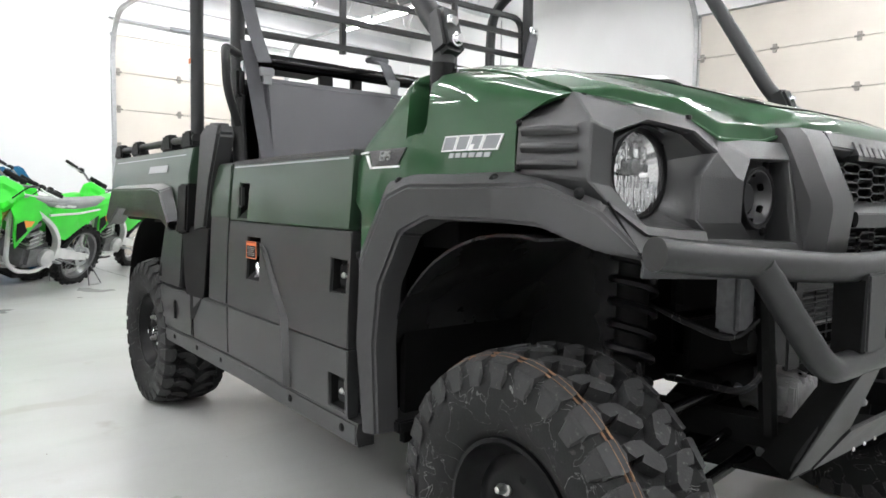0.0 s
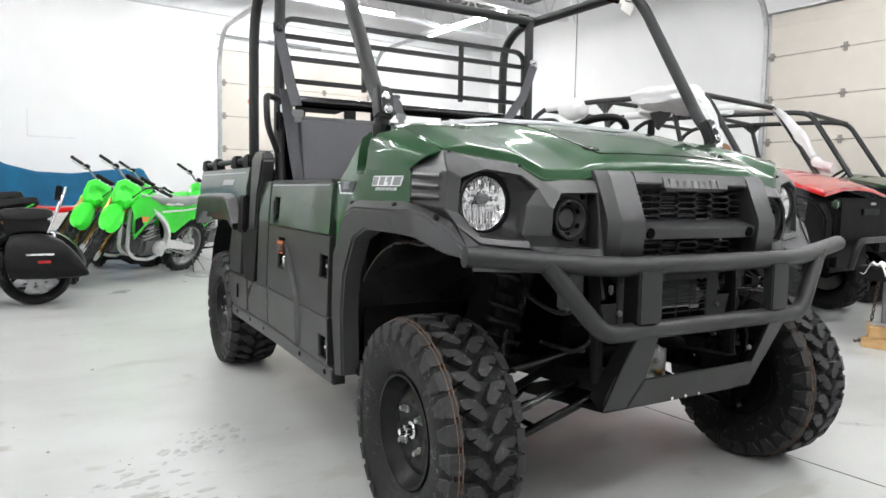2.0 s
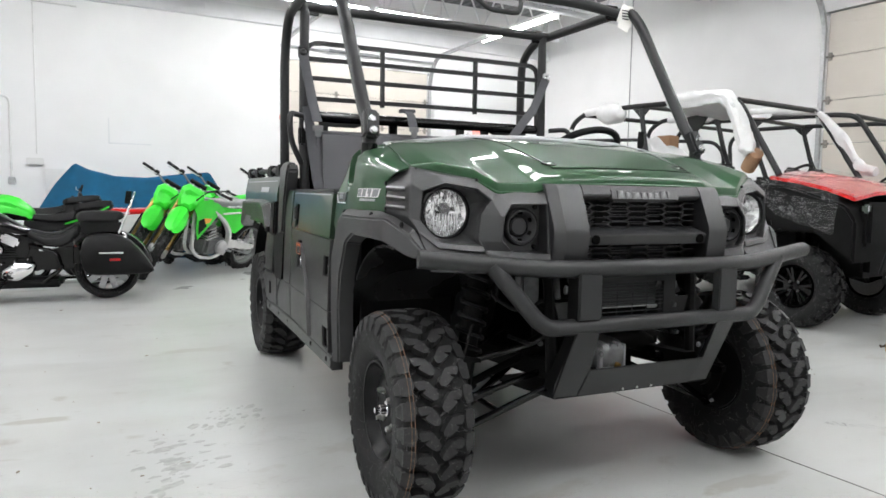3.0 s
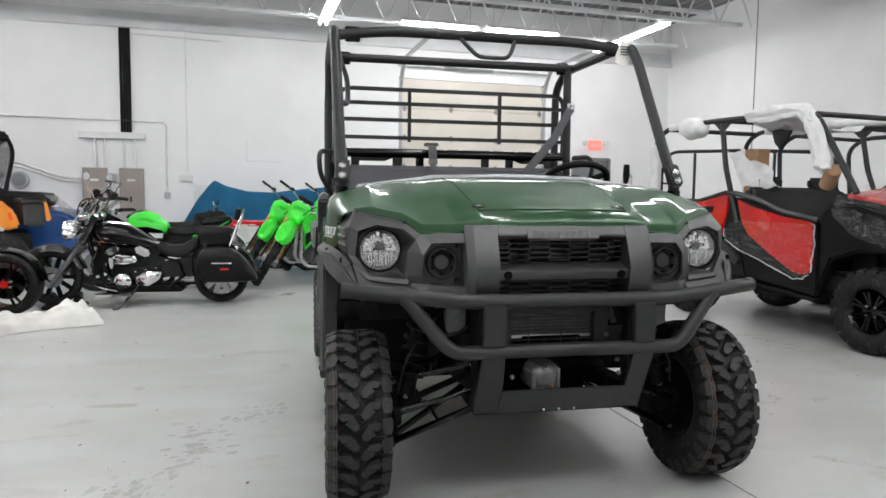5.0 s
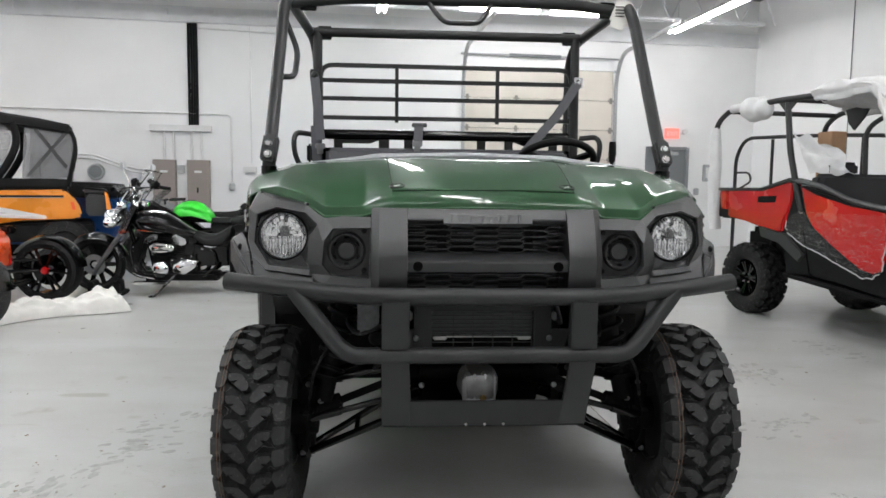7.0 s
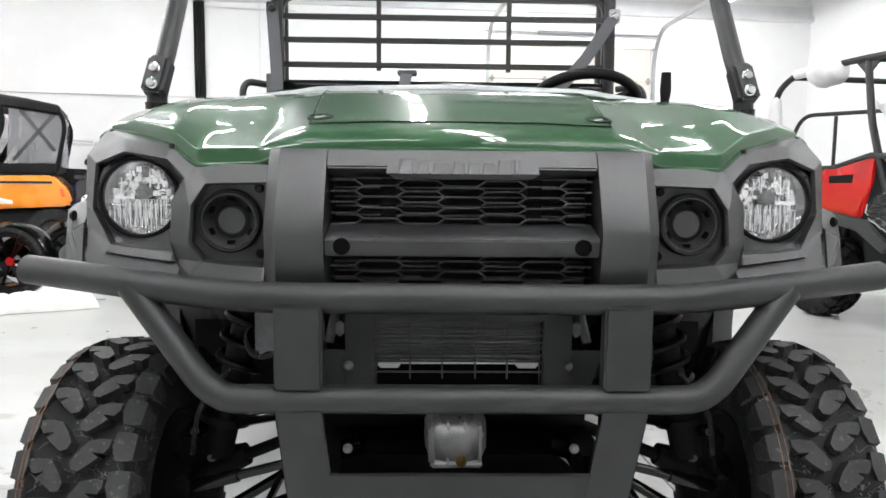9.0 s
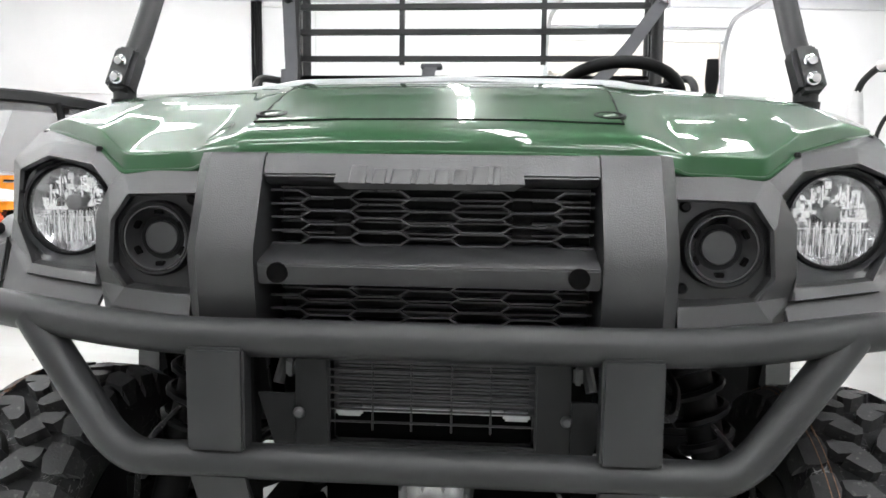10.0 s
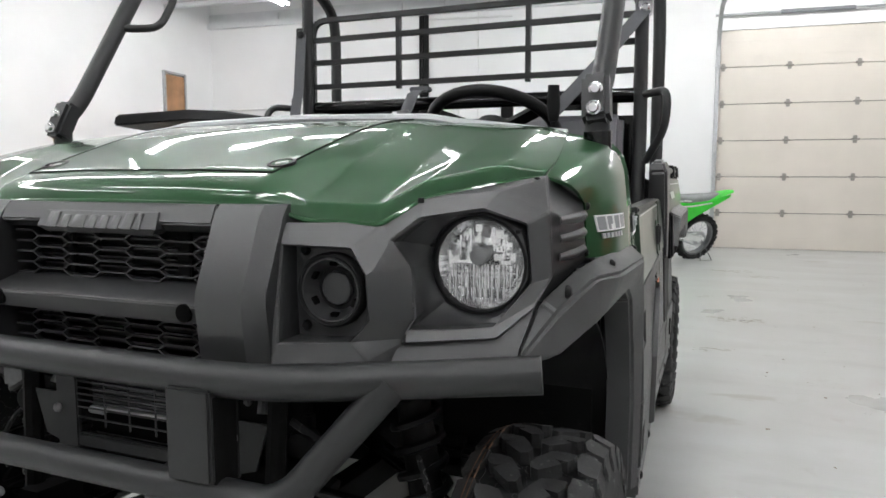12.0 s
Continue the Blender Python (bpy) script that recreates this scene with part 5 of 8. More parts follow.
# -- roof frame
for s in (1, -1):
    def P(name, bm, mat, parent, label="", smooth=38):
        return part(name, bm if s > 0 else flipped(bm), mat, parent, label, smooth)
    post = P("front_post", tube([(.778, .292, 1.06), (.776, .284, 1.235), (.774, .282, 1.285), (.776, .347, 1.35), (.7815, .6956, 1.90), (.782, .775, 1.985), (.780, .86, 2.003), (.774, 1.52, 2.008), (.772, 1.70, 2.0), (.765, 1.825, 1.91), (.77, 1.845, 1.75), (.772, 1.845, .90)], .0255, 14, bend=.10), M_POWDER, UTV, "black tubular roof frame side")
    P("post_sleeve", tube([(.779, .291, 1.085), (.776, .284, 1.225)], [.026, .030], 14), M_GLOSS_BLACK, post)
    P("post_clamp", bevelled(box((.7725, .285, 1.29), (.058, .055, .11), .01, turn=(-24, -6, 0)), 0), M_POWDER, post)
    for yb, zb in ((.291, 1.311), (.271, 1.271)):
        P("bolt", join(spun([(0, -.040), (.009, -.040), (.0115, -.034), (.0115, -.030), (.015, -.029), (.015, -.026)], 12, "y", (.773, yb, zb))), M_CHROME, post, "bright bolt head")
    P("middle_post", tube([(.735, 1.48, .95), (.735, 1.53, 1.25), (.728, 1.53, 2.0)], .0255, 14, bend=.1), M_POWDER, UTV, "black roof frame middle post")
    P("assist_handle", tube([(.755, 1.47, 1.435), (.83, 1.40, 1.440), (.842, 1.36, 1.40), (.835, 1.37, 1.30), (.765, 1.45, 1.19)], .0145, 10, bend=.05), M_POWDER, UTV, "black assist handle")
    P("warning_sticker", slab([(.7985, 1.835, 1.39), (.7985, 1.855, 1.39), (.7985, 1.855, 1.45), (.7985, 1.835, 1.45)], .002, way=(1, 0, 0)), M_WHITE, UTV, "small white sticker")
    P("warning_sticker", slab([(.7985, 1.835, 1.451), (.7985, 1.855, 1.451), (.7985, 1.855, 1.47), (.7985, 1.835, 1.47)], .002, way=(1, 0, 0)), M_ORANGE_TAG, UTV)
    if s < 0:
        part("grab_loop", tube([(-.772, .500, 1.60), (-.742, .545, 1.603), (-.725, .630, 1.622), (-.722, .705, 1.740), (-.775, .690, 1.88)], .0125, 10, bend=.045), M_POWDER, UTV, "black grab loop on the front post")
for y, z, lab in ((.815, 1.985, "front"), (1.53, 2.005, "rear")):
    beam = part("roof_crossbeam", tube([(-.765, y, z - (.012 if y < 1 else 0)), (-.52, y, z + (.02 if y < 1 else 0)), (.52, y, z + (.02 if y < 1 else 0)), (.765, y, z - (.012 if y < 1 else 0))], .0255, 14, bend=.2), M_POWDER, UTV, "black roof crossbeam")
    for s in (-1, 1):
        part("bracket", join(bevelled(box((.69 * s, y, z - .005), (.075, .012, .075), .004), 0), bolt((.68 * s, y - .006, z - .01), .010, .006, "y", -1)), M_GLOSS_BLACK, beam)
part("roof_handle", tube([(-.142, .80, 1.985), (-.11, .74, 1.925), (-.075, .70, 1.878), (.075, .70, 1.878), (.11, .74, 1.925), (.142, .80, 1.985)], .011, 10, bend=.04), M_POWDER, UTV, "black overhead grab handle")
tag = part("hang_tag", join(slab([(.728, .78, 2.02), (.790, .77, 2.01), (.770, .765, 1.90), (.690, .775, 1.93)], .003, way=(0, -1, .1)), slab([(.70, .765, 1.95), (.765, .76, 1.93), (.745, .755, 1.875), (.69, .765, 1.90)], .003, way=(0, -1, -.2)),
                            tube([(.74, .80, 1.95), (.75, .79, 2.03), (.70, .84, 2.035)], .003, 6)), M_WHITE_CLOTH, UTV, "crumpled white paper tag tied to the frame")
for q in range(4):
    part("tag_line", box((.735, .761, 1.985 - .014 * q), (.04, .003, .005)), M_PLASTIC_D, tag)

# -- rear screen of bars behind the seat
scr = part("rear_screen", tube([(-.715, 1.55, 1.46), (-.715, 1.55, 1.83), (.715, 1.56, 1.83), (.715, 1.55, 1.46)], 0, bend=.07, flat=(.022, .022), up=(0, 1, 0)), M_POWDER, UTV, "black barred rear screen")
for z in (1.745, 1.645, 1.538):
    part("screen_bar", tube([(-.705, 1.55, z), (.705, 1.55, z)], 0, flat=(.02, .022), up=(0, 0, 1)), M_POWDER, scr)
for x in (-.288, .288):
    part("screen_upright", tube([(x, 1.555, 1.515), (x, 1.555, 1.825)], 0, flat=(.02, .022), up=(0, 1, 0)), M_POWDER, scr)
beam = part("seat_back_beam", tube([(-.735, 1.56, 1.445), (.735, 1.56, 1.445)], .028, 12), M_GLOSS_BLACK, UTV, "black beam behind the seat")
for x, wd in ((-.62, .05), (-.36, .06), (-.22, .05), (.20, .05), (.36, .05), (.62, .05)):
    part("beam_strut", box((x, 1.565, 1.385), (wd, .02, .09), .003), M_GLOSS_BLACK, beam)
both("beam_gusset", slab([(.36, 1.56, 1.425), (.60, 1.56, 1.425), (.60, 1.56, 1.395), (.44, 1.56, 1.395)], .014), M_GLOSS_BLACK, beam)
part("seat_base_panel", box((0, 1.58, 1.12), (1.44, .02, .50), .004), M_GLOSS_BLACK, UTV)

# -- bench seat and belts
seat = part("seat_cushion", bevelled(loft([[(-.66, .98, .84), (.66, .98, .84), (.66, 1.46, .80), (-.66, 1.46, .80)], [(-.66, .98, .93), (.66, .98, .93), (.66, 1.46, .90), (-.66, 1.46, .90)]]), .03, 3), M_VINYL, UTV, "grey vinyl bench cushion")
part("seat_back", bevelled(loft([[(-.68, 1.36, .90), (.68, 1.36, .90), (.68, 1.47, .90), (-.68, 1.47, .90)], [(-.68, 1.44, 1.365), (.68, 1.44, 1.365), (.68, 1.52, 1.365), (-.68, 1.52, 1.365)]]), .022, 3), M_VINYL, UTV, "grey vinyl bench backrest")
part("seat_box", box((0, 1.22, .62), (1.4, .52, .40), .01), M_PLASTIC_D, UTV)
part("floor_pan", box((0, .95, .40), (1.6, 1.10, .03), .004), M_PLASTIC_D, UTV)
for pts, nm in (([(-.745, 1.50, 1.765), (-.712, 1.42, 1.50), (-.70, 1.37, 1.40)], "l"), ([(.745, 1.50, 1.752), (.60, 1.40, 1.55), (.33, 1.34, 1.25)], "r")):
    b = part("seat_belt", tube(pts, 0, flat=(.05, .004), up=(0, -1, .3)), M_WEB, UTV, "dark grey seat belt")
    part("anchor", join(bolt((pts[0][0], pts[0][1] - .01, pts[0][2]), .018, .012, "y", -1), box((pts[0][0], pts[0][1], pts[0][2]), (.05, .012, .06), .004)), M_CHROME if nm == "r" else M_POWDER, b)
part("seat_belt", tube([(-.735, 1.44, 1.48), (-.715, 1.36, 1.18), (-.68, 1.34, .95)], 0, flat=(.05, .004), up=(0, -1, .3)), M_WEB, UTV, "dark grey seat belt")
for x, z in ((-.70, 1.365), (-.175, 1.385)):
    part("belt_tongue", bevelled(join(box((x, 1.355, z), (.055, .01, .03), .004), box((x, 1.352, z - .028), (.035, .006, .03), .003)), 0), M_CAST, UTV, "chrome belt tongue")
part("seat_belt", join(tube([(-.16, 1.50, 1.50), (-.165, 1.43, 1.47), (-.172, 1.365, 1.385)], 0, flat=(.05, .005), up=(0, -1, .5)), box((-.16, 1.50, 1.498), (.085, .05, .02), .004)), M_WEB, UTV, "dark grey belt over the beam")
part("belt_retractor", box((-.765, 1.44, 1.33), (.03, .05, .10), .01), M_PLASTIC_D, UTV)
part("belt_guide", bevelled(box((-.742, 1.455, 1.385), (.012, .03, .055), .004), 0), M_WHITE, UTV, "pale belt guide")

# -- steering wheel, column and lever
sw = part("steering_wheel", moved(tube([(math.cos(a) * .175, math.sin(a) * .175, 0) for a in [2 * math.pi * k / 36 for k in range(36)]], .0165, 10, closed=True), pose(.426, .665, 1.262, -31, 0, 0)), M_PLASTIC_D, UTV, "black steering wheel", smooth=60)
hubm = pose(.426, .665, 1.262, -31, 0, 0)
part("wheel_hub", moved(spun([(0, .02), (.05, .015), (.06, -.02), (.03, -.06)], 20, "z"), hubm), M_PLASTIC_D, sw)
for a in (90, 210, 330):
    part("spoke", moved(tube([(.045 * math.cos(radians(a)), .045 * math.sin(radians(a)), -.01), (.17 * math.cos(radians(a)), .17 * math.sin(radians(a)), 0)], 0, flat=(.034, .014), up=(0, 0, 1)), hubm), M_PLASTIC_D, sw)
part("steering_column", tube([(.426, .64, 1.22), (.426, .44, 0.98)], .035, 12), M_PLASTIC_D, UTV)
part("gear_lever", join(tube([(.635, .50, 1.08), (.635, .49, 1.27)], .008, 8), tube([(.635, .49, 1.265), (.635, .488, 1.30), (.635, .487, 1.352)], [.012, .017, .014], 12)), M_PLASTIC_D, UTV, "black lever with a grip")

# -- front bumper guard
bump = part("bumper", tube([(-.806, -.275, .856), (-.395, -.372, .821), (.395, -.372, .821), (.798, -.277, .855)], .0275, 16, bend=.12), M_POWDER, UTV, "black tubular front bumper")
part("bumper_lower_tube", tube([(-.594, -.330, .836), (-.455, -.372, .668), (-.415, -.378, .643), (.415, -.378, .643), (.455, -.372, .668), (.594, -.330, .836)], .0255, 16, bend=.075), M_POWDER, bump)
for s in (-1, 1):
    part("bumper_plate", bevelled(slab([(.243 * s, -.405, .812), (.326 * s, -.403, .812), (.326 * s, -.403, .665), (.243 * s, -.405, .665)], .035, 0, way=(0, 1, 0)), .004), M_POWDER, bump)
    part("bumper_plate_lower", bevelled(slab([(.243 * s, -.400, .628), (.326 * s, -.398, .628), (.330 * s, -.295, .44), (.328 * s, -.278, .385), (.238 * s, -.278, .385), (.238 * s, -.355, .50)], .008, 0, way=(0, 1, .3)), .002), M_POWDER, bump)
    part("side_plate", bevelled(slab([(.326 * s, -.396, .80), (.326 * s, -.34, .80), (.326 * s, -.34, .62), (.329 * s, -.22, .42), (.329 * s, -.276, .385), (.329 * s, -.392, .628)], .006, 0, way=(-s, 0, 0)), .001), M_CAVITY, bump)
skid = part("skid_plate", bevelled(slab([(-.240, -.354, .492), (.240, -.354, .492), (.240, -.284, .388), (-.240, -.284, .388)], .008, 0, way=(0, 1, .4)), .002), M_POWDER, bump, "black skid plate")
part("skid_under", bevelled(slab([(-.325, -.282, .386), (.325, -.282, .386), (.25, .30, .30), (-.25, .30, .30)], .008, 0, way=(0, 0, 1)), .002), M_CAVITY, bump)
for x in (-.06, 0, .06):
    part("bolt", bolt((x, -.296, .398), .005, .002, "y", -1), M_ZINC, skid)
for x, z in ((-.205, .622), (.205, .622), (-.205, .545), (.205, .545)):
    part("bolt", bolt((x, -.36, z), .009, .006, "y", -1), M_CAST, bump)

# -- radiator, guard, front gear case
rad = part("radiator", box((0, -.165, .675), (.34, .03, .15), .004), M_RADIATOR, UTV, "dark radiator core")
for k in range(16):
    part("fin", box((0, -.184, .664 + .0058 * k), (.32, .006, .0022)), M_RADIATOR, rad)
part("radiator_tank", join(box((0, -.190, .661), (.24, .016, .007), .002), *[box((.140 * s, -.192, .656), (.045, .016, .014), .004) for s in (-1, 1)]), M_ALU, rad, "bright lower tank edge")
part("radiator_frame", join(*[box((.197 * s, -.212, .68), (.058, .012, .20), .003) for s in (-1, 1)], box((0, -.212, .600), (.336, .014, .026), .003), box((0, -.20, .765), (.44, .05, .03), .004)), M_POWDER, rad, "charcoal radiator frame")
# near-black box painted in where only shade lies under the core
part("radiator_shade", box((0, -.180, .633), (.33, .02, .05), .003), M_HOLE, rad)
for x in (-.097, -.033, .033, .097):
    part("guard_wire", tube([(x, -.214, .632), (x, -.214, .745)], .0018, 6), M_GRILLE, rad)
for z in (.647, .668, .682, .695, .708, .721, .734):
    part("guard_wire", tube([(-.168, -.216, z), (.168, -.216, z)], .0021, 6), M_GRILLE, rad)
for s in (-1, 1):
    brk = part("bracket", slab([(.227 * s, -.214, .690), (.290 * s, -.214, .690), (.262 * s, -.214, .600), (.227 * s, -.214, .590)], .006, way=(0, 1, 0)), M_POWDER, rad, "charcoal radiator bracket")
    part("bolt", bolt((.219 * s, -.221, .660), .010, .006, "y", -1), M_CAST, brk)
    part("hose_clip", join(box((.238 * s, -.20, .730), (.016, .012, .030), .004), tube([(.262 * s, -.19, .70), (.250 * s, -.16, .765)], .010, 8)), M_CAST, rad)
    part("frame_rail", tube([(.27 * s, -.26, .46), (.27 * s, .30, .42), (.30 * s, .50, .40)], 0, flat=(.05, .06)), M_CAVITY, UTV)
    part("frame_upright", tube([(.30 * s, -.22, .46), (.31 * s, -.20, .80), (.33 * s, .05, .90)], .019, 8, bend=.06), M_CAVITY, UTV)
gear = part("gear_case", bevelled(loft([[(x * k, y, .477 + z * k) for x, z in ((-.066, -.030), (-.045, -.052), (.045, -.052), (.066, -.030), (.066, .028), (.045, .052), (-.045, .052), (-.066, .028))] for y, k in ((-.03, 1.05), (-.12, 1.0), (-.150, .90), (-.165, .70), (-.170, .40))]), .006, 2), M_CASE, UTV, "aluminium front gear case")
for x in (-.050, -.018, .018, .050):
    part("rib", box((x, -.125, .477), (.006, .085, .104 - abs(x) * .5), .002), M_ALU, gear)
part("boss", box((-.052, -.155, .470), (.014, .02, .075), .004), M_ALU, gear)
part("flange", box((0, -.150, .430), (.11, .03, .014), .004), M_ALU, gear)
part("output_tube", tube([(-.20, -.03, .50), (.20, -.03, .50)], .038, 14), M_CAVITY, UTV)
for k in range(6):
    a = radians(60 * k + 20)
    part("bolt", bolt((.056 * math.cos(a), -.146, .477 + .045 * math.sin(a)), .007, .012, "y", -1), M_ZINC, gear)
part("drain_plug", bolt((.010, -.178, .444), .012, .012, "y", -1), M_GOLD, gear)
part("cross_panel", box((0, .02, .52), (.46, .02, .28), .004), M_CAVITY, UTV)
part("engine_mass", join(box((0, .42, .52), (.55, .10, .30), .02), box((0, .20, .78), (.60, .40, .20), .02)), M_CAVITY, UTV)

# -- front suspension: paired wishbones, coil-over, tie rod, drive shaft, hub carrier
for s in (-1, 1):
    def P(name, bm, mat, parent, label="", smooth=38):
        return part(name, bm if s > 0 else flipped(bm), mat, parent, label, smooth)
    low = P("lower_arm", join(tube([(.25, -.16, .395), (.60, -.02, .205)], .0135, 10), tube([(.25, .15, .385), (.60, .03, .205)], .0135, 10), tube([(.42, -.085, .300), (.42, .085, .300)], .010, 8), box((.60, 0, .212), (.06, .08, .045), .012)), M_GLOSS_BLACK, UTV, "black tubular lower arm")
    up = P("upper_arm", join(tube([(.30, -.13, .542), (.58, -.02, .456)], .0125, 10), tube([(.30, .13, .542), (.58, .03, .456)], .0125, 10), box((.585, 0, .455), (.05, .07, .045), .012)), M_GLOSS_BLACK, UTV, "black tubular upper arm")
    for arm, pts in ((low, ((.24, -.175, .395), (.61, -.042, .212))), (up, ((.30, -.150, .542), (.59, -.037, .456)))):
        for p in pts:
            P("bolt", bolt(p, .010, .010, "y", -1), M_CAST, arm)
    P("tie_rod", join(tube([(.20, -.135, .464), (.57, -.11, .360)], .0110, 10), tube([(.47, -.117, .388), (.57, -.11, .360)], .0150, 10), tube([(.20, -.135, .464), (.27, -.131, .444)], .020, 10)), M_GLOSS_BLACK, UTV, "black steering tie rod")
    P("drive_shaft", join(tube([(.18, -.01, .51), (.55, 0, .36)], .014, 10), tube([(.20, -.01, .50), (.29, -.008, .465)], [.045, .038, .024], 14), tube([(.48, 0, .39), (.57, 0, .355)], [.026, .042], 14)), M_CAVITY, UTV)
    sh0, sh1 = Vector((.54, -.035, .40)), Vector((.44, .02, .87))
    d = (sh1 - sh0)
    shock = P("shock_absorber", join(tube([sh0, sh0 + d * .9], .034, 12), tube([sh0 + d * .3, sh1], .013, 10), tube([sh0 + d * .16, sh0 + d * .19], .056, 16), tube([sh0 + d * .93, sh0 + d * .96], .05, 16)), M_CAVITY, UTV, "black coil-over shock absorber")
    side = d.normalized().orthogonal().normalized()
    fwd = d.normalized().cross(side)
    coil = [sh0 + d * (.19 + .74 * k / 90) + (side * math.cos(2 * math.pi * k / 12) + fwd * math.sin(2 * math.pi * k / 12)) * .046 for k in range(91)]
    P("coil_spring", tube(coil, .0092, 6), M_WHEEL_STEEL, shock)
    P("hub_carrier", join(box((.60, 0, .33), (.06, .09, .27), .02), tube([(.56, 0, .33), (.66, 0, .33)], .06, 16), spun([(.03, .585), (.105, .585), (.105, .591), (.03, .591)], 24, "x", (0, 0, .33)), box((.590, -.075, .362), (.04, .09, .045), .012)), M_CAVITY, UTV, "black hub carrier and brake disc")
    P("bolt", bolt((.545, -.055, .405), .013, .012, "y", -1), M_CAST, UTV)
    P("brake_hose", tube([(.58, -.08, .42), (.56, -.10, .54), (.45, .02, .66), (.36, .05, .74)], .006, 6, bend=.08), M_RUBBER, UTV)
part("coolant_tank", bevelled(box((-.375, -.175, .735), (.07, .05, .12), .008), 0), M_RADIATOR, UTV, "dull metal box behind the bumper")
for pts in ([(-.33, -.20, .70), (-.41, -.19, .66), (-.46, -.10, .70), (-.38, .05, .72)], [(.33, -.20, .70), (.40, -.17, .64), (.44, -.05, .68), (.36, .1, .74)], [(-.30, -.21, .60), (-.36, -.2, .55), (-.34, .0, .54)]):
    part("cable", tube(pts, .0075, 6, bend=.05), M_RUBBER, UTV)
both("horn", join(spun([(0, -.20), (.022, -.20), (.03, -.185), (.03, -.17), (.01, -.165)], 16, "y", (.345, 0, .655)), box((.345, -.165, .675), (.02, .02, .06), .004)), M_CAVITY, UTV)


# -- wheels
def tyre_profile(w, R, rim):
    h = w / 2
    return [(rim, -h * .62), (rim + .012, -h * .78), (rim + .05, -h * .97), (rim + .095, -h * 1.0), (R - .031, -h * .94), (R - .017, -h * .84), (R - .016, -h * .70), (R - .026, -h * .58), (R - .026, 0), (R - .026, h * .58), (R - .016, h * .70), (R - .017, h * .84), (R - .031, h * .94), (rim + .095, h * 1.0), (rim + .05, h * .97), (rim + .012, h * .78), (rim, h * .62)]


def tread(w, R, n, d=1):
    """Arrow-headed blocks in two staggered middle rows and shoulder lugs that run down the wall; d: which way they point."""
    bm = bmesh.new()
    h, base, st = w / 2, R - .029, 2 * math.pi / n

    def prism(outline, a, low, tops, shrink=.95):
        """A block with a many-sided top: outline rows of (across, share of a step round)."""
        cx = sum(p[0] for p in outline) / len(outline)
        ca = sum(p[1] for p in outline) / len(outline)

        def ring(rs, k):
            out = []
            for (x, q), r in zip(outline, rs):
                ang = a + (ca + (q - ca) * k) * st * d
                out.append(bm.verts.new((cx + (x - cx) * k, r * math.cos(ang), r * math.sin(ang))))
            return out
        lo, hi = ring(low, 1.0), ring(tops, shrink)
        m = len(lo)
        for i in range(m):
            bm.faces.new((lo[i], lo[(i + 1) % m], hi[(i + 1) % m], hi[i]))
        bm.faces.new(hi)
    rng = random.Random(9)
    for k in range(n):
        a = st * k
        for s, off in ((1, 0.0), (-1, .5)):
            # middle block: blunt outer end with a slit, drawn out to a point near the centre line
            arrow = [(.64, -.40), (.46, -.42), (.26, -.36), (.10, -.04), (.01, .22), (.05, .40), (.17, .45), (.33, .27), (.47, .08), (.35, -.06), (.55, -.03), (.63, -.20)]
            prism([(h * x * s, off + q) for x, q in arrow], a, [base] * len(arrow), [R - .001 * abs(x) / .3 for x, q in arrow])
            # shoulder lug in two steps, then its foot on the wall
            j = rng.uniform(-.02, .02)
            lug = [(.67, -.60), (.80, -.64), (.98, -.60), (.98, .14), (.82, .20), (.71, .17), (.64, -.20)]
            prism([(h * x * s, off + q + j) for x, q in lug], a, [base - max(0, x - .8) * .06 for x, q in lug], [R - .003 - max(0, x - .62) * .045 for x, q in lug], .94)
            foot = [(.96, -.56), (1.03, -.46), (1.03, .00), (.96, .10)]
            prism([(h * x * s, off + q + j) for x, q in foot], a, [R - .045, R - .066, R - .066, R - .045], [R - .021, R - .055, R - .055, R - .021], .96)
    bmesh.ops.recalc_face_normals(bm, faces=bm.faces)
    return bm


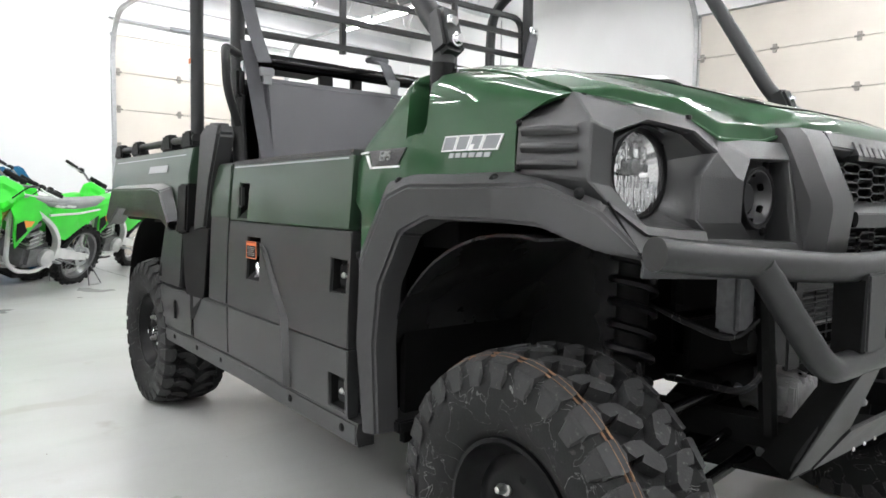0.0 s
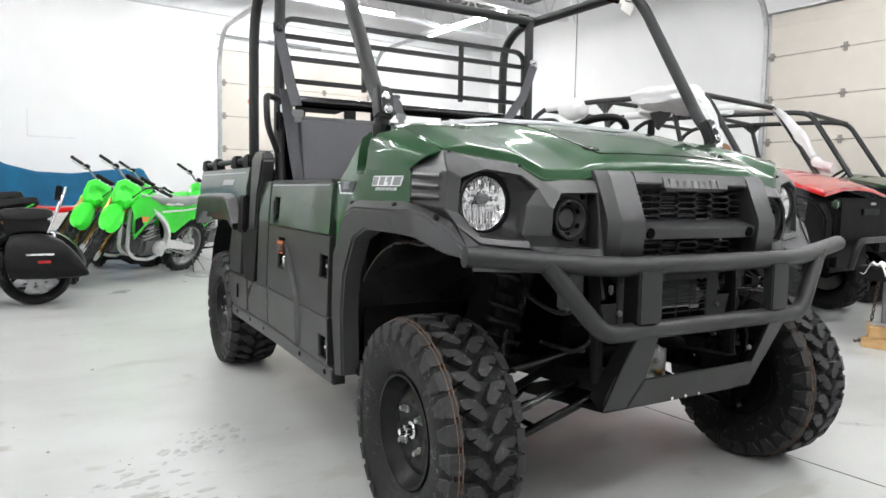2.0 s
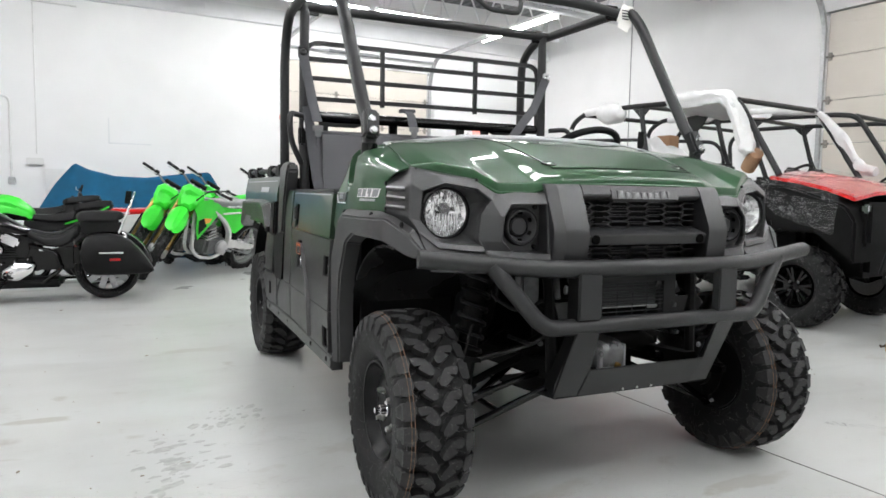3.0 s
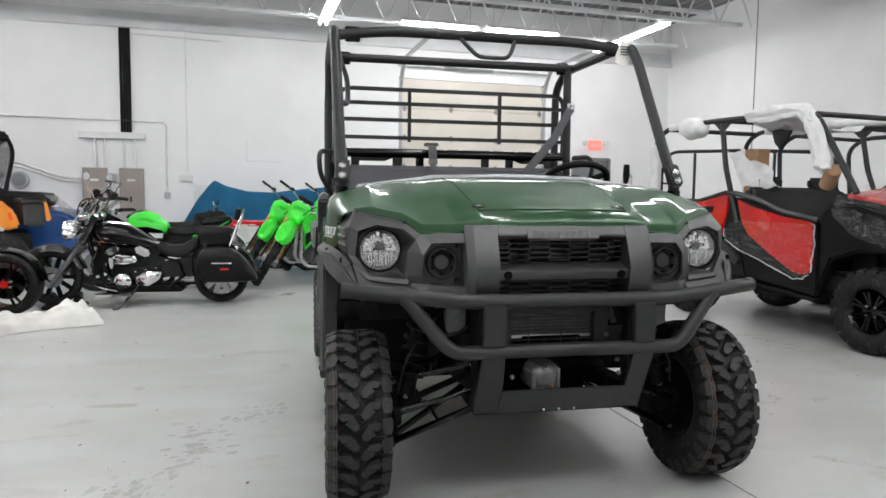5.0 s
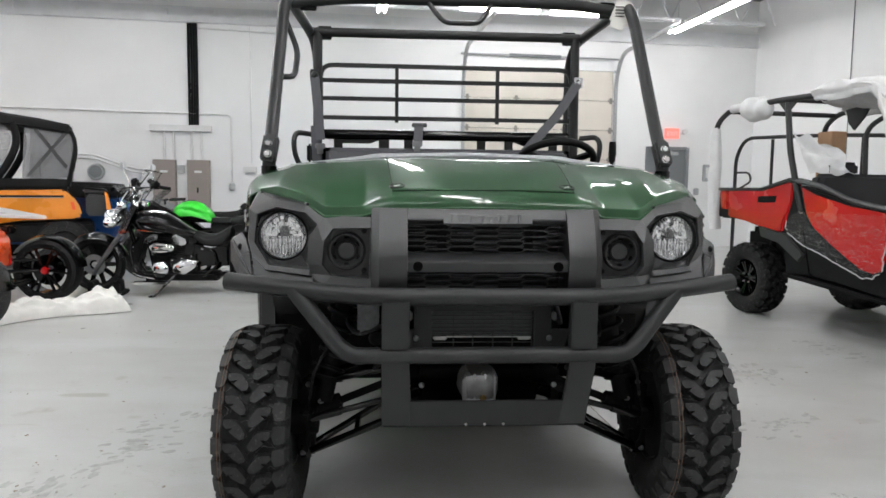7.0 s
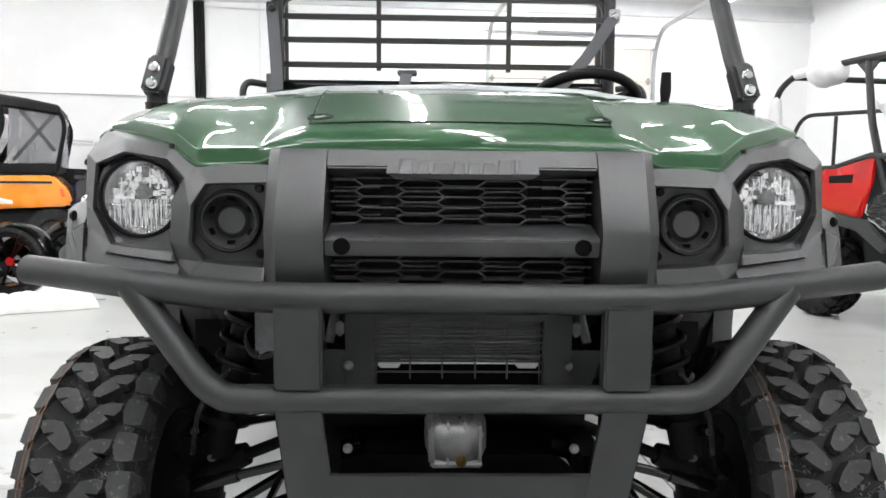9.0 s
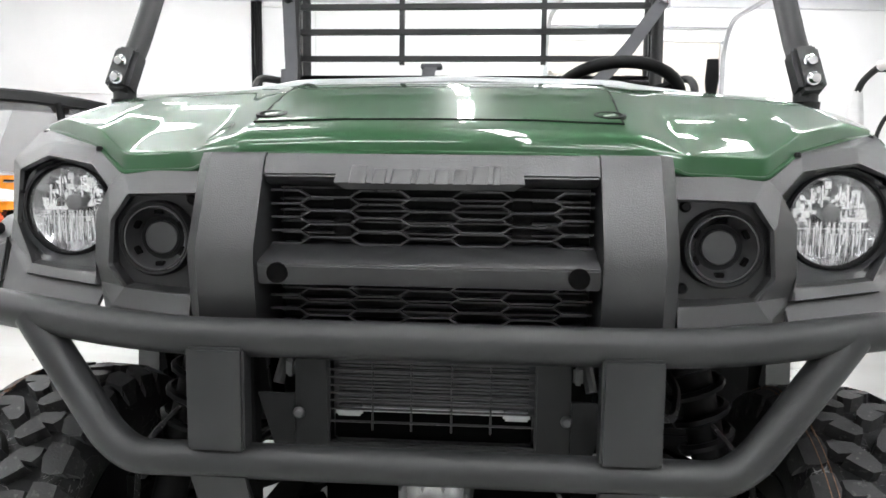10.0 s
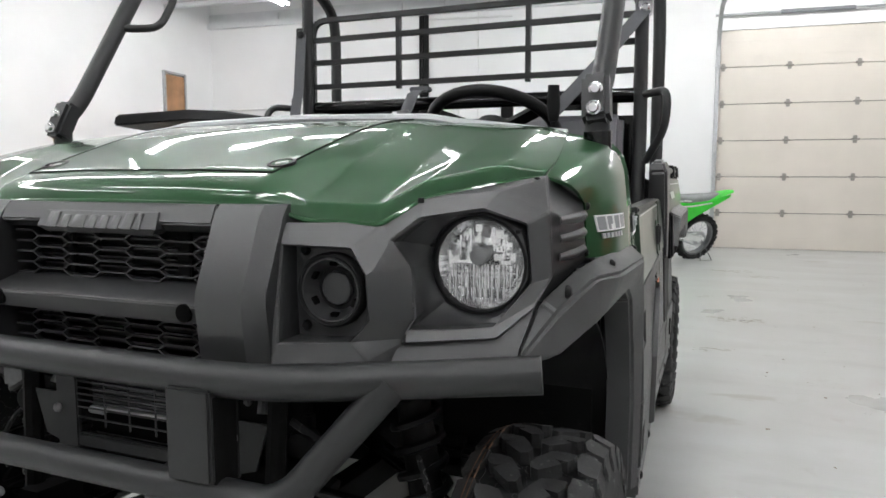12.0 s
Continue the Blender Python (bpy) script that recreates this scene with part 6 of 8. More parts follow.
def wheel(at, w, R=.332, stripes=True, n=28, yaw=0):
    s = 1 if at[0] > 0 else -1
    rim = .156
    wh = part("wheel", moved(spun([(.152, -w * .36), (.160, -w * .40), (.166, -w * .40), (.166, -w * .36), (.158, -w * .30), (.140, -w * .22), (.138, w * .16), (.150, w * .33), (.166, w * .37), (.166, w * .42), (.158, w * .42), (.152, w * .37), (.140, w * .30),
                                     (.128, w * .235), (.112, w * .265), (.098, w * .285), (.074, w * .28), (.060, w * .25), (.0, w * .25)], 40, "x"), pose(*at, 0, 0, yaw + (0 if s > 0 else 180))), M_WHEEL_STEEL, UTV, "black steel wheel with a knobbly mud tyre")
    m = pose(*at, 0, 0, yaw + (0 if s > 0 else 180))
    tyre = part("tyre", moved(spun(tyre_profile(w, R, rim), 56, "x", closed=True), m), M_RUBBER, wh, "black mud tyre", smooth=50)
    tagged(part("tread", moved(tread(w, R, n, s), m), M_TREAD, tyre, smooth=20), kind="stuff")
    if stripes:
        for q, r in ((-s * .350, R - .0062), (-s * .392, R - .0100)):
            part("tyre_line", moved(spun([(r - .004, w * q - .0007), (r, w * q - .0007), (r, w * q + .0007), (r - .004, w * q + .0007)], 72, "x", closed=True), m), M_RUBBER_LINE, tyre, "thin orange paint line")
    for k in range(4):
        a = radians(90 * k + 40)
        part("lug_nut", moved(join(spun([(0, w * .25 + .026), (.007, w * .25 + .025), (.0105, w * .25 + .016), (.0105, w * .25 + .004), (.015, w * .25)], 6, "x", (0, .070 * math.cos(a), .070 * math.sin(a))), spun([(.016, w * .25 - .002), (.016, w * .25 + .006), (0.0, w * .25 + .006)], 14, "x", (0, .070 * math.cos(a), .070 * math.sin(a)))), m), M_ZINC, wh, "bright wheel nut")
    part("axle_nut", moved(join(spun([(0, w * .25 + .050), (.010, w * .25 + .048), (.010, w * .25 + .032), (.017, w * .25 + .030), (.017, w * .25 + .012), (.026, w * .25 + .010), (.026, w * .25)], 12, "x")), m), M_CHROME, wh, "bright axle nut")
    for k in range(4):
        a = radians(90 * k + 85)
        part("rim_slot", moved(spun([(0, w * .2835), (.009, w * .2845), (.009, w * .27)], 10, "x", (0, .089 * math.cos(a), .089 * math.sin(a))), m), M_CAVITY, wh)
    return wh


for s in (-1, 1):
    wheel((.735 * s, 0, .326), .235, yaw=-1.5)
    wheel((.715 * s, 2.345, .326), .275, stripes=False)
both("rear_arm", join(tube([(.30, 2.2, .40), (.58, 2.34, .33)], .022, 8), tube([(.30, 2.5, .40), (.58, 2.36, .33)], .022, 8)), M_CAVITY, UTV)
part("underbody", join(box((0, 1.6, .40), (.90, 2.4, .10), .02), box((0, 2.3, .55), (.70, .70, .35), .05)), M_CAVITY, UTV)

# ---- the other vehicles ----
def spoked_wheel(parent, x, R, w, rim_mat, spokes=18, knobs=True, label="", cast=0, disc=True, arm=.028, arm_mat=None):
    """A motorcycle wheel that stands in the plane y = 0 at x, axle across."""
    wh = part("wheel", spun([(R * .70, -w * .30), (R * .76, -w * .36), (R * .78, -w * .30), (R * .735, -w * .1), (R * .735, w * .1), (R * .78, w * .30), (R * .76, w * .36), (R * .70, w * .30)], 40, "y", (x, 0, R), closed=True), rim_mat, parent, label)
    tyre = part("tyre", spun([(R * .755, -w * .34), (R * .84, -w * .5), (R * .93, -w * .46), (R * .985, -w * .22), (R, 0), (R * .985, w * .22), (R * .93, w * .46), (R * .84, w * .5), (R * .755, w * .34)], 44, "y", (x, 0, R), closed=True), M_RUBBER, wh)
    if knobs:
        bl = []
        for k in range(40):
            a = 2 * math.pi * k / 40
            for q in ((-.28, .28) if k % 2 else (-.42, 0, .42)):
                r = R * (1.0 - .35 * q * q)
                bl.append(box((x + r * math.cos(a), q * w, R + r * math.sin(a)), (.022, w * .24, .026), 0, turn=(0, -math.degrees(a), 0)))
        tagged(part("tread", join(*bl), M_RUBBER, tyre), kind="stuff")
    hub = part("hub", spun([(.016, -w * .55), (.034, -w * .5), (.026, -w * .2), (.026, w * .2), (.034, w * .5), (.016, w * .55)], 16, "y", (x, 0, R)), M_ALU, wh)
    if cast:
        for k in range(cast):
            a = 2 * math.pi * k / cast
            part("spoke", tube([(x + .03 * math.cos(a), 0, R + .03 * math.sin(a)), (x + R * .74 * math.cos(a), 0, R + R * .74 * math.sin(a))], 0, flat=(w * .35, arm), up=(0, 1, 0)), arm_mat or rim_mat, wh)
    else:
        sp = []
        for k in range(spokes):
            a = 2 * math.pi * k / spokes
            b = a + .35 * (1 if k % 2 else -1)
            q = w * .4 * (1 if k % 4 < 2 else -1)
            sp.append(tube([(x + .03 * math.cos(b), q, R + .03 * math.sin(b)), (x + R * .735 * math.cos(a), 0, R + R * .735 * math.sin(a))], .0022, 4))
        part("spokes", join(*sp), M_CHROME, wh)
    if disc:
        part("brake_disc", spun([(.05, w * .60), (.11, w * .60), (.11, w * .64), (.05, w * .64)], 28, "y", (x, 0, R), closed=True), M_GALV, wh)
    return wh


def side_panel(points, y, thick, bevel=.006):
    """A moulded panel cut to a side outline, standing at y."""
    return bevelled(slab([(x, y, z) for x, z in points], thick, 0, way=(0, 1 if y >= 0 else -1, 0)), bevel, 2)


def dirt_bike(at, paint, label, group="", mark=M_GOLD, plate=None, seat=None, cover=None, steer=0, lean=0):
    """Off-road motorcycle: rear axle at x = 0, front axle at x = 1.48, facing +x."""
    b = thing("dirt_bike", label, "motorcycle", at @ pose(0, 0, 0, -lean, 0, 0), group)
    spoked_wheel(b, 0, .335, .13, M_CAST, spokes=28, label="knobbly rear wheel", disc=False)
    front = spoked_wheel(b, 1.48, .350, .10, M_CAST, spokes=28, label="knobbly front wheel", disc=False)
    for s in (-1, 1):
        part("fork_leg", join(tube([(1.48, .085 * s, .35), (1.30, .085 * s, .72)], .022, 10), tube([(1.31, .085 * s, .70), (1.12, .085 * s, 1.08)], .027, 10)), mark, b, "gold fork leg")
        part("axle_clamp", bevelled(box((1.475, .085 * s, .36), (.07, .045, .11), .012, turn=(0, 26, 0)), 0), M_ALU, b)
        part("fork_guard", bevelled(loft([[(x + .03, y * s, z), (x - .03, y * s, z - .015), (x - .02, (y + .022) * s, z - .01), (x + .022, (y + .022) * s, z)] for x, y, z in ((1.495, .105, .37), (1.46, .108, .46), (1.39, .108, .60), (1.315, .108, .74))]), .004), M_PLASTIC_D, b, "black fork guard")
        sh = part("tank_shroud", shell([(1.22, .155 * s, .90), (1.14, .14 * s, 1.0), (.98, .135 * s, 1.0), (.80, .13 * s, .945), (.66, .115 * s, .86), (.80, .15 * s, .82), (1.00, .185 * s, .84), (1.19, .185 * s, .82), (1.14, .17 * s, .66), (1.06, .15 * s, .52), (.98, .155 * s, .62), (.90, .155 * s, .72)],
                                       [(0, 1, 2, 6, 7), (2, 3, 5, 6), (3, 4, 5), (7, 6, 11, 10, 8), (6, 5, 11), (8, 10, 9)], .010, .003, away=(.9, 0, .8)), paint, b, "glossy radiator shroud", smooth=20)
        part("shroud_mark", side_panel([(1.10, .60), (1.145, .77), (1.07, .80), (1.0, .70)], .178 * s, .005, .001), M_PLASTIC_D, sh)
        part("shroud_mark", side_panel([(1.07, .80), (.94, .79), (.97, .74), (1.03, .73)], .180 * s, .005, .001), M_ORANGE, sh, "thin gold graphic")
        sc = part("side_cover", shell([(.80, .085 * s, .90), (.64, .115 * s, .72), (.53, .125 * s, .58), (.40, .13 * s, .56), (.22, .125 * s, .68), (.0, .115 * s, .79), (-.34, .085 * s, .945), (-.36, .06 * s, .975), (.0, .095 * s, .905), (.30, .095 * s, .875), (.55, .095 * s, .875), (.30, .135 * s, .77)],
                                      [(0, 1, 10), (1, 2, 3, 11, 10), (3, 4, 11), (4, 5, 8, 9, 11), (5, 6, 7, 8), (9, 10, 11)], .012, .004, away=(.3, 0, .75)), cover or paint, b, "moulded tail and number panel", smooth=24)
        part("panel_stripe", side_panel([(.70, .835), (.30, .845), (.0, .885), (.0, .872), (.30, .83), (.70, .815)], .118 * s, .02, .002), M_WHITE_PAINT, sc, "white stripe")
        part("frame_spar", tube([(1.12, .05 * s, .95), (.90, .115 * s, .88), (.66, .135 * s, .74), (.52, .135 * s, .58), (.50, .125 * s, .42), (.56, .11 * s, .29)], 0, bend=.14, flat=(.034, .070), up=(0, 1, 0)), M_FRAME, b, "silver frame spar")
        part("cradle_tube", tube([(.56, .11 * s, .30), (.68, .09 * s, .235), (.90, .075 * s, .26), (1.02, .06 * s, .36), (1.10, .045 * s, .86)], .021, 8, bend=.09), M_FRAME, b, "silver cradle tube")
        part("swing_arm", loft([[(x, (.085 + .0 * x) * s, z - h), (x, .12 * s, z - h), (x, .12 * s, z + h), (x, .085 * s, z + h)] for x, z, h in ((.53, .43, .05), (.38, .41, .05), (.12, .36, .038), (-.04, .338, .032))]), M_FRAME, b, "silver box swing arm", smooth=20)
        part("foot_peg", tube([(.52, .10 * s, .35), (.52, .22 * s, .36)], 0, flat=(.05, .02)), M_GALV, b)
        part("case_cover", spun([(0, .165 * s), (.065, .16 * s), (.085, .145 * s), (.09, .08 * s)], 20, "y", (.60 if s > 0 else .66, 0, .39)), M_ALU, b, "round silver engine cover")
        part("hose", tube([(1.02, .10 * s, .66), (.92, .12 * s, .56), (.80, .09 * s, .60)], .014, 6, bend=.05), M_PLASTIC_D, b)
    front_out = [(-.085, 1.135), (.085, 1.135), (.138, 1.075), (.128, .975), (.075, .875), (-.075, .875), (-.128, .975), (-.138, 1.075)]
    part("front_number_plate", bevelled(loft([[(1.285 - .30 * (z - .875) + dx, y * k, 1.0 + (z - 1.0) * k) for y, z in front_out] for dx, k in ((-.05, 1.0), (-.012, 1.0), (.018, .70), (.020, .35))]), .003), plate or paint, b, "faceted front number plate", smooth=16)
    part("front_mudguard", bevelled(loft([[(x, w, z - d), (x, w * .72, z), (x, w * .30, z + .030), (x, -w * .30, z + .030), (x, -w * .72, z), (x, -w, z - d), (x, -w * .68, z - .014), (x, 0, z + .004), (x, w * .68, z - .014)] for x, z, w, d in ((1.10, .81, .05, .02), (1.24, .87, .08, .04), (1.36, .875, .105, .06), (1.46, .85, .112, .055), (1.55, .81, .108, .04), (1.615, .765, .09, .028), (1.65, .735, .06, .015), (1.66, .725, .03, .008))]), .003), paint, b, "drooping front mudguard", smooth=22)
    part("rear_mudguard", bevelled(loft([[(x, w, z), (x, w * .6, z + .03), (x, -w * .6, z + .03), (x, -w, z), (x, -w * .5, z - .01), (x, w * .5, z - .01)] for x, z, w in ((.25, .84, .08), (.0, .90, .095), (-.25, .965, .085), (-.36, .985, .06), (-.44, .99, .025))]), .003), cover or paint, b, "rear mudguard", smooth=24)
    part("seat", bevelled(loft([[(x, -w, z), (x, w, z), (x, w * .92, z + h * .7), (x, w * .6, z + h), (x, -w * .6, z + h), (x, -w * .92, z + h * .7)] for x, z, w, h in ((1.00, .965, .05, .035), (.72, .90, .075, .065), (.36, .865, .10, .085), (.06, .885, .095, .075), (-.16, .925, .06, .055), (-.22, .945, .04, .03))]), .008), seat or M_GREY_SEAT, b, "flat moulded seat", smooth=30)
    part("seat_mark", join(*[side_panel([(.62 - q, .895), (.50 - q, .885), (.47 - q, .905), (.59 - q, .915)], .09 * s, .012, .001) for s in (-1, 1) for q in (0, .15)]), M_WHITE_PAINT, b)
    part("fuel_tank", bevelled(loft([[(x, -w, z), (x, w, z), (x, w * .6, z + h), (x, -w * .6, z + h)] for x, z, w, h in ((1.06, .88, .08, .12), (.85, .84, .12, .14), (.65, .82, .08, .11))]), .02), paint, b)
    part("engine", join(box((.68, 0, .40), (.34, .22, .24), .04), box((.76, 0, .58), (.17, .17, .20), .03, turn=(0, 15, 0)), box((.79, 0, .70), (.20, .16, .08), .02, turn=(0, 15, 0))), M_CAST, b, "grey cast engine block")
    for k in range(4):
        part("engine_rib", box((.735 + .012 * k, 0, .50 + .04 * k), (.19, .19, .008), .002, turn=(0, 15, 0)), M_ALU, b)
    part("engine_guard", box((.78, 0, .22), (.34, .22, .03), .01), M_PLASTIC_D, b)
    for s in (-1, 1):
        part("radiator", box((1.06, .10 * s, .74), (.035, .10, .26), .006, turn=(0, 12, 0)), M_GREY_DOOR, b)
    part("exhaust", tube([(.80, -.05, .62), (.98, -.10, .50), (.80, -.13, .30), (.50, -.14, .55), (.15, -.14, .70), (-.12, -.14, .78)], [.024] * 20 + [.05] * 12, 10, bend=.12), M_CAST, b, "steel exhaust")
    part("shock", tube([(.42, 0, .46), (.55, 0, .80)], .035, 10), M_PLASTIC_D, b)
    part("handlebar", tube([(.99, -.40, 1.165), (1.05, -.20, 1.165), (1.10, -.09, 1.11), (1.10, .09, 1.11), (1.05, .20, 1.165), (.99, .40, 1.165)], .0125, 8, bend=.07), M_CAST, b, "dull metal handlebar")
    part("bar_pad", tube([(1.06, -.10, 1.14), (1.06, .10, 1.14)], .028, 10), M_PLASTIC_D, b)
    for s in (-1, 1):
        part("grip", tube([(1.025, .27 * s, 1.165), (.99, .41 * s, 1.165)], .018, 8), M_RUBBER, b)
        part("control_perch", bevelled(box((1.045, .225 * s, 1.165), (.05, .06, .055), .010), 0), M_PLASTIC_D, b)
        part("lever", tube([(1.06, .21 * s, 1.16), (1.10, .26 * s, 1.16), (1.085, .38 * s, 1.16)], .007, 6), M_ALU, b)
        part("bar_clamp", bevelled(box((1.105, .045 * s, 1.095), (.05, .035, .06), .008), 0), M_ALU, b)
    part("triple_clamp", box((1.13, 0, 1.06), (.07, .22, .03), .01), M_ALU, b)
    part("cable", tube([(1.08, .2, 1.19), (1.24, .12, 1.17), (1.28, .07, 1.05), (1.1, .05, .85)], .006, 5, bend=.08), M_PLASTIC_D, b)
    part("drive_sprocket", spun([(.06, .075), (.105, .075), (.105, .081), (.06, .081)], 28, "y", (0, 0, .335), closed=True), M_GALV, b)
    part("brake_disc", spun([(.07, -.062), (.12, -.062), (.12, -.067), (.07, -.067)], 28, "y", (1.48, 0, .35), closed=True), M_GALV, b)
    part("chain", tube([(.45, .075, .44), (.0, .085, .44), (-.10, .085, .335), (.0, .085, .23), (.45, .075, .36)], .008, 6, bend=.06), M_GALV, b)
    part("triangle_stand", tube([(.0, .13, .335), (-.10, .30, .30 * math.tan(radians(lean)) + .008), (.12, .32, .32 * math.tan(radians(lean)) + .008), (.0, .13, .335)], .006, 6), M_CAST, b, "thin steel triangle stand")
    # the steering turned about its head
    at, way = Vector((1.12, 0, 1.08)), Vector((-.18, 0, .36)).normalized()
    m = Matrix.Translation(at) @ Matrix.Rotation(radians(steer), 4, way) @ Matrix.Translation(-at)

    def turn(ob):
        ob.data.transform(m)
        for c in ob.children:
            turn(c)
    for ob in list(b.children):
        if ob is front or ob.name.split(".")[0] in ("fork_leg", "fork_guard", "axle_clamp", "front_number_plate", "front_mudguard", "handlebar", "bar_pad", "bar_clamp", "grip", "control_perch", "lever", "triple_clamp", "brake_disc", "cable"):
            turn(ob)
    return b


def heading(fx, fy, rx, ry):
    """The pose of a bike whose rear wheel stands at r and whose front wheel points at f."""
    return pose(rx, ry, 0, 0, 0, math.degrees(math.atan2(fy - ry, fx - rx)))


dirt_bike(heading(-1.44, 6.24, -.32, 7.26), M_LIME, "bright lime green off-road motorcycle leaning on a triangle stand", "lime off-road bikes", steer=43, lean=18)
dirt_bike(heading(-1.67, 6.80, -.60, 7.84), M_LIME, "bright lime green off-road motorcycle leaning beside its twin", "lime off-road bikes", steer=43, lean=18)
dirt_bike(heading(-1.02, 7.98, -.06, 8.98), M_LIME, "lime green off-road motorcycle half hidden behind two others", "lime off-road bikes", steer=43, lean=18)
dirt_bike(heading(-.26, 8.12, .70, 9.04), M_LIME, "lime green off-road motorcycle by the overhead door", "lime off-road bikes", steer=43, lean=18)
dirt_bike(heading(-2.52, 8.52, -1.32, 8.35) @ Matrix.Scale(.82, 4), M_RED, "small red off-road motorcycle with gold forks", plate=M_PLASTIC_D, seat=M_RED, cover=M_WHITE_PAINT, steer=20, lean=14)


def cruiser(at):
    """Black touring motorcycle: rear axle at x = 0, front axle at x = 1.71, facing +x."""
    b = thing("cruiser_motorcycle", "black cruiser motorcycle with chrome engine, saddlebags and a clear screen", "motorcycle", at)
    spoked_wheel(b, .03, .285, .16, M_WHEEL_STEEL, knobs=False, cast=10, label="cast rear wheel", arm=.011, arm_mat=M_GALV, disc=False)
    spoked_wheel(b, 1.70, .295, .12, M_CAVITY, knobs=False, cast=10, label="cast front wheel", arm=.022)
    for x, R, a0, a1, w in ((1.70, .325, 15, 165, .085), (.0, .345, 35, 172, .12)):
        part("mudguard", bevelled(loft([[(x + r * math.cos(radians(a)), q * w, (.295 if x else .285) + r * math.sin(radians(a))) for q, r in ((-1, R - .05), (-.7, R), (0, R + .02), (.7, R), (1, R - .05), (.7, R - .02), (0, R), (-.7, R - .02))] for a in spread(a0, a1, 14)]), 0), M_GLOSS_BLACK, b, "gloss black mudguard", smooth=60)
    for s in (-1, 1):
        part("fork_leg", join(tube([(1.70, .10 * s, .20), (1.66, .10 * s, .27), (1.40, .10 * s, .64)], .024, 12), tube([(1.42, .10 * s, .60), (1.26, .10 * s, .90)], .027, 12)), M_CAST, b, "dark metal fork leg")
        part("wind_deflector", bevelled(slab([(1.24, .20 * s, .90), (1.31, .20 * s, .88), (1.45, .20 * s, .62), (1.38, .20 * s, .60), (1.30, .20 * s, .70)], .005, 0, way=(0, s, 0)), .002), M_DEFLECTOR, b, "smoked wind deflector")
        part("passing_lamp", spun([(0, .07), (.045, .06), (.058, .03), (.05, -.02), (.02, -.06)], 20, "x", (1.47, .19 * s, .745)), M_CHROME, b, "chrome passing lamp")
        part("lower_clamp", bevelled(box((1.385, .10 * s, .655), (.07, .08, .05), .012, turn=(0, 30, 0)), 0), M_CHROME, b)
        part("saddlebag", bevelled(loft([[(x, y * s, z0 + (z1 - z0) * q) for y, q in ((.18, 0), (.30, .0), (.335, .06), (.35, .25), (.352, .5), (.345, .75), (.325, .92), (.28, 1), (.18, 1))] for x, z0, z1 in ((.235, .38, .49), (.225, .315, .55), (.20, .275, .59), (.165, .258, .61), (.10, .25, .622), (.0, .248, .622), (-.09, .248, .605), (-.17, .25, .56), (-.24, .253, .49), (-.30, .258, .41), (-.345, .265, .335), (-.362, .278, .30))]), .004), M_BLACK_SEAT, b, "hard black saddlebag", smooth=60)
        part("bag_reflector", box((-.04, .352 * s, .395), (.09, .004, .022), .002), M_RED, b)
        part("bag_trim", box((-.01, .350 * s, .455), (.20, .005, .016), .002), M_CHROME, b)
        if s < 0:
            part("exhaust", tube([(.98, -.14, .52), (1.12, -.20, .35), (.95, -.21, .17), (.3, -.22, .16), (-.20, -.22, .18)], .042, 12, bend=.12), M_CHROME, b, "chrome exhaust pipe")
        part("running_board", box((1.06, .24 * s, .13), (.36, .14, .022), .008), M_GLOSS_BLACK, b)
        part("board_edge", box((1.06, .315 * s, .13), (.36, .012, .026), .004), M_CHROME, b)
        part("engine_cover", spun([(0, .20 * s), (.06, .195 * s), (.082, .175 * s), (.085, .12 * s)], 24, "y", (.99, 0, .255)), M_CHROME, b, "round chrome engine cover")
        part("crank_cover", bevelled(loft([[(x, y * s, z) for x, z in ((.86, .22), (.87, .30), (.76, .37), (.60, .36), (.62, .28), (.74, .20))] for y in (.12, .165)] + [[(.745 + (x - .745) * k, y * s, .285 + (z - .285) * k) for x, z in ((.86, .22), (.87, .30), (.76, .37), (.60, .36), (.62, .28), (.74, .20))] for y, k in ((.185, .85), (.20, .45))]), .008), M_CHROME, b, "chrome side cover")
        part("clutch_boss", spun([(0, .20 * s), (.035, .195 * s), (.045, .18 * s), (.045, .15 * s)], 20, "y", (.79, 0, .265)), M_GLOSS_BLACK, b)
        part("air_cleaner", moved(spun([(0, .21), (.045, .205), (.062, .18), (.066, .10)], 28, "y"), Matrix.Translation((.97, 0, .485)) @ Matrix.Diagonal((1.95, s, 1, 1))), M_CHROME, b, "oval chrome air cleaner")
        for q in (-.022, .022):
            part("cleaner_slot", box((.97, .205 * s, .485 + q), (.17, .012, .010), .003), M_GLOSS_BLACK, b)
        part("engine_guard", tube([(1.22, .06 * s, .60), (1.26, .26 * s, .50), (1.22, .28 * s, .25), (1.12, .10 * s, .16)], .014, 8, bend=.08), M_GLOSS_BLACK, b)
        part("mirror", join(tube([(1.20, .33 * s, 1.12), (1.24, .40 * s, 1.30)], .007, 6), bevelled(box((1.24, .41 * s, 1.335), (.03, .12, .075), .014), 0)), M_CHROME, b)
        part("grip", tube([(1.16, .33 * s, 1.12), (1.06, .42 * s, 1.10)], .019, 10), M_RUBBER, b)
        part("indicator", spun([(0, .05), (.03, .045), (.04, 0), (.02, -.04)], 14, "x", (1.30, .30 * s, .93)), M_CHROME, b)
        part("tank_trim", tube([(1.20, .186 * s, .675), (1.08, .20 * s, .66), (.94, .20 * s, .645)], 0, flat=(.02, .006), up=(0, 0, 1)), M_CHROME, b)
        part("cylinder_head", bevelled(box((1.09, .10 * s, .575), (.15, .12, .07), .02, turn=(0, 24, 0)), 0), M_CHROME, b)
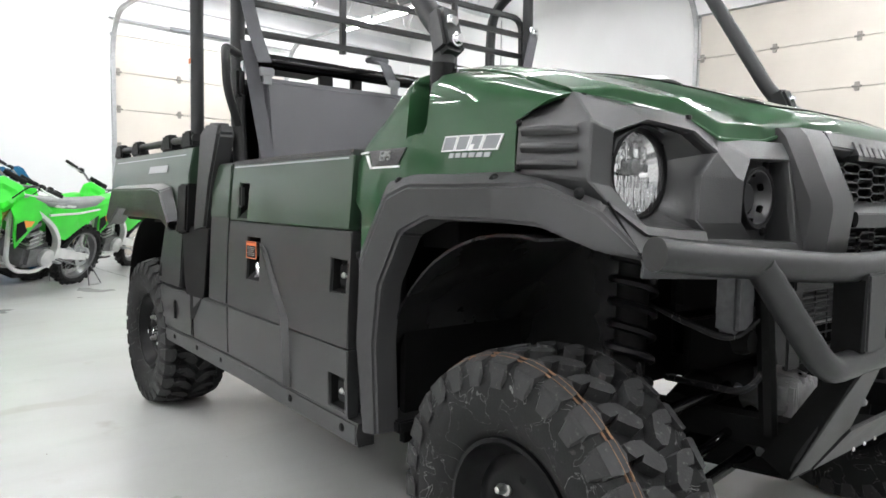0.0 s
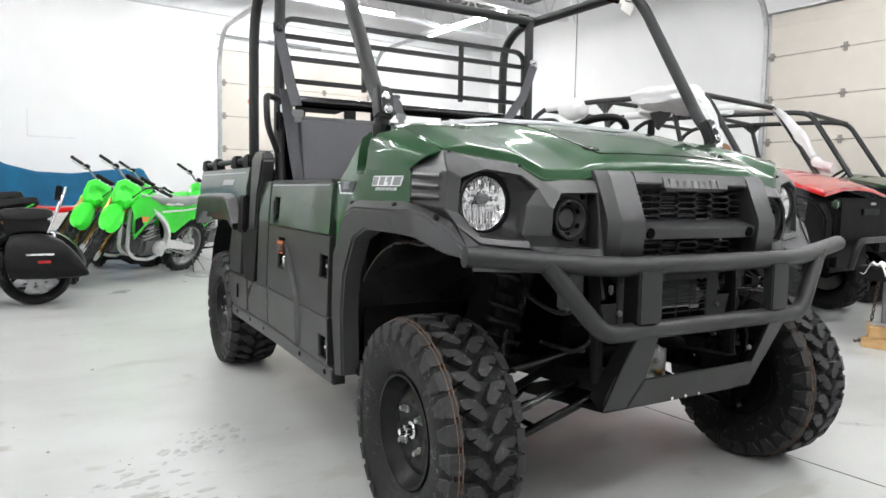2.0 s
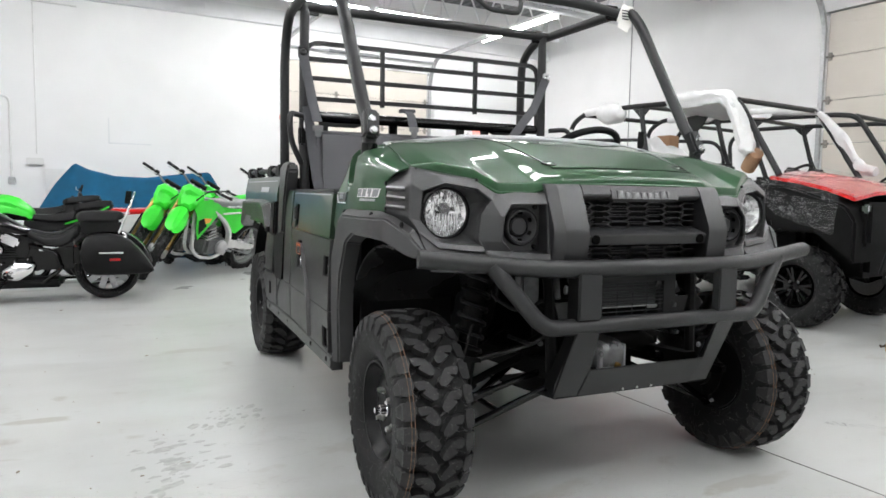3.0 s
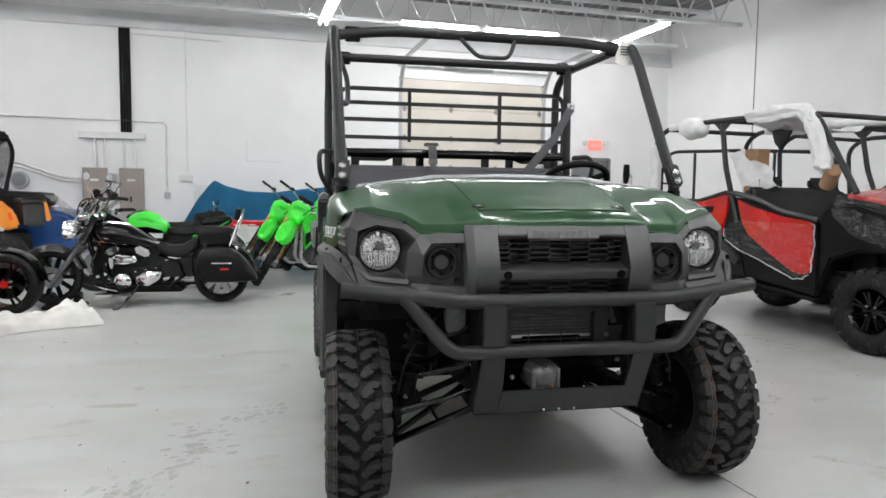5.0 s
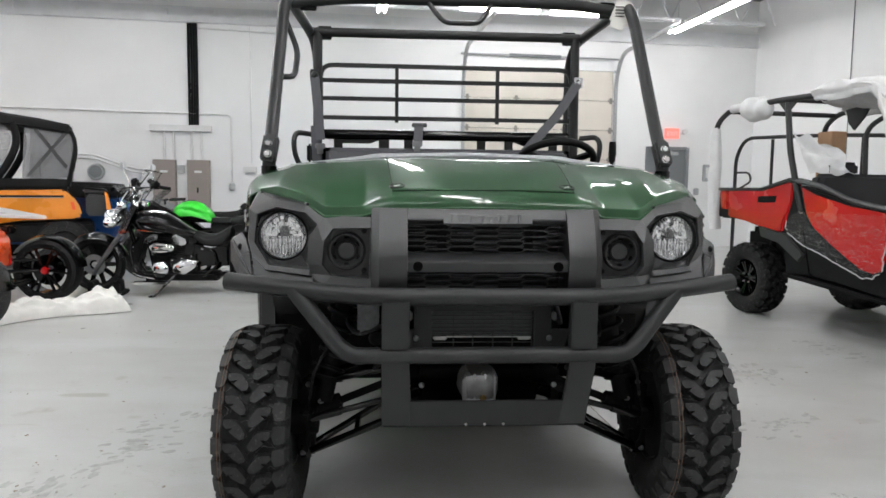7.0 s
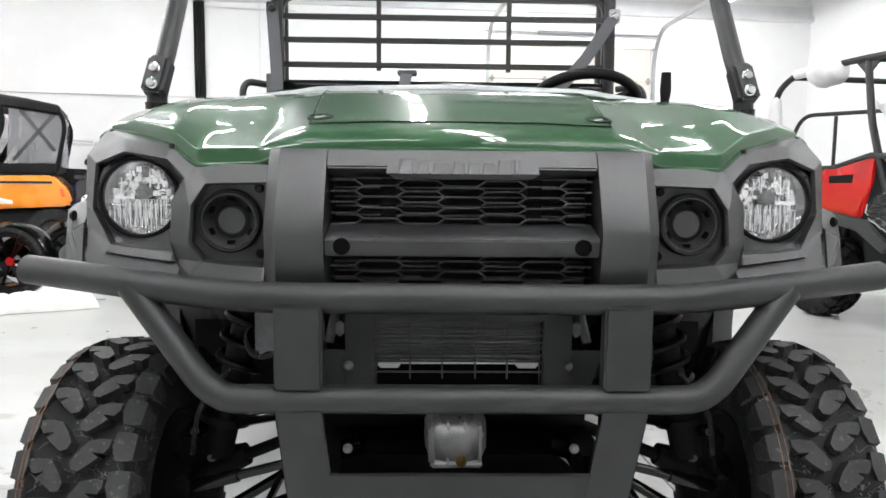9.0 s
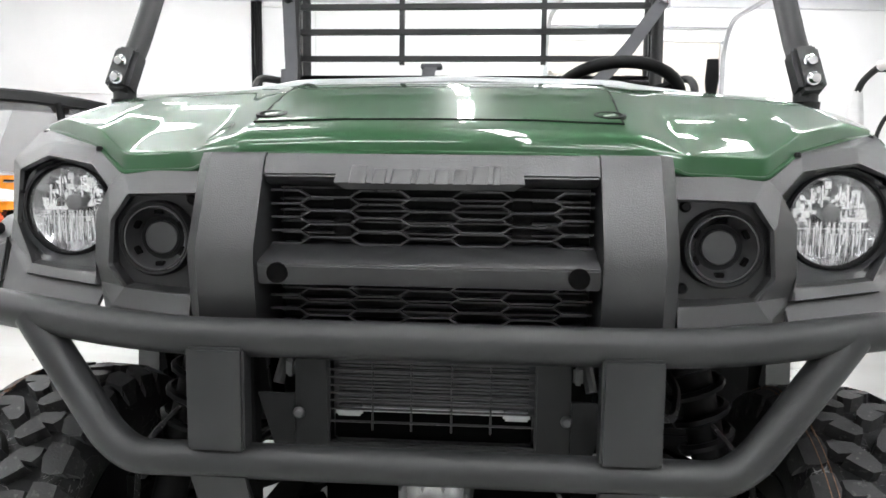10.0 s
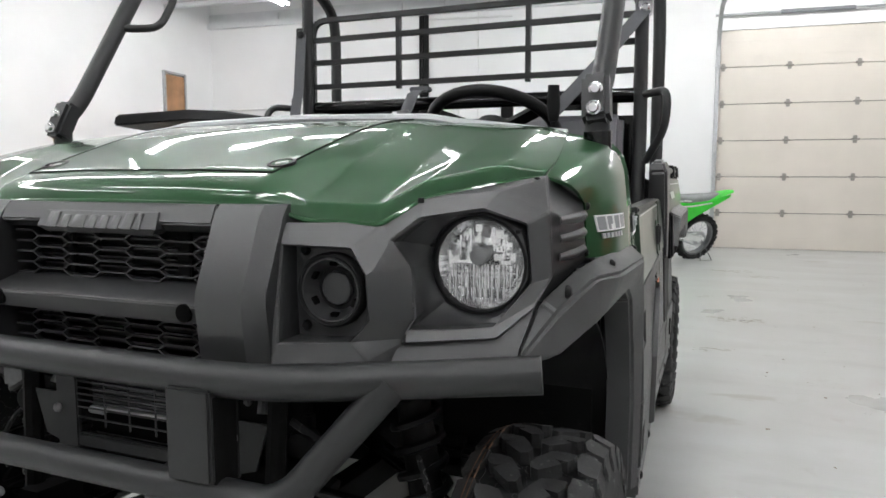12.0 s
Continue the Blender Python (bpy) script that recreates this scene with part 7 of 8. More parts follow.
        part("cylinder_head", bevelled(box((.80, .10 * s, .565), (.15, .12, .08), .02, turn=(0, -28, 0)), 0), M_CHROME, b)
    for k in range(10):
        part("cooling_fin", box((.93, 0, .40 + .022 * k), (.34 - .004 * k, .22, .010), .002), M_GLOSS_BLACK, b)
    part("engine", join(box((.85, 0, .34), (.52, .24, .22), .05), box((.70, 0, .50), (.16, .18, .24), .03, turn=(0, -20, 0)), box((1.05, 0, .52), (.16, .18, .24), .03, turn=(0, 20, 0))), M_GLOSS_BLACK, b, "black vee engine")
    part("side_cover", bevelled(box((.46, 0, .42), (.40, .28, .26), .05), 0), M_GLOSS_BLACK, b, "gloss black side cover")
    part("air_box", bevelled(box((.95, 0, .60), (.52, .20, .16), .03), 0), M_PLASTIC_D, b)
    for s in (-1, 1):
        for k in range(3):
            part("case_bolt", bolt((.66 + .10 * k, .19 * s, .40 - .02 * k), .010, .012, "y", s), M_CHROME, b)
        part("brake_lever", tube([(1.02, .26 * s, .17), (1.16, .27 * s, .20), (1.24, .25 * s, .24)], .009, 6, bend=.03), M_CHROME, b)
        part("side_trim", bevelled(box((.50, .145 * s, .50), (.16, .012, .035), .005, turn=(0, 12, 0)), 0), M_CHROME, b)
        part("frame_rail", tube([(.66, .13 * s, .52), (.44, .16 * s, .46), (.40, .16 * s, .30), (.56, .14 * s, .18)], .016, 8, bend=.05), M_GLOSS_BLACK, b)
        part("fork_cap", spun([(0, .05), (.02, .045), (.028, .03), (.028, -.03)], 14, "z", (1.25, .10 * s, .92)), M_CHROME, b)
    part("lower_frame", bevelled(box((.80, 0, .18), (.80, .24, .10), .03), 0), M_PLASTIC_D, b)
    part("radiator", bevelled(box((1.24, 0, .48), (.08, .20, .34), .02, turn=(0, -14, 0)), 0), M_PLASTIC_D, b)
    part("frame_tube", tube([(1.42, 0, .90), (1.30, 0, .50), (1.20, 0, .20), (.55, 0, .20), (.45, 0, .55)], .025, 10, bend=.1), M_GLOSS_BLACK, b)
    part("fuel_tank", loft([[(x, w * math.cos(a) * (1 if math.sin(a) > 0 else .9), z + (h * .45 if math.sin(a) < 0 else h * .55) * math.sin(a) + h * .45) for a in [2 * math.pi * k / 20 for k in range(20)]]
                            for x, z, w, h in ((1.37, .78, .02, .04), (1.34, .74, .06, .11), (1.27, .66, .12, .19), (1.17, .61, .18, .25), (1.04, .59, .205, .275), (.92, .585, .195, .24), (.80, .58, .16, .17), (.70, .575, .115, .11), (.62, .575, .06, .07), (.585, .58, .02, .04))]), M_GLOSS_BLACK, b, "gloss black fuel tank", smooth=80)
    part("tank_console", bevelled(loft([[(x, -w, z), (x, w, z), (x, w * .6, z + .022), (x, -w * .6, z + .022)] for x, z, w in ((1.26, .835, .03), (1.12, .858, .055), (.98, .838, .055), (.82, .745, .025))]), .006), M_CHROME, b, "chrome tank console")
    part("seat", bevelled(loft([[(x, -w, z), (x, w, z), (x, w * .92, z + h * .7), (x, w * .55, z + h), (x, -w * .55, z + h), (x, -w * .92, z + h * .7)] for x, z, w, h in ((.70, .60, .07, .06), (.62, .56, .12, .09), (.52, .51, .18, .11), (.42, .50, .20, .135), (.34, .53, .19, .15), (.28, .58, .16, .14), (.25, .62, .12, .09))]), .018, 3), M_BLACK_SEAT, b, "black leather rider seat", smooth=60)
    part("pillion_pad", bevelled(loft([[(x, -w, z), (x, w, z), (x, w * .95, z + h * .75), (x, w * .6, z + h), (x, -w * .6, z + h), (x, -w * .95, z + h * .75)] for x, z, w, h in ((.285, .755, .05, .03), (.275, .74, .10, .06), (.245, .732, .13, .085), (.15, .73, .145, .095), (.0, .735, .14, .09), (-.06, .74, .125, .082), (-.10, .75, .095, .06), (-.115, .765, .05, .03))]), .010, 2), M_BLACK_SEAT, b, "black leather pillion pad", smooth=60)
    part("pad_support", bevelled(box((.08, 0, .675), (.34, .16, .13), .02), 0), M_GLOSS_BLACK, b)
    part("backrest", join(bevelled(box((-.155, 0, .955), (.05, .22, .17), .025, turn=(0, -8, 0)), 0)), M_BLACK_SEAT, b, "padded backrest")
    part("sissy_bar", tube([(-.07, -.12, .62), (-.17, -.12, .88), (-.21, -.06, 1.0), (-.21, .06, 1.0), (-.17, .12, .88), (-.07, .12, .62)], .011, 8, bend=.06), M_CHROME, b, "chrome backrest bar")
    part("headlight", join(spun([(0, .10), (.08, .09), (.095, .05), (.09, -.02), (.04, -.09)], 24, "x", (1.49, 0, .79)), tube([(1.44, -.2, .745), (1.44, .2, .745)], .012, 8)), M_CHROME, b, "chrome headlight")
    part("handlebar", tube([(1.06, -.42, 1.10), (1.17, -.32, 1.12), (1.30, -.12, 1.02), (1.30, .12, 1.02), (1.17, .32, 1.12), (1.06, .42, 1.10)], .0135, 10, bend=.08), M_CHROME, b, "chrome handlebar")
    for s in (-1, 1):
        part("switch_box", bevelled(box((1.18, .29 * s, 1.14), (.10, .08, .09), .02), 0), M_PLASTIC_D, b)
        part("bar_riser", tube([(1.30, .08 * s, .94), (1.22, .10 * s, 1.10)], .018, 8), M_CHROME, b)
        part("cable", tube([(1.12, .26 * s, 1.10), (1.34, .22 * s, 1.12), (1.44, .10 * s, .95), (1.36, .05 * s, .70)], .007, 6, bend=.1), M_PLASTIC_D, b)
    for s in (-1, 1):
        part("brake_reservoir", bevelled(box((1.20, .23 * s, 1.18), (.07, .06, .06), .015), 0), M_GLOSS_BLACK, b)
        part("lever", tube([(1.22, .30 * s, 1.13), (1.14, .41 * s, 1.10)], .008, 6), M_CHROME, b)
    part("dash_cowl", bevelled(box((1.34, 0, 1.02), (.14, .16, .10), .03, turn=(0, -20, 0)), 0), M_PLASTIC_D, b)
    for s in (-1, 1):
        part("fork_shroud", tube([(1.25, .10 * s, .93), (1.40, .10 * s, .64)], .042, 12), M_GLOSS_BLACK, b)
    scr = part("windscreen", sheet(lambda u, v: Vector((1.50 - .33 * v - .10 * abs(u) ** 2, .24 * u * (1 - .25 * v), .82 + .48 * v - .03 * u * u)), spread(-1, 1, 11), spread(0, 1, 8), .004), M_SCREEN, b, "clear windscreen", smooth=60)
    part("screen_edge", tube([(1.50 - .33 * v - .10 * u * u, .24 * u * (1 - .25 * v), .82 + .48 * v - .03 * u * u) for u, v in [(-1, k / 6) for k in range(7)] + [(-1 + k / 5, 1) for k in range(1, 10)] + [(1, 1 - k / 6) for k in range(7)]], .005, 6), M_PLASTIC_D, scr)
    part("screen_strap", tube([(1.48, -.1, .84), (1.25, -.1, 1.18)], 0, flat=(.025, .008)), M_CHROME, scr)
    part("screen_strap", tube([(1.48, .1, .84), (1.25, .1, 1.18)], 0, flat=(.025, .008)), M_CHROME, scr)
    part("kick_stand", tube([(.84, .16, .20), (.98, .40, .012), (1.03, .42, .010)], .012, 8), M_GLOSS_BLACK, b)
    part("tail_lamp", spun([(0, -.03), (.022, -.025), (.028, 0), (.02, .04)], 16, "x", (-.27, 0, .45)), M_RED, b)
    return b


cruiser(pose(-1.77, 5.06, 0, 0, 0, 180))


def sport_bike(at, label, paint=M_LIME, rise=0):
    b = thing("sport_bike", label, "motorcycle", at, "sport bikes")
    for x in (0, 1.42):
        spoked_wheel(b, x, .31, .16 if not x else .12, M_PLASTIC_D, knobs=False, cast=5)
    part("fuel_tank", bevelled(loft([[(x, -w, z), (x, w, z), (x, w, z + h * .6), (x, w * .4, z + h), (x, -w * .4, z + h), (x, -w, z + h * .6)] for x, z, w, h in ((1.06, .80, .08, .06), (.98, .76, .15, .17), (.84, .73, .17, .23), (.72, .71, .16, .21), (.62, .69, .12, .15), (.575, .69, .07, .08))]), .03, 3), paint, b, "smooth fuel tank", smooth=60)
    part("fairing", bevelled(loft([[(x, y, z) for x, z in ((1.45, .80), (1.30, .98), (1.0, .80), (.70, .55), (.72, .28), (1.10, .25))] for y in (-.20, .20)]), .05), M_GLOSS_BLACK, b, "black fairing")
    for s in (-1, 1):
        part("fairing_flash", side_panel([(1.36, .84), (1.05, .78), (.80, .50), (1.10, .62)], .205 * s, .006, .002), M_LIME, b, "lime flash")
        part("tank_flash", side_panel([(.98, .765), (.80, .775), (.64, .735), (.60, .70), (.74, .70), (.98, .735)], .168 * s, .006, .002), M_GLOSS_BLACK, b, "black lower tank edge")
        part("knee_panel", side_panel([(.92, .88), (.80, .885), (.70, .84), (.76, .80), (.88, .83)], .150 * s, .012, .004), M_LIME if not rise else M_GLOSS_BLACK, b)
        if rise:
            continue
        part("tail_flash", side_panel([(x, z + rise) for x, z in ((.30, .65), (.15, .70), (-.02, .775), (-.12, .835), (-.12, .85), (-.02, .797), (.15, .72), (.30, .668))], .115 * s, .012, .003), M_LIME, b, "thin lime tail flash")
    part("seat", bevelled(loft([[(x, -w, z + rise), (x, w, z + rise), (x, w * .8, z + h + rise), (x, -w * .8, z + h + rise)] for x, z, w, h in ((.62, .70, .09, .055), (.40, .685, .14, .07), (.24, .70, .14, .08), (.20, .73, .13, .08))]), .015, 2), M_BLACK_SEAT, b, "black rider seat")
    part("pillion_seat", bevelled(loft([[(x, -w, z + rise), (x, w, z + rise), (x, w * .8, z + h + rise), (x, -w * .8, z + h + rise)] for x, z, w, h in ((.23, .80, .08, .04), (.18, .805, .12, .065), (.0, .83, .11, .07), (-.10, .85, .08, .055), (-.15, .865, .05, .03))]), .012, 2), M_BLACK_SEAT, b, "black pillion seat")
    part("tail", bevelled(loft([[(x, -w, z), (x, w, z), (x, w * .7, z + h), (x, -w * .7, z + h)] for x, z, w, h in ((.60, .55, .10, .15), (.40, .58, .11, .12), (.22, .64, .11, .16 + rise), (.05, .70, .11, .12 + rise), (-.12, .80, .07, .06 + rise), (-.16, .84, .04, .03 + rise))]), .012), M_PLASTIC_D, b, "black tail section")
    part("engine", box((.74, 0, .42), (.44, .36, .34), .05), M_CAVITY, b)
    for s in (-1, 1):
        part("fork_leg", tube([(1.42, .10 * s, .31), (1.20, .10 * s, .90)], .026, 10), M_GOLD, b)
        part("clip_on_bar", tube([(1.15, .10 * s, .96), (1.05, .32 * s, .96)], .014, 8), M_PLASTIC_D, b)
        part("swing_arm", tube([(.50, .12 * s, .42), (0, .12 * s, .31)], 0, flat=(.03, .07)), M_ALU, b)
    part("screen", sheet(lambda u, v: Vector((1.42 - .26 * v, .16 * u, .88 + .22 * v - .03 * u * u)), spread(-1, 1, 7), spread(0, 1, 5), .004), M_SMOKE, b)
    return b


sport_bike(pose(-1.92, 6.05, 0, 0, 0, 178), "lime and black sport motorcycle behind the cruiser")
sport_bike(pose(-2.06, 6.55, 0, 0, 0, 178), "black sport motorcycle with lime flashes and a two-step seat", M_GLOSS_BLACK, .05)


# blue tarpaulin over a stored machine
def tarp_mesh():
    TOP = ((-2.95, .50), (-2.80, .72), (-2.58, 1.085), (-2.34, 1.385), (-2.16, 1.295), (-1.82, 1.21), (-1.40, 1.195), (-.91, 1.262), (-.50, 1.30), (-.36, 1.05), (-.25, .70))

    def f(u, v):
        x = -2.95 + 2.70 * u
        top = curve_at(TOP, x)
        a = v * 2 - 1
        d = .40 + .10 * math.sin(5 * u) + .04 * math.sin(17 * u)
        fold = (.030 * math.sin(26 * u + 3 * a) + .03 * noise.noise(Vector((9 * u, 2 * a, 1)))) * abs(a)
        z = top * (1 - .10 * a * a) if abs(a) < .3 else top * max(0, .991 - (abs(a) - .3) / .7 * .985)
        return Vector((x + .03 * a * math.sin(11 * u), 9.12 + d * a + fold, max(z, .012)))
    return sheet(f, spread(0, 1, 70), spread(0, 1, 25), .004)


solo("tarpaulin", tarp_mesh(), M_BLUE, "blue tarpaulin draped over a stored machine", "tarpaulin", smooth=60)


# white dust sheet in a heap on the floor
def heap():
    a, b = Vector((-3.80, 3.10, 0)), Vector((-2.88, 4.06, 0))
    way = (b - a).normalized()
    out = Vector((-way.y, way.x, 0))

    def f(u, v):
        w = .20 + .05 * math.sin(7 * u + 1)
        p = a + (b - a) * u + out * (w * (2 * v - 1) + .06 * math.sin(4 * u))
        e = min(1, 9 * u, 14 * (1 - u) + .45) * math.sin(math.pi * v) ** .6
        n = abs(noise.noise(Vector((u * 5, v * 3, 0)))) * .9 + abs(noise.noise(Vector((u * 11 + 3 * v, v * 5, 4)))) * .5
        swell = curve_at(((0, .10), (.25, .16), (.5, .15), (.72, .145), (.90, .20), (1, .20)), u)
        return Vector((p.x, p.y, max(.006, e * (swell * (.75 + .75 * n)))))
    return sheet(f, spread(0, 1, 80), spread(0, 1, 30), .004)


solo("dust_sheet", heap(), M_WHITE_CLOTH, "crumpled white dust sheet heaped on the floor", "cloth", smooth=70)


# three-wheeled roadster: two front wheels, orange nose, white hood
tw = thing("three_wheeled_roadster", "three-wheeled roadster with black alloy wheels, orange nose and white hood", "vehicle")


def alloy_wheel(parent, at, R, w, spokes, label, face=1, axis="y"):
    """A road wheel with thin double spokes; its face looks along face on the axis."""
    m = pose(*at) if axis == "y" else pose(*at, 0, 0, 90)
    wh = part("wheel", moved(spun([(R * .70, -w * .5), (R * .74, -w * .5), (R * .72, 0), (R * .74, w * .5), (R * .70, w * .5)], 40, "y", closed=True), m), M_GLOSS_BLACK, parent, label)
    part("tyre", moved(spun([(R * .72, -w * .48), (R * .86, -w * .54), (R * .97, -w * .46), (R, -w * .2), (R, w * .2), (R * .97, w * .46), (R * .86, w * .54), (R * .72, w * .48)], 44, "y", closed=True), m), M_RUBBER, wh)
    for k in range(spokes):
        for d in (-.07, .07):
            a = 2 * math.pi * k / spokes + d
            part("spoke", moved(tube([(.04 * math.cos(a), -w * .42 * face, .04 * math.sin(a)), (R * .71 * math.cos(a + d), -w * .36 * face, R * .71 * math.sin(a + d))], 0, flat=(.02, .022), up=(0, 1, 0)), m), M_GLOSS_BLACK, wh)
    part("brake_disc", moved(spun([(.05, 0), (R * .5, 0), (R * .5, .012), (.05, .012)], 28, "y", closed=True), m), M_GLOSS_BLACK, wh)
    part("hub_cap", moved(spun([(0, -w * .50 * face), (.035, -w * .48 * face), (.045, -w * .38 * face)], 16, "y"), m), M_RED if R < .32 else M_PLASTIC_D, wh)
    return wh


for x, y in ((-3.68, 4.47), (-3.54, 2.92)):
    alloy_wheel(tw, (x, y, .305), .305, .19, 6, "black alloy front wheel")
    part("cycle_guard", bevelled(loft([[(x + r * math.cos(radians(a)), y + q * .10, .305 + r * math.sin(radians(a))) for q, r in ((-1, .325), (0, .345), (1, .325), (0, .335))] for a in spread(5, 150, 14)]), 0), M_GLOSS_BLACK, tw, "black cycle mudguard", smooth=60)
    part("suspension_arm", join(tube([(x, y, .30), (-4.2, 3.64 + (y - 3.64) * .3, .34)], .02, 8), tube([(x, y, .40), (-4.2, 3.64 + (y - 3.64) * .3, .46)], .016, 8)), M_GLOSS_BLACK, tw)
part("nose", bevelled(loft([[(x, 3.55 - w, z), (x, 3.55 + w, z), (x, 3.55 + w * .8, z + h), (x, 3.55 - w * .8, z + h)] for x, z, w, h in ((-3.60, .52, .16, .16), (-3.68, .40, .28, .36), (-4.0, .34, .42, .46), (-4.7, .30, .55, .52))]), .04, 3), M_ORANGE_RED, tw, "orange nose cone")
part("hood", bevelled(slab([(-3.70, 4.52, .83), (-4.15, 4.62, .90), (-4.8, 4.55, .98), (-4.8, 2.75, .98), (-4.15, 2.70, .90), (-3.70, 2.80, .83), (-3.95, 3.15, .86), (-3.92, 4.10, .86)], .035, 0, way=(0, 0, -1)), .008), M_WHITE_PAINT, tw, "white hood with pointed corners")
for s in (-1, 1):
    part("headlight", box((-3.66, 3.60 + .17 * s, .74), (.08, .13, .07), .018), M_GLOSS_BLACK, tw, "dark headlight")
    part("nose_slot", box((-3.70, 3.60 + .20 * s, .50), (.06, .06, .16), .012), M_RED, tw)
part("splitter", box((-3.75, 3.60, .26), (.30, .80, .05), .015), M_GLOSS_BLACK, tw)
part("body", bevelled(loft([[(x, 3.55 - w, .26), (x, 3.55 + w, .26), (x, 3.55 + w, z), (x, 3.55 - w, z)] for x, w, z in ((-4.0, .50, .80), (-4.8, .66, .86), (-5.9, .60, .90), (-6.6, .30, .80))]), .05), M_PLASTIC_D, tw, "black body tub")
alloy_wheel(tw, (-6.2, 3.55, .33), .33, .26, 6, "black alloy rear wheel")

# orange side-by-side with a soft black cab
ou = thing("soft_cab_buggy", "orange side-by-side with a black soft cab and smoky vinyl windows", "utility vehicle", pose(-4.5, 7.05, 0, 0, 0, 24) @ pose(4.5, -7.05, 0))
part("body_side", bevelled(loft([[(x, y, z) for x, z in ((-6.9, .60), (-6.9, 1.02), (-5.54, 1.045), (-4.70, 1.068), (-4.54, .90), (-4.49, .72), (-4.56, .68), (-5.2, .66), (-5.6, .60))] for y in (7.05, 8.35)]), .03), M_ORANGE, ou, "orange body")
part("body_stripe", box((-5.28, 7.043, .975), (1.15, .006, .028), .002), M_PLASTIC_D, ou)
part("stripe_edge", box((-5.28, 7.042, .958), (1.15, .006, .008), .001), M_SILVER, ou)
part("side_vent", bevelled(slab([(-4.63, 7.045, .90), (-4.59, 7.045, .90), (-4.57, 7.045, .80), (-4.61, 7.045, .80)], .006, 0, way=(0, -1, 0)), .001), M_ORANGE_RED, ou)
part("bed_box", join(box((-4.33, 7.72, .86), (.24, 1.25, .30), .03), box((-4.33, 7.72, 1.045), (.30, 1.30, .05), .02)), M_PLASTIC, ou, "charcoal rear box")
part("bed_rail", tube([(-4.46, 7.10, 1.09), (-4.20, 7.10, 1.06), (-4.17, 7.12, .85)], .018, 8, bend=.06), M_PLASTIC_D, ou)
part("bed_corner", bevelled(slab([(-4.22, 7.05, 1.05), (-4.18, 7.05, 1.02), (-4.14, 7.05, .80), (-4.20, 7.05, .78)], .06, 0, way=(0, 1, 0)), .012), M_ORANGE, ou)
part("roof", bevelled(loft([[(x, 7.00, z), (x, 8.40, z), (x, 8.32, z + h), (x, 7.10, z + h)] for x, z, h in ((-7.0, 1.84, .16), (-6.0, 1.92, .16), (-5.5, 1.90, .16), (-4.95, 1.84, .15), (-4.58, 1.79, .13))]), .03, 3), M_PLASTIC_D, ou, "thick black soft roof")
for y in (7.06, 8.34):
    part("cage_post", tube([(-5.62, y, .92), (-5.31, y, 1.40), (-5.20, y, 1.66), (-5.24, y, 1.92)], .045, 10, bend=.12), M_PLASTIC_D, ou)
    part("cab_edge", tube([(-4.66, y, 1.12), (-4.63, y, 1.22), (-4.55, y, 1.60), (-4.55, y, 1.72), (-4.60, y, 1.84)], .026, 8, bend=.08), M_PLASTIC_D, ou)
    part("window", slab([(-5.17, y, 1.20), (-4.65, y, 1.22), (-4.56, y, 1.62), (-4.60, y, 1.82), (-5.12, y, 1.88)], .004), M_VINYL_WINDOW, ou, "smoky vinyl window")
    part("window_strap", tube([(-5.0, y - .006, 1.84), (-4.66, y - .006, 1.36)], 0, flat=(.006, .045)), M_PLASTIC, ou)
    part("window_strap", tube([(-4.66, y - .006, 1.80), (-5.10, y - .006, 1.24)], 0, flat=(.006, .04)), M_PLASTIC, ou)
    part("front_window", slab([(-6.3, y, 1.10), (-5.60, y, 1.05), (-5.34, y, 1.44), (-5.26, y, 1.72), (-5.34, y, 1.90), (-6.0, y, 1.92)], .004), M_SMOKE, ou)
part("rear_window", slab([(-4.60, 7.12, 1.16), (-4.60, 8.30, 1.16), (-4.56, 8.30, 1.78), (-4.56, 7.12, 1.78)], .004), M_VINYL_WINDOW, ou)
part("cab_valance", bevelled(box((-5.12, 7.70, 1.14), (.98, 1.32, .13), .03), 0), M_PLASTIC_D, ou)
for x in (-4.72, -6.6):
    for y in (7.20, 8.20):
        part("wheel", spun([(0, -.10), (.17, -.10), (.18, -.13), (.31, -.13), (.335, -.08), (.335, .08), (.31, .13), (.18, .13), (.17, .10), (0, .10)], 32, "y", (x, y, .335)), M_RUBBER, ou)
part("seat_back", bevelled(box((-5.02, 7.45, 1.32), (.12, .46, .46), .05), 0), M_BLACK_SEAT, ou)
part("seat_back", bevelled(box((-5.02, 7.98, 1.32), (.12, .46, .46), .05), 0), M_BLACK_SEAT, ou)
part("lower_body", box((-5.6, 7.7, .50), (2.5, 1.1, .26), .04), M_PLASTIC_D, ou)

# blue machine under a black cover beside it
bc = thing("covered_machine", "blue machine with a black cover", "vehicle")
part("hull", bevelled(loft([[(x, 9.05 - w, .20), (x, 9.05 + w, .20), (x, 9.05 + w, z), (x, 9.05 - w, z)] for x, w, z in ((-6.8, .5, .90), (-5.6, .62, .94), (-4.75, .58, .92), (-4.42, .50, .86), (-4.30, .40, .74))]), .05), M_BLUE_PAINT, bc, "blue hull")
part("cover", bevelled(loft([[(x, 9.05 - w, z), (x, 9.05 + w, z), (x, 9.05 + w * .8, z + h), (x, 9.05 - w * .8, z + h)] for x, z, w, h in ((-6.8, .84, .56, .34), (-5.6, .88, .66, .30), (-5.0, .90, .56, .26), (-4.76, .98, .36, .16))]), .05), M_PLASTIC_D, bc, "black fitted cover")
part("screen", sheet(lambda u, v: Vector((-4.72 + .34 * u, 8.60 + .5 * v, 1.12 - .30 * u)), spread(0, 1, 6), spread(0, 1, 6), .004), M_SMOKE, bc, "sloping smoked screen")
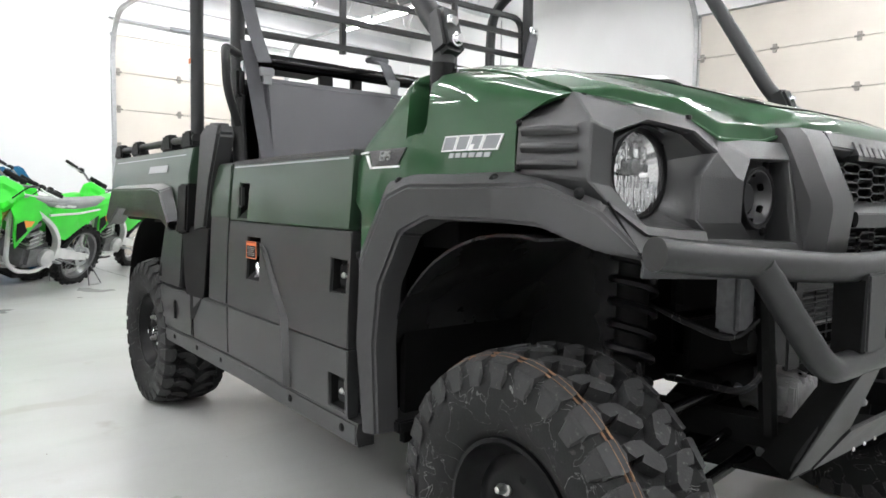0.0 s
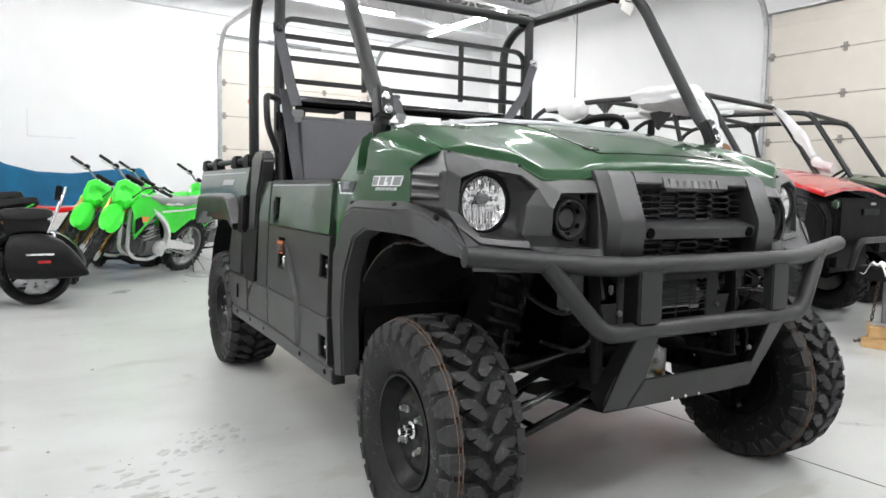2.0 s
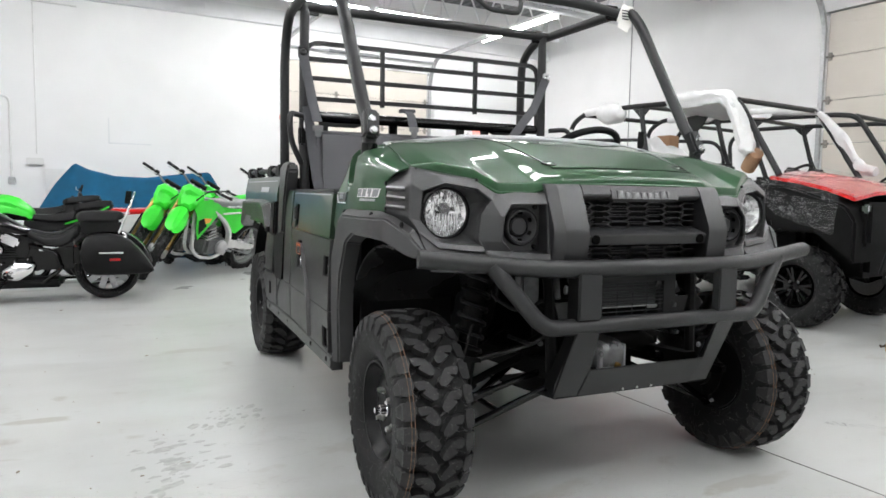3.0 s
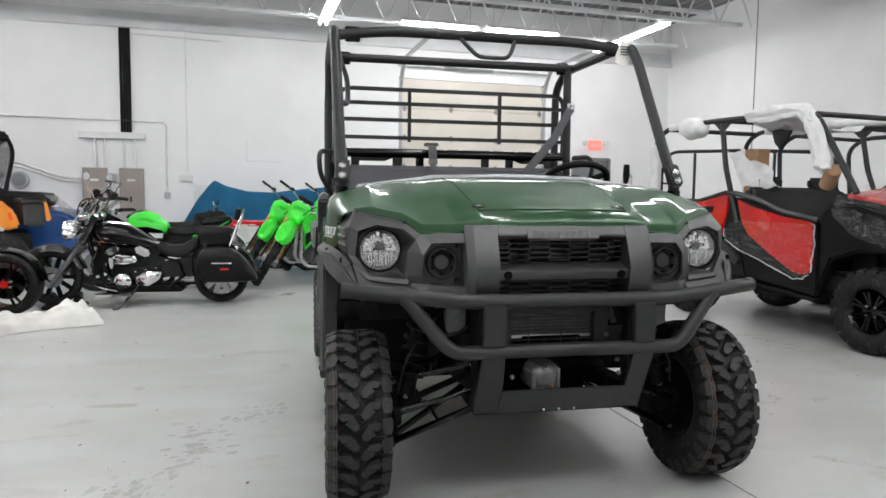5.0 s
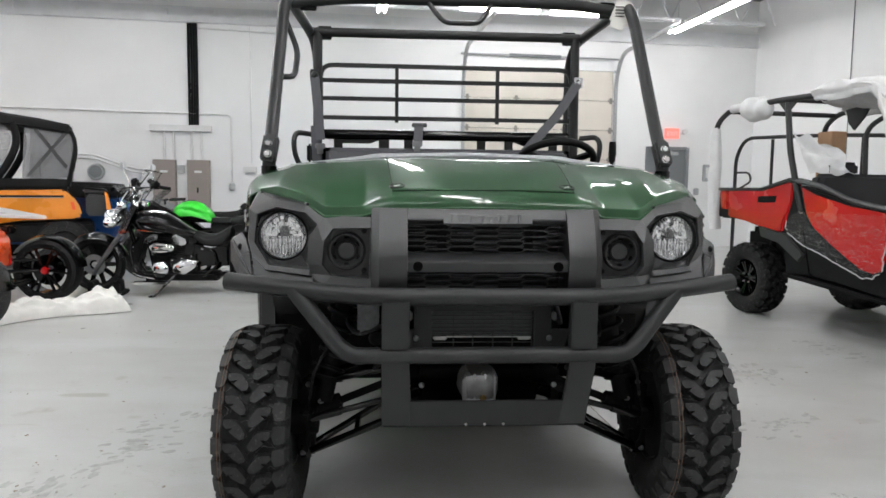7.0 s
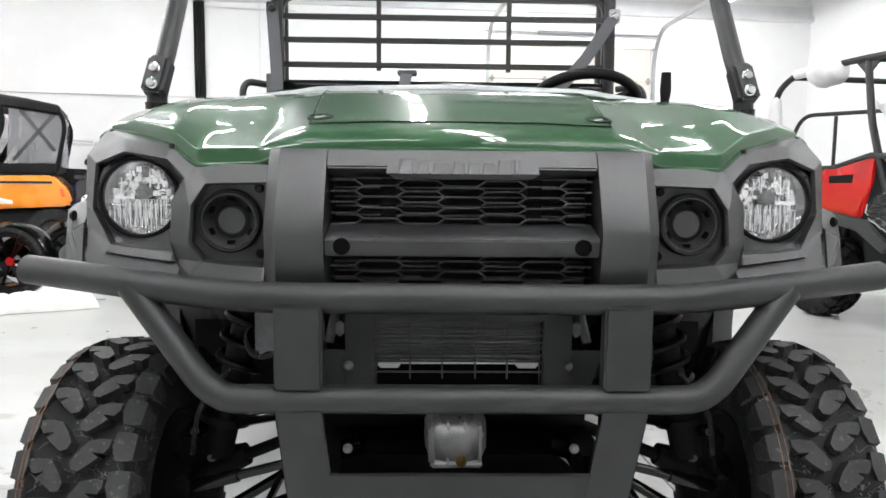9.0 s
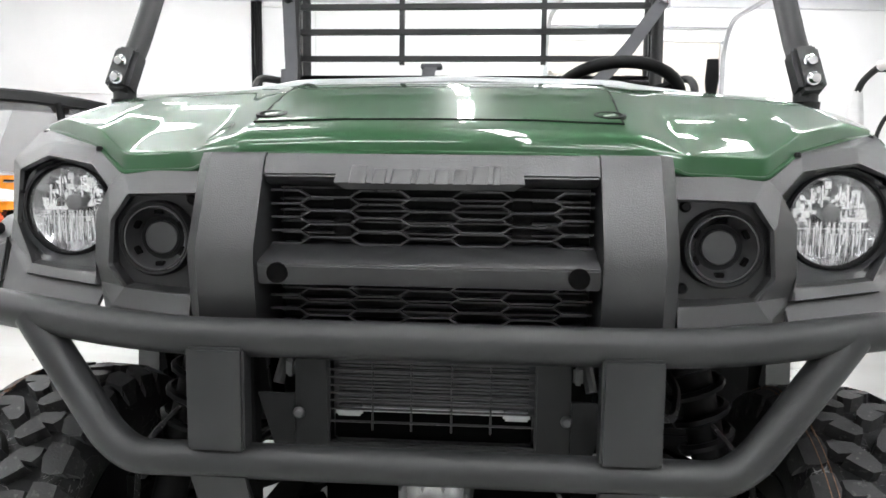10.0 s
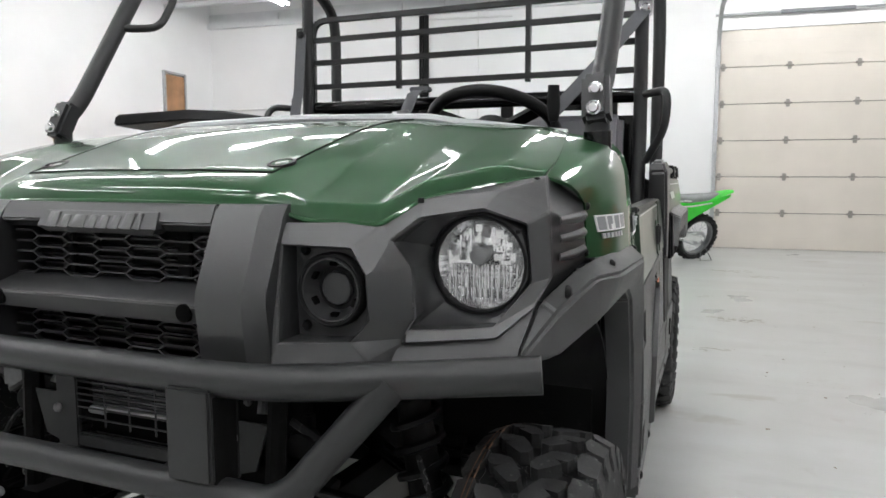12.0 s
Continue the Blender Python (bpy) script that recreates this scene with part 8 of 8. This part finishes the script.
part("cradle", box((-5.7, 9.05, .10), (1.6, .7, .20), .02), M_PLASTIC_D, bc)
ck = thing("wheel_chock", "black wheel chock under the cruiser's front wheel", "wheel chock", pose(-3.30, 4.86, 0, 0, 0, 10))
part("chock_base", bevelled(box((0, 0, .02), (.40, .26, .04), .01), 0), M_PLASTIC_D, ck)
for s in (-1, 1):
    part("chock_arm", bevelled(loft([[(.16 * s, y, .03), (.06 * s, y, .03), (.10 * s, y, .15), (.15 * s, y, .15)] for y in (-.11, .11)]), .01), M_PLASTIC_D, ck)


# ---- the red side-by-side, still in its wrapping: nose towards -y in its own frame ----
def buggy(at, paint, label, wrapped):
    b = thing("side_by_side", label, "utility vehicle", at)
    for s in (-1, 1):
        def P(name, bm, mat, parent=b, lab="", smooth=38):
            return part(name, bm if s < 0 else flipped(bm), mat, parent, lab, smooth)

        def S(pts, thick, x=-.70, bev=.012):
            return bevelled(slab([(x, y, z) for y, z in pts], thick, 0, way=(1, 0, 0)), bev, 2)
        for y in (-.905, 1.155):
            m = pose(-.60, y, .335, 0, 0, 180)
            wh = P("wheel", moved(spun([(.155, -.08), (.17, -.10), (.18, -.08), (.165, .0), (.18, .09), (.17, .11), (.155, .09), (.13, .04), (.05, .05), (0, .05)], 32, "x"), m), M_GLOSS_BLACK, b, "black alloy wheel with a mud tyre")
            ty = P("tyre", moved(spun(tyre_profile(.24, .324, .165), 48, "x", closed=True), m), M_RUBBER, wh, "", 50)
            P("tread", moved(tread(.24, .338, 20), m), M_RUBBER, ty, "", 20)
            for k in range(7):
                for d in (-.08, .08):
                    a = 2 * math.pi * k / 7 + d
                    P("spoke", moved(tube([(.062, .04 * math.cos(a), .04 * math.sin(a)), (.085, .155 * math.cos(a + d * .6), .155 * math.sin(a + d * .6))], 0, flat=(.018, .02), up=(1, 0, 0)), m), M_GLOSS_BLACK, wh)
            for k in range(4):
                a = radians(90 * k + 45)
                P("wheel_nut", moved(bolt((.075, .05 * math.cos(a), .05 * math.sin(a)), .009, .012, "x", 1), m), M_ZINC, wh)
            P("suspension_arm", join(tube([(-.55, y, .30), (-.22, y - .12, .40)], .02, 8), tube([(-.55, y, .30), (-.22, y + .12, .40)], .02, 8), tube([(-.50, y, .34), (-.36, y, .78)], .03, 10)), M_CAVITY, b)
        P("rear_quarter", S([(1.46, 1.165), (.98, 1.16), (.66, 1.23), (.585, 1.22), (.60, 1.06), (.69, .80), (.74, .785), (1.0, .83), (1.21, .87), (1.45, .90)], .10), paint, b, "glossy rear quarter panel")
        P("pillar_panel", S([(.70, 1.18), (.50, 1.20), (.42, .84), (.74, .74)], .06, -.685), M_PLASTIC_D)
        P("quarter_crease", S([(1.40, .985), (.66, .955), (.70, .835), (.76, .815), (1.0, .855), (1.40, .925)], .010, -.708, .008), paint)
        P("quarter_vent", S([(1.02, 1.10), (.78, 1.11), (.79, 1.05), (1.02, 1.045)], .004, -.7035, .001), M_PLASTIC_D)
        P("quarter_cap", S([(1.60, 1.18), (.98, 1.18), (.62, 1.265), (.48, 1.24), (.48, 1.21), (.62, 1.235), (.98, 1.155), (1.60, 1.15)], .14, -.72, .01), M_PLASTIC)
        P("tail_panel", S([(1.60, 1.15), (1.48, 1.15), (1.47, .97), (1.56, .97)], .12, -.70, .01), paint)
        door = P("door", S([(.50, 1.20), (-.40, 1.005), (-.44, .38), (.34, .47), (.44, .85)], .07, -.70), M_PLASTIC_D, b, "black door with a red panel")
        P("door_skin", S([(.47, 1.185), (.30, 1.12), (-.05, 1.04), (-.37, 1.0), (-.395, .68), (-.37, .58), (-.30, .55), (-.18, .57), (.10, .72), (.32, .86), (.40, .96)], .012, -.712, .005), paint, door, "glossy door skin")
        P("door_cap", tube([(-.70, .52, 1.235), (-.70, .26, 1.195), (-.70, -.05, 1.08), (-.70, -.42, 1.02)], .022, 8, bend=.08), M_PLASTIC, door)
        P("lower_side", S([(.62, .78), (.44, .84), (.34, .46), (.62, .44), (.66, .60)], .10, -.695), M_PLASTIC_D)
        P("side_intake", S([(.98, .83), (.62, .78), (.40, .62), (.46, .55), (.72, .70), (.95, .74)], .06, -.715, .01), M_PLASTIC)
        P("sill", S([(.66, .455), (-.45, .365), (-.45, .33), (.66, .41)], .14, -.70, .012), M_PLASTIC_D)
        P("front_wing", bevelled(loft([[(-.70, y, z0), (-.70, y, z1), (-.40, y, z1 + .02), (-.40, y, z0)] for y, z0, z1 in ((-.43, .40, 1.06), (-.55, .70, 1.16), (-.78, .78, 1.16), (-1.05, .78, 1.08), (-1.28, .62, 1.0), (-1.36, .55, .88))]), .02), M_CAVITY, b, "black front wing")
        P("hood_side", bevelled(loft([[(-.64, y, z), (-.30, y, z + .05), (0, y, z + .06), (0, y, z + .03), (-.30, y, z + .02), (-.64, y, z - .03)] for y, z in ((-.62, 1.235), (-.85, 1.20), (-1.1, 1.14), (-1.32, 1.06))]), .006), paint, b, "glossy hood half")
        P("headlight", bevelled(box((-.50, -1.36, .98), (.22, .06, .07), .015, turn=(0, 0, 14)), 0), M_CHROME)
        # cage
        P("cage_side", tube([(-.66, -.72, 1.24), (-.64, -.30, 1.90), (-.62, -.10, 1.93), (-.62, .90, 1.955), (-.62, 1.58, 1.95), (-.64, 1.79, 1.82), (-.66, 1.74, 1.10), (-.66, 1.70, .80)], .026, 12, bend=.12), M_POWDER, b, "black cage tube")
        P("cage_post", tube([(-.69, .47, .97), (-.69, .56, 1.20), (-.65, .70, 1.50), (-.62, .79, 1.86), (-.61, .80, 1.955)], .026, 12, bend=.08), M_POWDER)
        P("cage_gusset", bevelled(slab([(-.62, .92, 1.935), (-.62, .66, 1.945), (-.63, .79, 1.82)], .012, 0, way=(1, 0, 0)), .003), M_POWDER)
        P("bed_wall", box((-.66, 1.20, 1.02), (.03, .86, .26), .008), M_PLASTIC_D)
        if wrapped:
            P("foam_sleeve", tube([(-.62, 1.45, 1.95), (-.62, .28, 1.945), (-.62, -.30, 1.90)] if s > 0 else [(-.62, 1.30, 1.952), (-.62, 1.56, 1.945)], .040, 14), M_FOAM, b, "white foam sleeve")
    for y, z in ((.80, 1.95), (-.28, 1.905), (1.62, 1.93)):
        part("cage_crossbar", tube([(-.62, y, z), (.62, y, z)], .024, 12), M_POWDER, b)
    part("hood_front", bevelled(box((0, -1.36, .86), (1.16, .10, .34), .03), 0), M_CAVITY, b, "black nose")
    part("grille_bar", box((0, -1.42, .92), (.34, .02, .05), .005), M_PLASTIC_D, b)
    part("nose_badge", box((0, -1.435, .985), (.10, .01, .020), .003), M_SILVER, b, "pale nose badge")
    part("bumper", tube([(-.40, -1.44, .48), (-.42, -1.50, .70), (.42, -1.50, .70), (.40, -1.44, .48)], .026, 10, bend=.1), M_POWDER, b)
    part("tub", join(box((0, 0, .50), (1.24, 1.5, .20), .04), box((0, -.70, .72), (1.0, .30, .60), .05)), M_PLASTIC_D, b)
    part("engine_bay", box((0, 1.1, .62), (.80, .9, .36), .05), M_CAVITY, b)
    part("front_underbody", box((0, -1.05, .60), (.70, .50, .36), .05), M_CAVITY, b)
    part("dashboard", bevelled(box((0, -.52, 1.12), (1.20, .28, .22), .06), 0), M_PLASTIC_D, b)
    part("seat_cushion", bevelled(box((0, .06, .84), (1.26, .56, .20), .06, 3), 0), M_SEAT_CLOTH, b, "charcoal bench cushion")
    part("seat_back", bevelled(loft([[(-.63, .30, .86), (.63, .30, .86), (.63, .46, .86), (-.63, .46, .86)], [(-.64, .36, 1.14), (.64, .36, 1.14), (.64, .52, 1.14), (-.64, .52, 1.14)], [(-.58, .40, 1.30), (.58, .40, 1.30), (.58, .52, 1.30), (-.58, .52, 1.30)]]), .035, 3), M_SEAT_CLOTH, b, "charcoal bench backrest")
    for x in (-.32, .32):
        part("head_rest", bevelled(box((x, .47, 1.34), (.28, .09, .12), .03, 3), 0), M_SEAT_CLOTH, b)
    sw = part("steering_wheel", moved(tube([(math.cos(2 * math.pi * k / 28) * .16, math.sin(2 * math.pi * k / 28) * .16, 0) for k in range(28)], .015, 8, closed=True), pose(.30, -.30, 1.26, -40, 0, 0)), M_PLASTIC_D, b, "black steering wheel")
    part("bed_floor", box((0, 1.20, .90), (1.3, .84, .04), .01), M_PLASTIC_D, b)
    if wrapped:
        def drape(pts, r0, amp, seed, n=22, around=14):
            """Loose foil gathered round a run of points."""
            line = through_points([Vector(p) for p in pts], n // (len(pts) - 1) + 1)
            rings = []
            for i, p in enumerate(line):
                d = (line[min(i + 1, len(line) - 1)] - line[max(i - 1, 0)]).normalized()
                u = d.orthogonal().normalized()
                w = d.cross(u)
                t = i / (len(line) - 1)
                rings.append([p + (u * math.cos(a) + w * math.sin(a)) * (curve_at(r0, t) * (1 + amp * noise.noise(Vector((seed + 4 * t, 1.6 * math.cos(a), 1.6 * math.sin(a))))))
                              for a in [2 * math.pi * k / around for k in range(around)]])
            return loft(rings)
        part("foam_ball", drape([(-.62, 1.34, 1.94), (-.63, 1.28, 1.92), (-.63, 1.12, 1.90), (-.63, 1.03, 1.94)], ((0, .04), (.2, .09), (.5, .115), (.8, .09), (1, .04)), .25, 3), M_FOAM, b, "bundle of white foam on the cage", smooth=70)
        for s in (-1, 1):
            part("foam_sleeve", drape([(.642 * s, 1.79, 1.78), (.652 * s, 1.77, 1.45), (.66 * s, 1.74, 1.15), (.66 * s, 1.70, .76)], ((0, .038), (.3, .05), (.6, .05), (1, .06)), .5, 21 + s, 30), M_FOAM, b, "loose white foam sleeve on the rear post", smooth=70)
        part("foam_wrap", drape([(-.63, .46, 1.95), (-.63, .12, 1.95), (-.63, -.14, 1.93), (-.66, -.30, 1.80)], ((0, .045), (.2, .062), (.7, .07), (1, .06)), .7, 7, 40, 22), M_FOAM, b, "crumpled white foam wrapping", smooth=50)
        part("foam_wrap", drape([(-.64, -.22, 1.90), (-.68, -.34, 1.72), (-.69, -.42, 1.52), (-.69, -.46, 1.42)], ((0, .05), (.4, .065), (.8, .07), (1, .055)), .7, 12, 40, 22), M_FOAM, b, "crumpled white foam wrapping", smooth=50)
        part("foam_wrap", drape([(-.1, .78, 1.92), (.2, .78, 1.89), (.5, .80, 1.92)], ((0, .04), (.5, .055), (1, .04)), .5, 11), M_FOAM, b, "loose white foam wrapping", smooth=70)
        part("foam_wrap", drape([(.64, -.30, 1.88), (.68, -.48, 1.66), (.70, -.66, 1.38), (.66, -.86, 1.30)], ((0, .03), (.4, .06), (.7, .06), (1, .04)), .6, 17, 30), M_FOAM, b, "loose white foam wrapping", smooth=60)
        part("foam_sheet", sheet(lambda u, v: Vector((-.60 + .75 * u, .44 - .62 * v + .05 * math.sin(7 * u), 1.90 - .09 * math.sin(math.pi * u) * (.4 + .6 * v) - .05 * u + .03 * noise.noise(Vector((u * 5, v * 5, 2))))), spread(0, 1, 26), spread(0, 1, 16), .003), M_FOAM, b, "white foam sheet over the roof bars", smooth=70)
        part("foam_flap", sheet(lambda u, v: Vector((-.52 + .16 * u + .05 * math.sin(6 * v) * u, .84 - .32 * u - .24 * v, 1.68 - .16 * u - .38 * v * (1 - .4 * u) + .05 * noise.noise(Vector((u * 4, v * 4, 9))))), spread(0, 1, 18), spread(0, 1, 18), .003), M_FOAM, b, "hanging flap of white foam", smooth=60)
        part("roof_gusset", bevelled(slab([(-.30, .50, 1.84), (-.30, .24, 1.86), (-.30, .30, 1.76), (-.30, .40, 1.66), (-.30, .46, 1.72)], .02, 0, way=(1, 0, 0)), .004), M_POWDER, b)
        part("cardboard_box", bevelled(box((.02, .98, 1.32), (.16, .18, .76), .006), 0), M_CARD, b, "tall brown cardboard box in the bed")
        part("cardboard_sleeve", moved(spun([(.045, -.11), (.062, -.10), (.062, .10), (.045, .11)], 16, "x"), pose(-.62, -.44, 1.37, 0, 38, 55)), M_CARD, b, "brown cardboard sleeve on the front post")
        for s in (-1, 1):
            def door_film(u, v):
                top = curve_at(((0, .90), (.12, .985), (1, .985)), u)
                low = curve_at(((0, .10), (.12, .25), (.3, .30), (.5, .37), (.8, .475), (.93, .46), (1, .40)), u)
                return Vector((s * (.742 + .02 * noise.noise(Vector((u * 6, v * 6, s))) + .012 * math.sin(9 * u + 5 * v)), .58 - 1.0 * u, top - v * low))
            film = part("door_film", sheet(door_film, spread(0, 1, 26), spread(0, 1, 16), .002), M_FILM, b, "clear plastic film over the door", smooth=70)
            rim = [(k / 40, 1) for k in range(40)] + [(1, 1 - k / 14) for k in range(15)] + [(0, k / 5) for k in range(5)][::-1]
            for a, e in ((0, 40), (40, 55), (55, 60)):
                part("gathered_edge", tube([door_film(u, v) + Vector((.003 * s, .012 * noise.noise(Vector((u * 30, v * 30, 1))), .014 * noise.noise(Vector((u * 30, v * 30, 5))))) for u, v in rim[a:e]], [.004 + .005 * abs(noise.noise(Vector((k * .7, a, 3)))) for k in range(e - a)], 5), M_FILM_EDGE, film)
            part("wing_film", sheet(lambda u, v: Vector((s * (.735 + .03 * noise.noise(Vector((u * 5, v * 5, 3 + s))) - .06 * (1 - v)), -.56 - .66 * u, 1.23 - .06 * u - v * curve_at(((0, .16), (.3, .30), (1, .40)), u))), spread(0, 1, 26), spread(0, 1, 16), .002), M_FILM, b, "clear plastic film over the wing", smooth=70)
        part("hood_film", sheet(lambda u, v: Vector((-.62 + 1.24 * u, -.64 - .70 * v, 1.29 + .04 * math.sin(math.pi * u) - .19 * v + .014 * noise.noise(Vector((u * 9, v * 7, 1))))), spread(0, 1, 30), spread(0, 1, 18), .002), M_FILM, b, "clear plastic film over the hood", smooth=70)
    return b


buggy(pose(3.86, 2.75, 0, 0, 0, 8.9), M_RED, "red and black side-by-side, cage wrapped in white foam", True)
buggy(pose(5.75, 3.05, 0, 0, 0, 14), M_GREEN, "dark green and black side-by-side parked by the side wall", False)
rack = thing("cage_rack", "long black tubular rack standing behind the red side-by-side", "rack", pose(5.50, 4.62, 0, 0, 0, 115.6))
part("rack_hoop", tube([(2.50, 0, .02), (2.50, 0, 1.62), (2.36, 0, 1.87), (1.2, 0, 1.84), (.12, 0, 1.77), (0, 0, 1.62), (0, 0, .02)], .024, 12, bend=.14), M_POWDER, rack)
for x in (1.95, .78):
    part("rack_post", tube([(x, 0, .02), (x, 0, 1.83 if x > 1 else 1.80)], .020, 10), M_POWDER, rack)
part("rack_hook", tube([(2.50, 0, 1.40), (2.28, 0, 1.40), (2.24, 0, 1.28), (2.46, 0, 1.16)], .014, 8, bend=.08), M_POWDER, rack)

# ---- floor clutter by the side wall ----
for k in range(2):
    w = thing("timber_block", "short raw timber block stacked on the floor", "timber block", pose(3.32, .80, .0 + .075 * k, 0, 0, 12 + 20 * k), "timber blocks")
    part("block", box((0, 0, .0375), (.30 - .02 * k, .20, .073), .004), M_WOOD, w)
st = thing("jack_stand", "grey steel trailer jack on timber blocks", "jack stand", pose(3.32, .80, .15))
part("jack_post", tube([(0, 0, 0), (0, 0, .34)], .026, 14), M_CAST, st)
part("jack_foot", box((0, 0, .008), (.16, .14, .015), .003), M_GALV, st)
part("jack_head", bevelled(box((.16, .06, .36), (.55, .20, .10), .01), 0), M_PLASTIC_D, st, "grey steel drawbar")
part("rag", sheet(lambda u, v: Vector((-.13 + .24 * u, -.08 + .20 * v, .418 + .07 * noise.noise(Vector((u * 4, v * 4, 6))) - .05 * (2 * v - 1) ** 2)), spread(0, 1, 16), spread(0, 1, 14), .004), M_WHITE_CLOTH, st, "pale rag", smooth=70)
ch = thing("chain", "rusty steel chain hanging from the jack onto the floor", "chain")
for k in range(26):
    t = k / 25
    c = Vector((3.47 - .03 * k / 17, .93 + .04 * k / 17, .47 - .027 * k)) if k < 17 else Vector((3.44 - .022 * (k - 17), .97 + .010 * math.sin(k), .012))
    part("chain_link", moved(tube([(.018 * math.cos(a), .010 * math.sin(a), 0) for a in [2 * math.pi * q / 10 for q in range(10)]], .0038, 5, closed=True), (Matrix.Translation(c) @ pose(0, 0, 0, 90 * (k % 2) * .6, 0, 60 + 40 * math.sin(5 * t)) if k >= 17 else Matrix.Translation(c) @ pose(0, 0, 0, 90, 90, 90 * (k % 2)))), M_RUST, ch)

# dried spills and smudges on the concrete


def blots(cx, cy, size, n, seed, stretch=1.0, turn=0.0):
    """A patch of thin ragged flakes that lie together as one dried mark."""
    r = random.Random(seed)
    bm = bmesh.new()
    c, sn = math.cos(radians(turn)), math.sin(radians(turn))
    for k in range(n):
        d, a = size * r.random() ** .8, 2 * math.pi * r.random()
        px, py = d * math.cos(a) * stretch, d * math.sin(a) / stretch
        rad = size * (.03 + .13 * r.random() ** 3)
        m = r.randint(7, 11)
        ring = []
        for q in range(m):
            b = 2 * math.pi * q / m
            rr = rad * (.45 + .75 * r.random())
            x, y = px + rr * math.cos(b) * 1.5, py + rr * math.sin(b) * .8
            ring.append(bm.verts.new((cx + c * x - sn * y, cy + sn * x + c * y, .0012 + .00003 * k)))
        bm.faces.new(ring)
    return bm


for c in ((1.20, 4.70, .17, 60, 11, 1.3, 0), (1.03, 3.60, .11, 40, 12, 1.3, 20), (1.20, 7.80, .2, 60, 13, 1.6, 0), (1.50, 7.40, .15, 50, 14, 1.5, 10), (.95, 5.75, .09, 30, 15, 1.2, 40)):
    solo("floor_spill", blots(*c), M_SPILL, "dried brown spill on the concrete floor", "floor mark", kind="stuff")
for c in ((-1.42, .62, .24, 70, 21, .8, 20), (-1.18, 1.05, .20, 60, 22, 1.3, 60), (-1.62, .15, .22, 50, 23, 1.2, 70), (2.90, 2.30, .26, 60, 24, .7, 10), (1.60, .75, .20, 44, 25, 1.4, 30), (1.95, 1.7, .24, 54, 26, 1.2, 80), (-1.25, -.95, .20, 50, 27, 1.4, 30)):
    solo("floor_scuff", blots(*c), M_SMUDGE, "grey scuffs on the concrete floor", "floor mark", kind="stuff")

# scraps of film and grit on the concrete
solo("film_scrap", sheet(lambda u, v: Vector((1.36 + .30 * u, -.02 - .22 * u + .03 * v, .004 + .010 * abs(math.sin(9 * u)) * v)), spread(0, 1, 16), spread(0, 1, 4), .001), M_FILM, "thin scrap of clear film on the floor", "film scrap", smooth=60)


def grit(cx, cy, sx, sy, n, seed):
    r = random.Random(seed)
    bits = []
    for k in range(n):
        a = r.random() * 360
        s = .002 + .006 * r.random() ** 2
        bits.append(box((cx + r.gauss(0, sx), cy + r.gauss(0, sy), s * .25), (s * (1 + 2 * r.random()), s, s * .5), 0, turn=(0, 0, a)))
    return join(*bits)


for c in ((-1.55, .3, .25, .5, 40, 1), (-1.0, -.9, .35, .22, 34, 2), (1.9, 1.8, .4, 1.2, 40, 3), (1.6, 4.5, .5, 1.4, 40, 4), (-2.2, 2.2, .7, .8, 26, 6)):
    solo("grit", grit(*c), M_GRIME, "scattered dark grit on the concrete", "grit", kind="stuff")
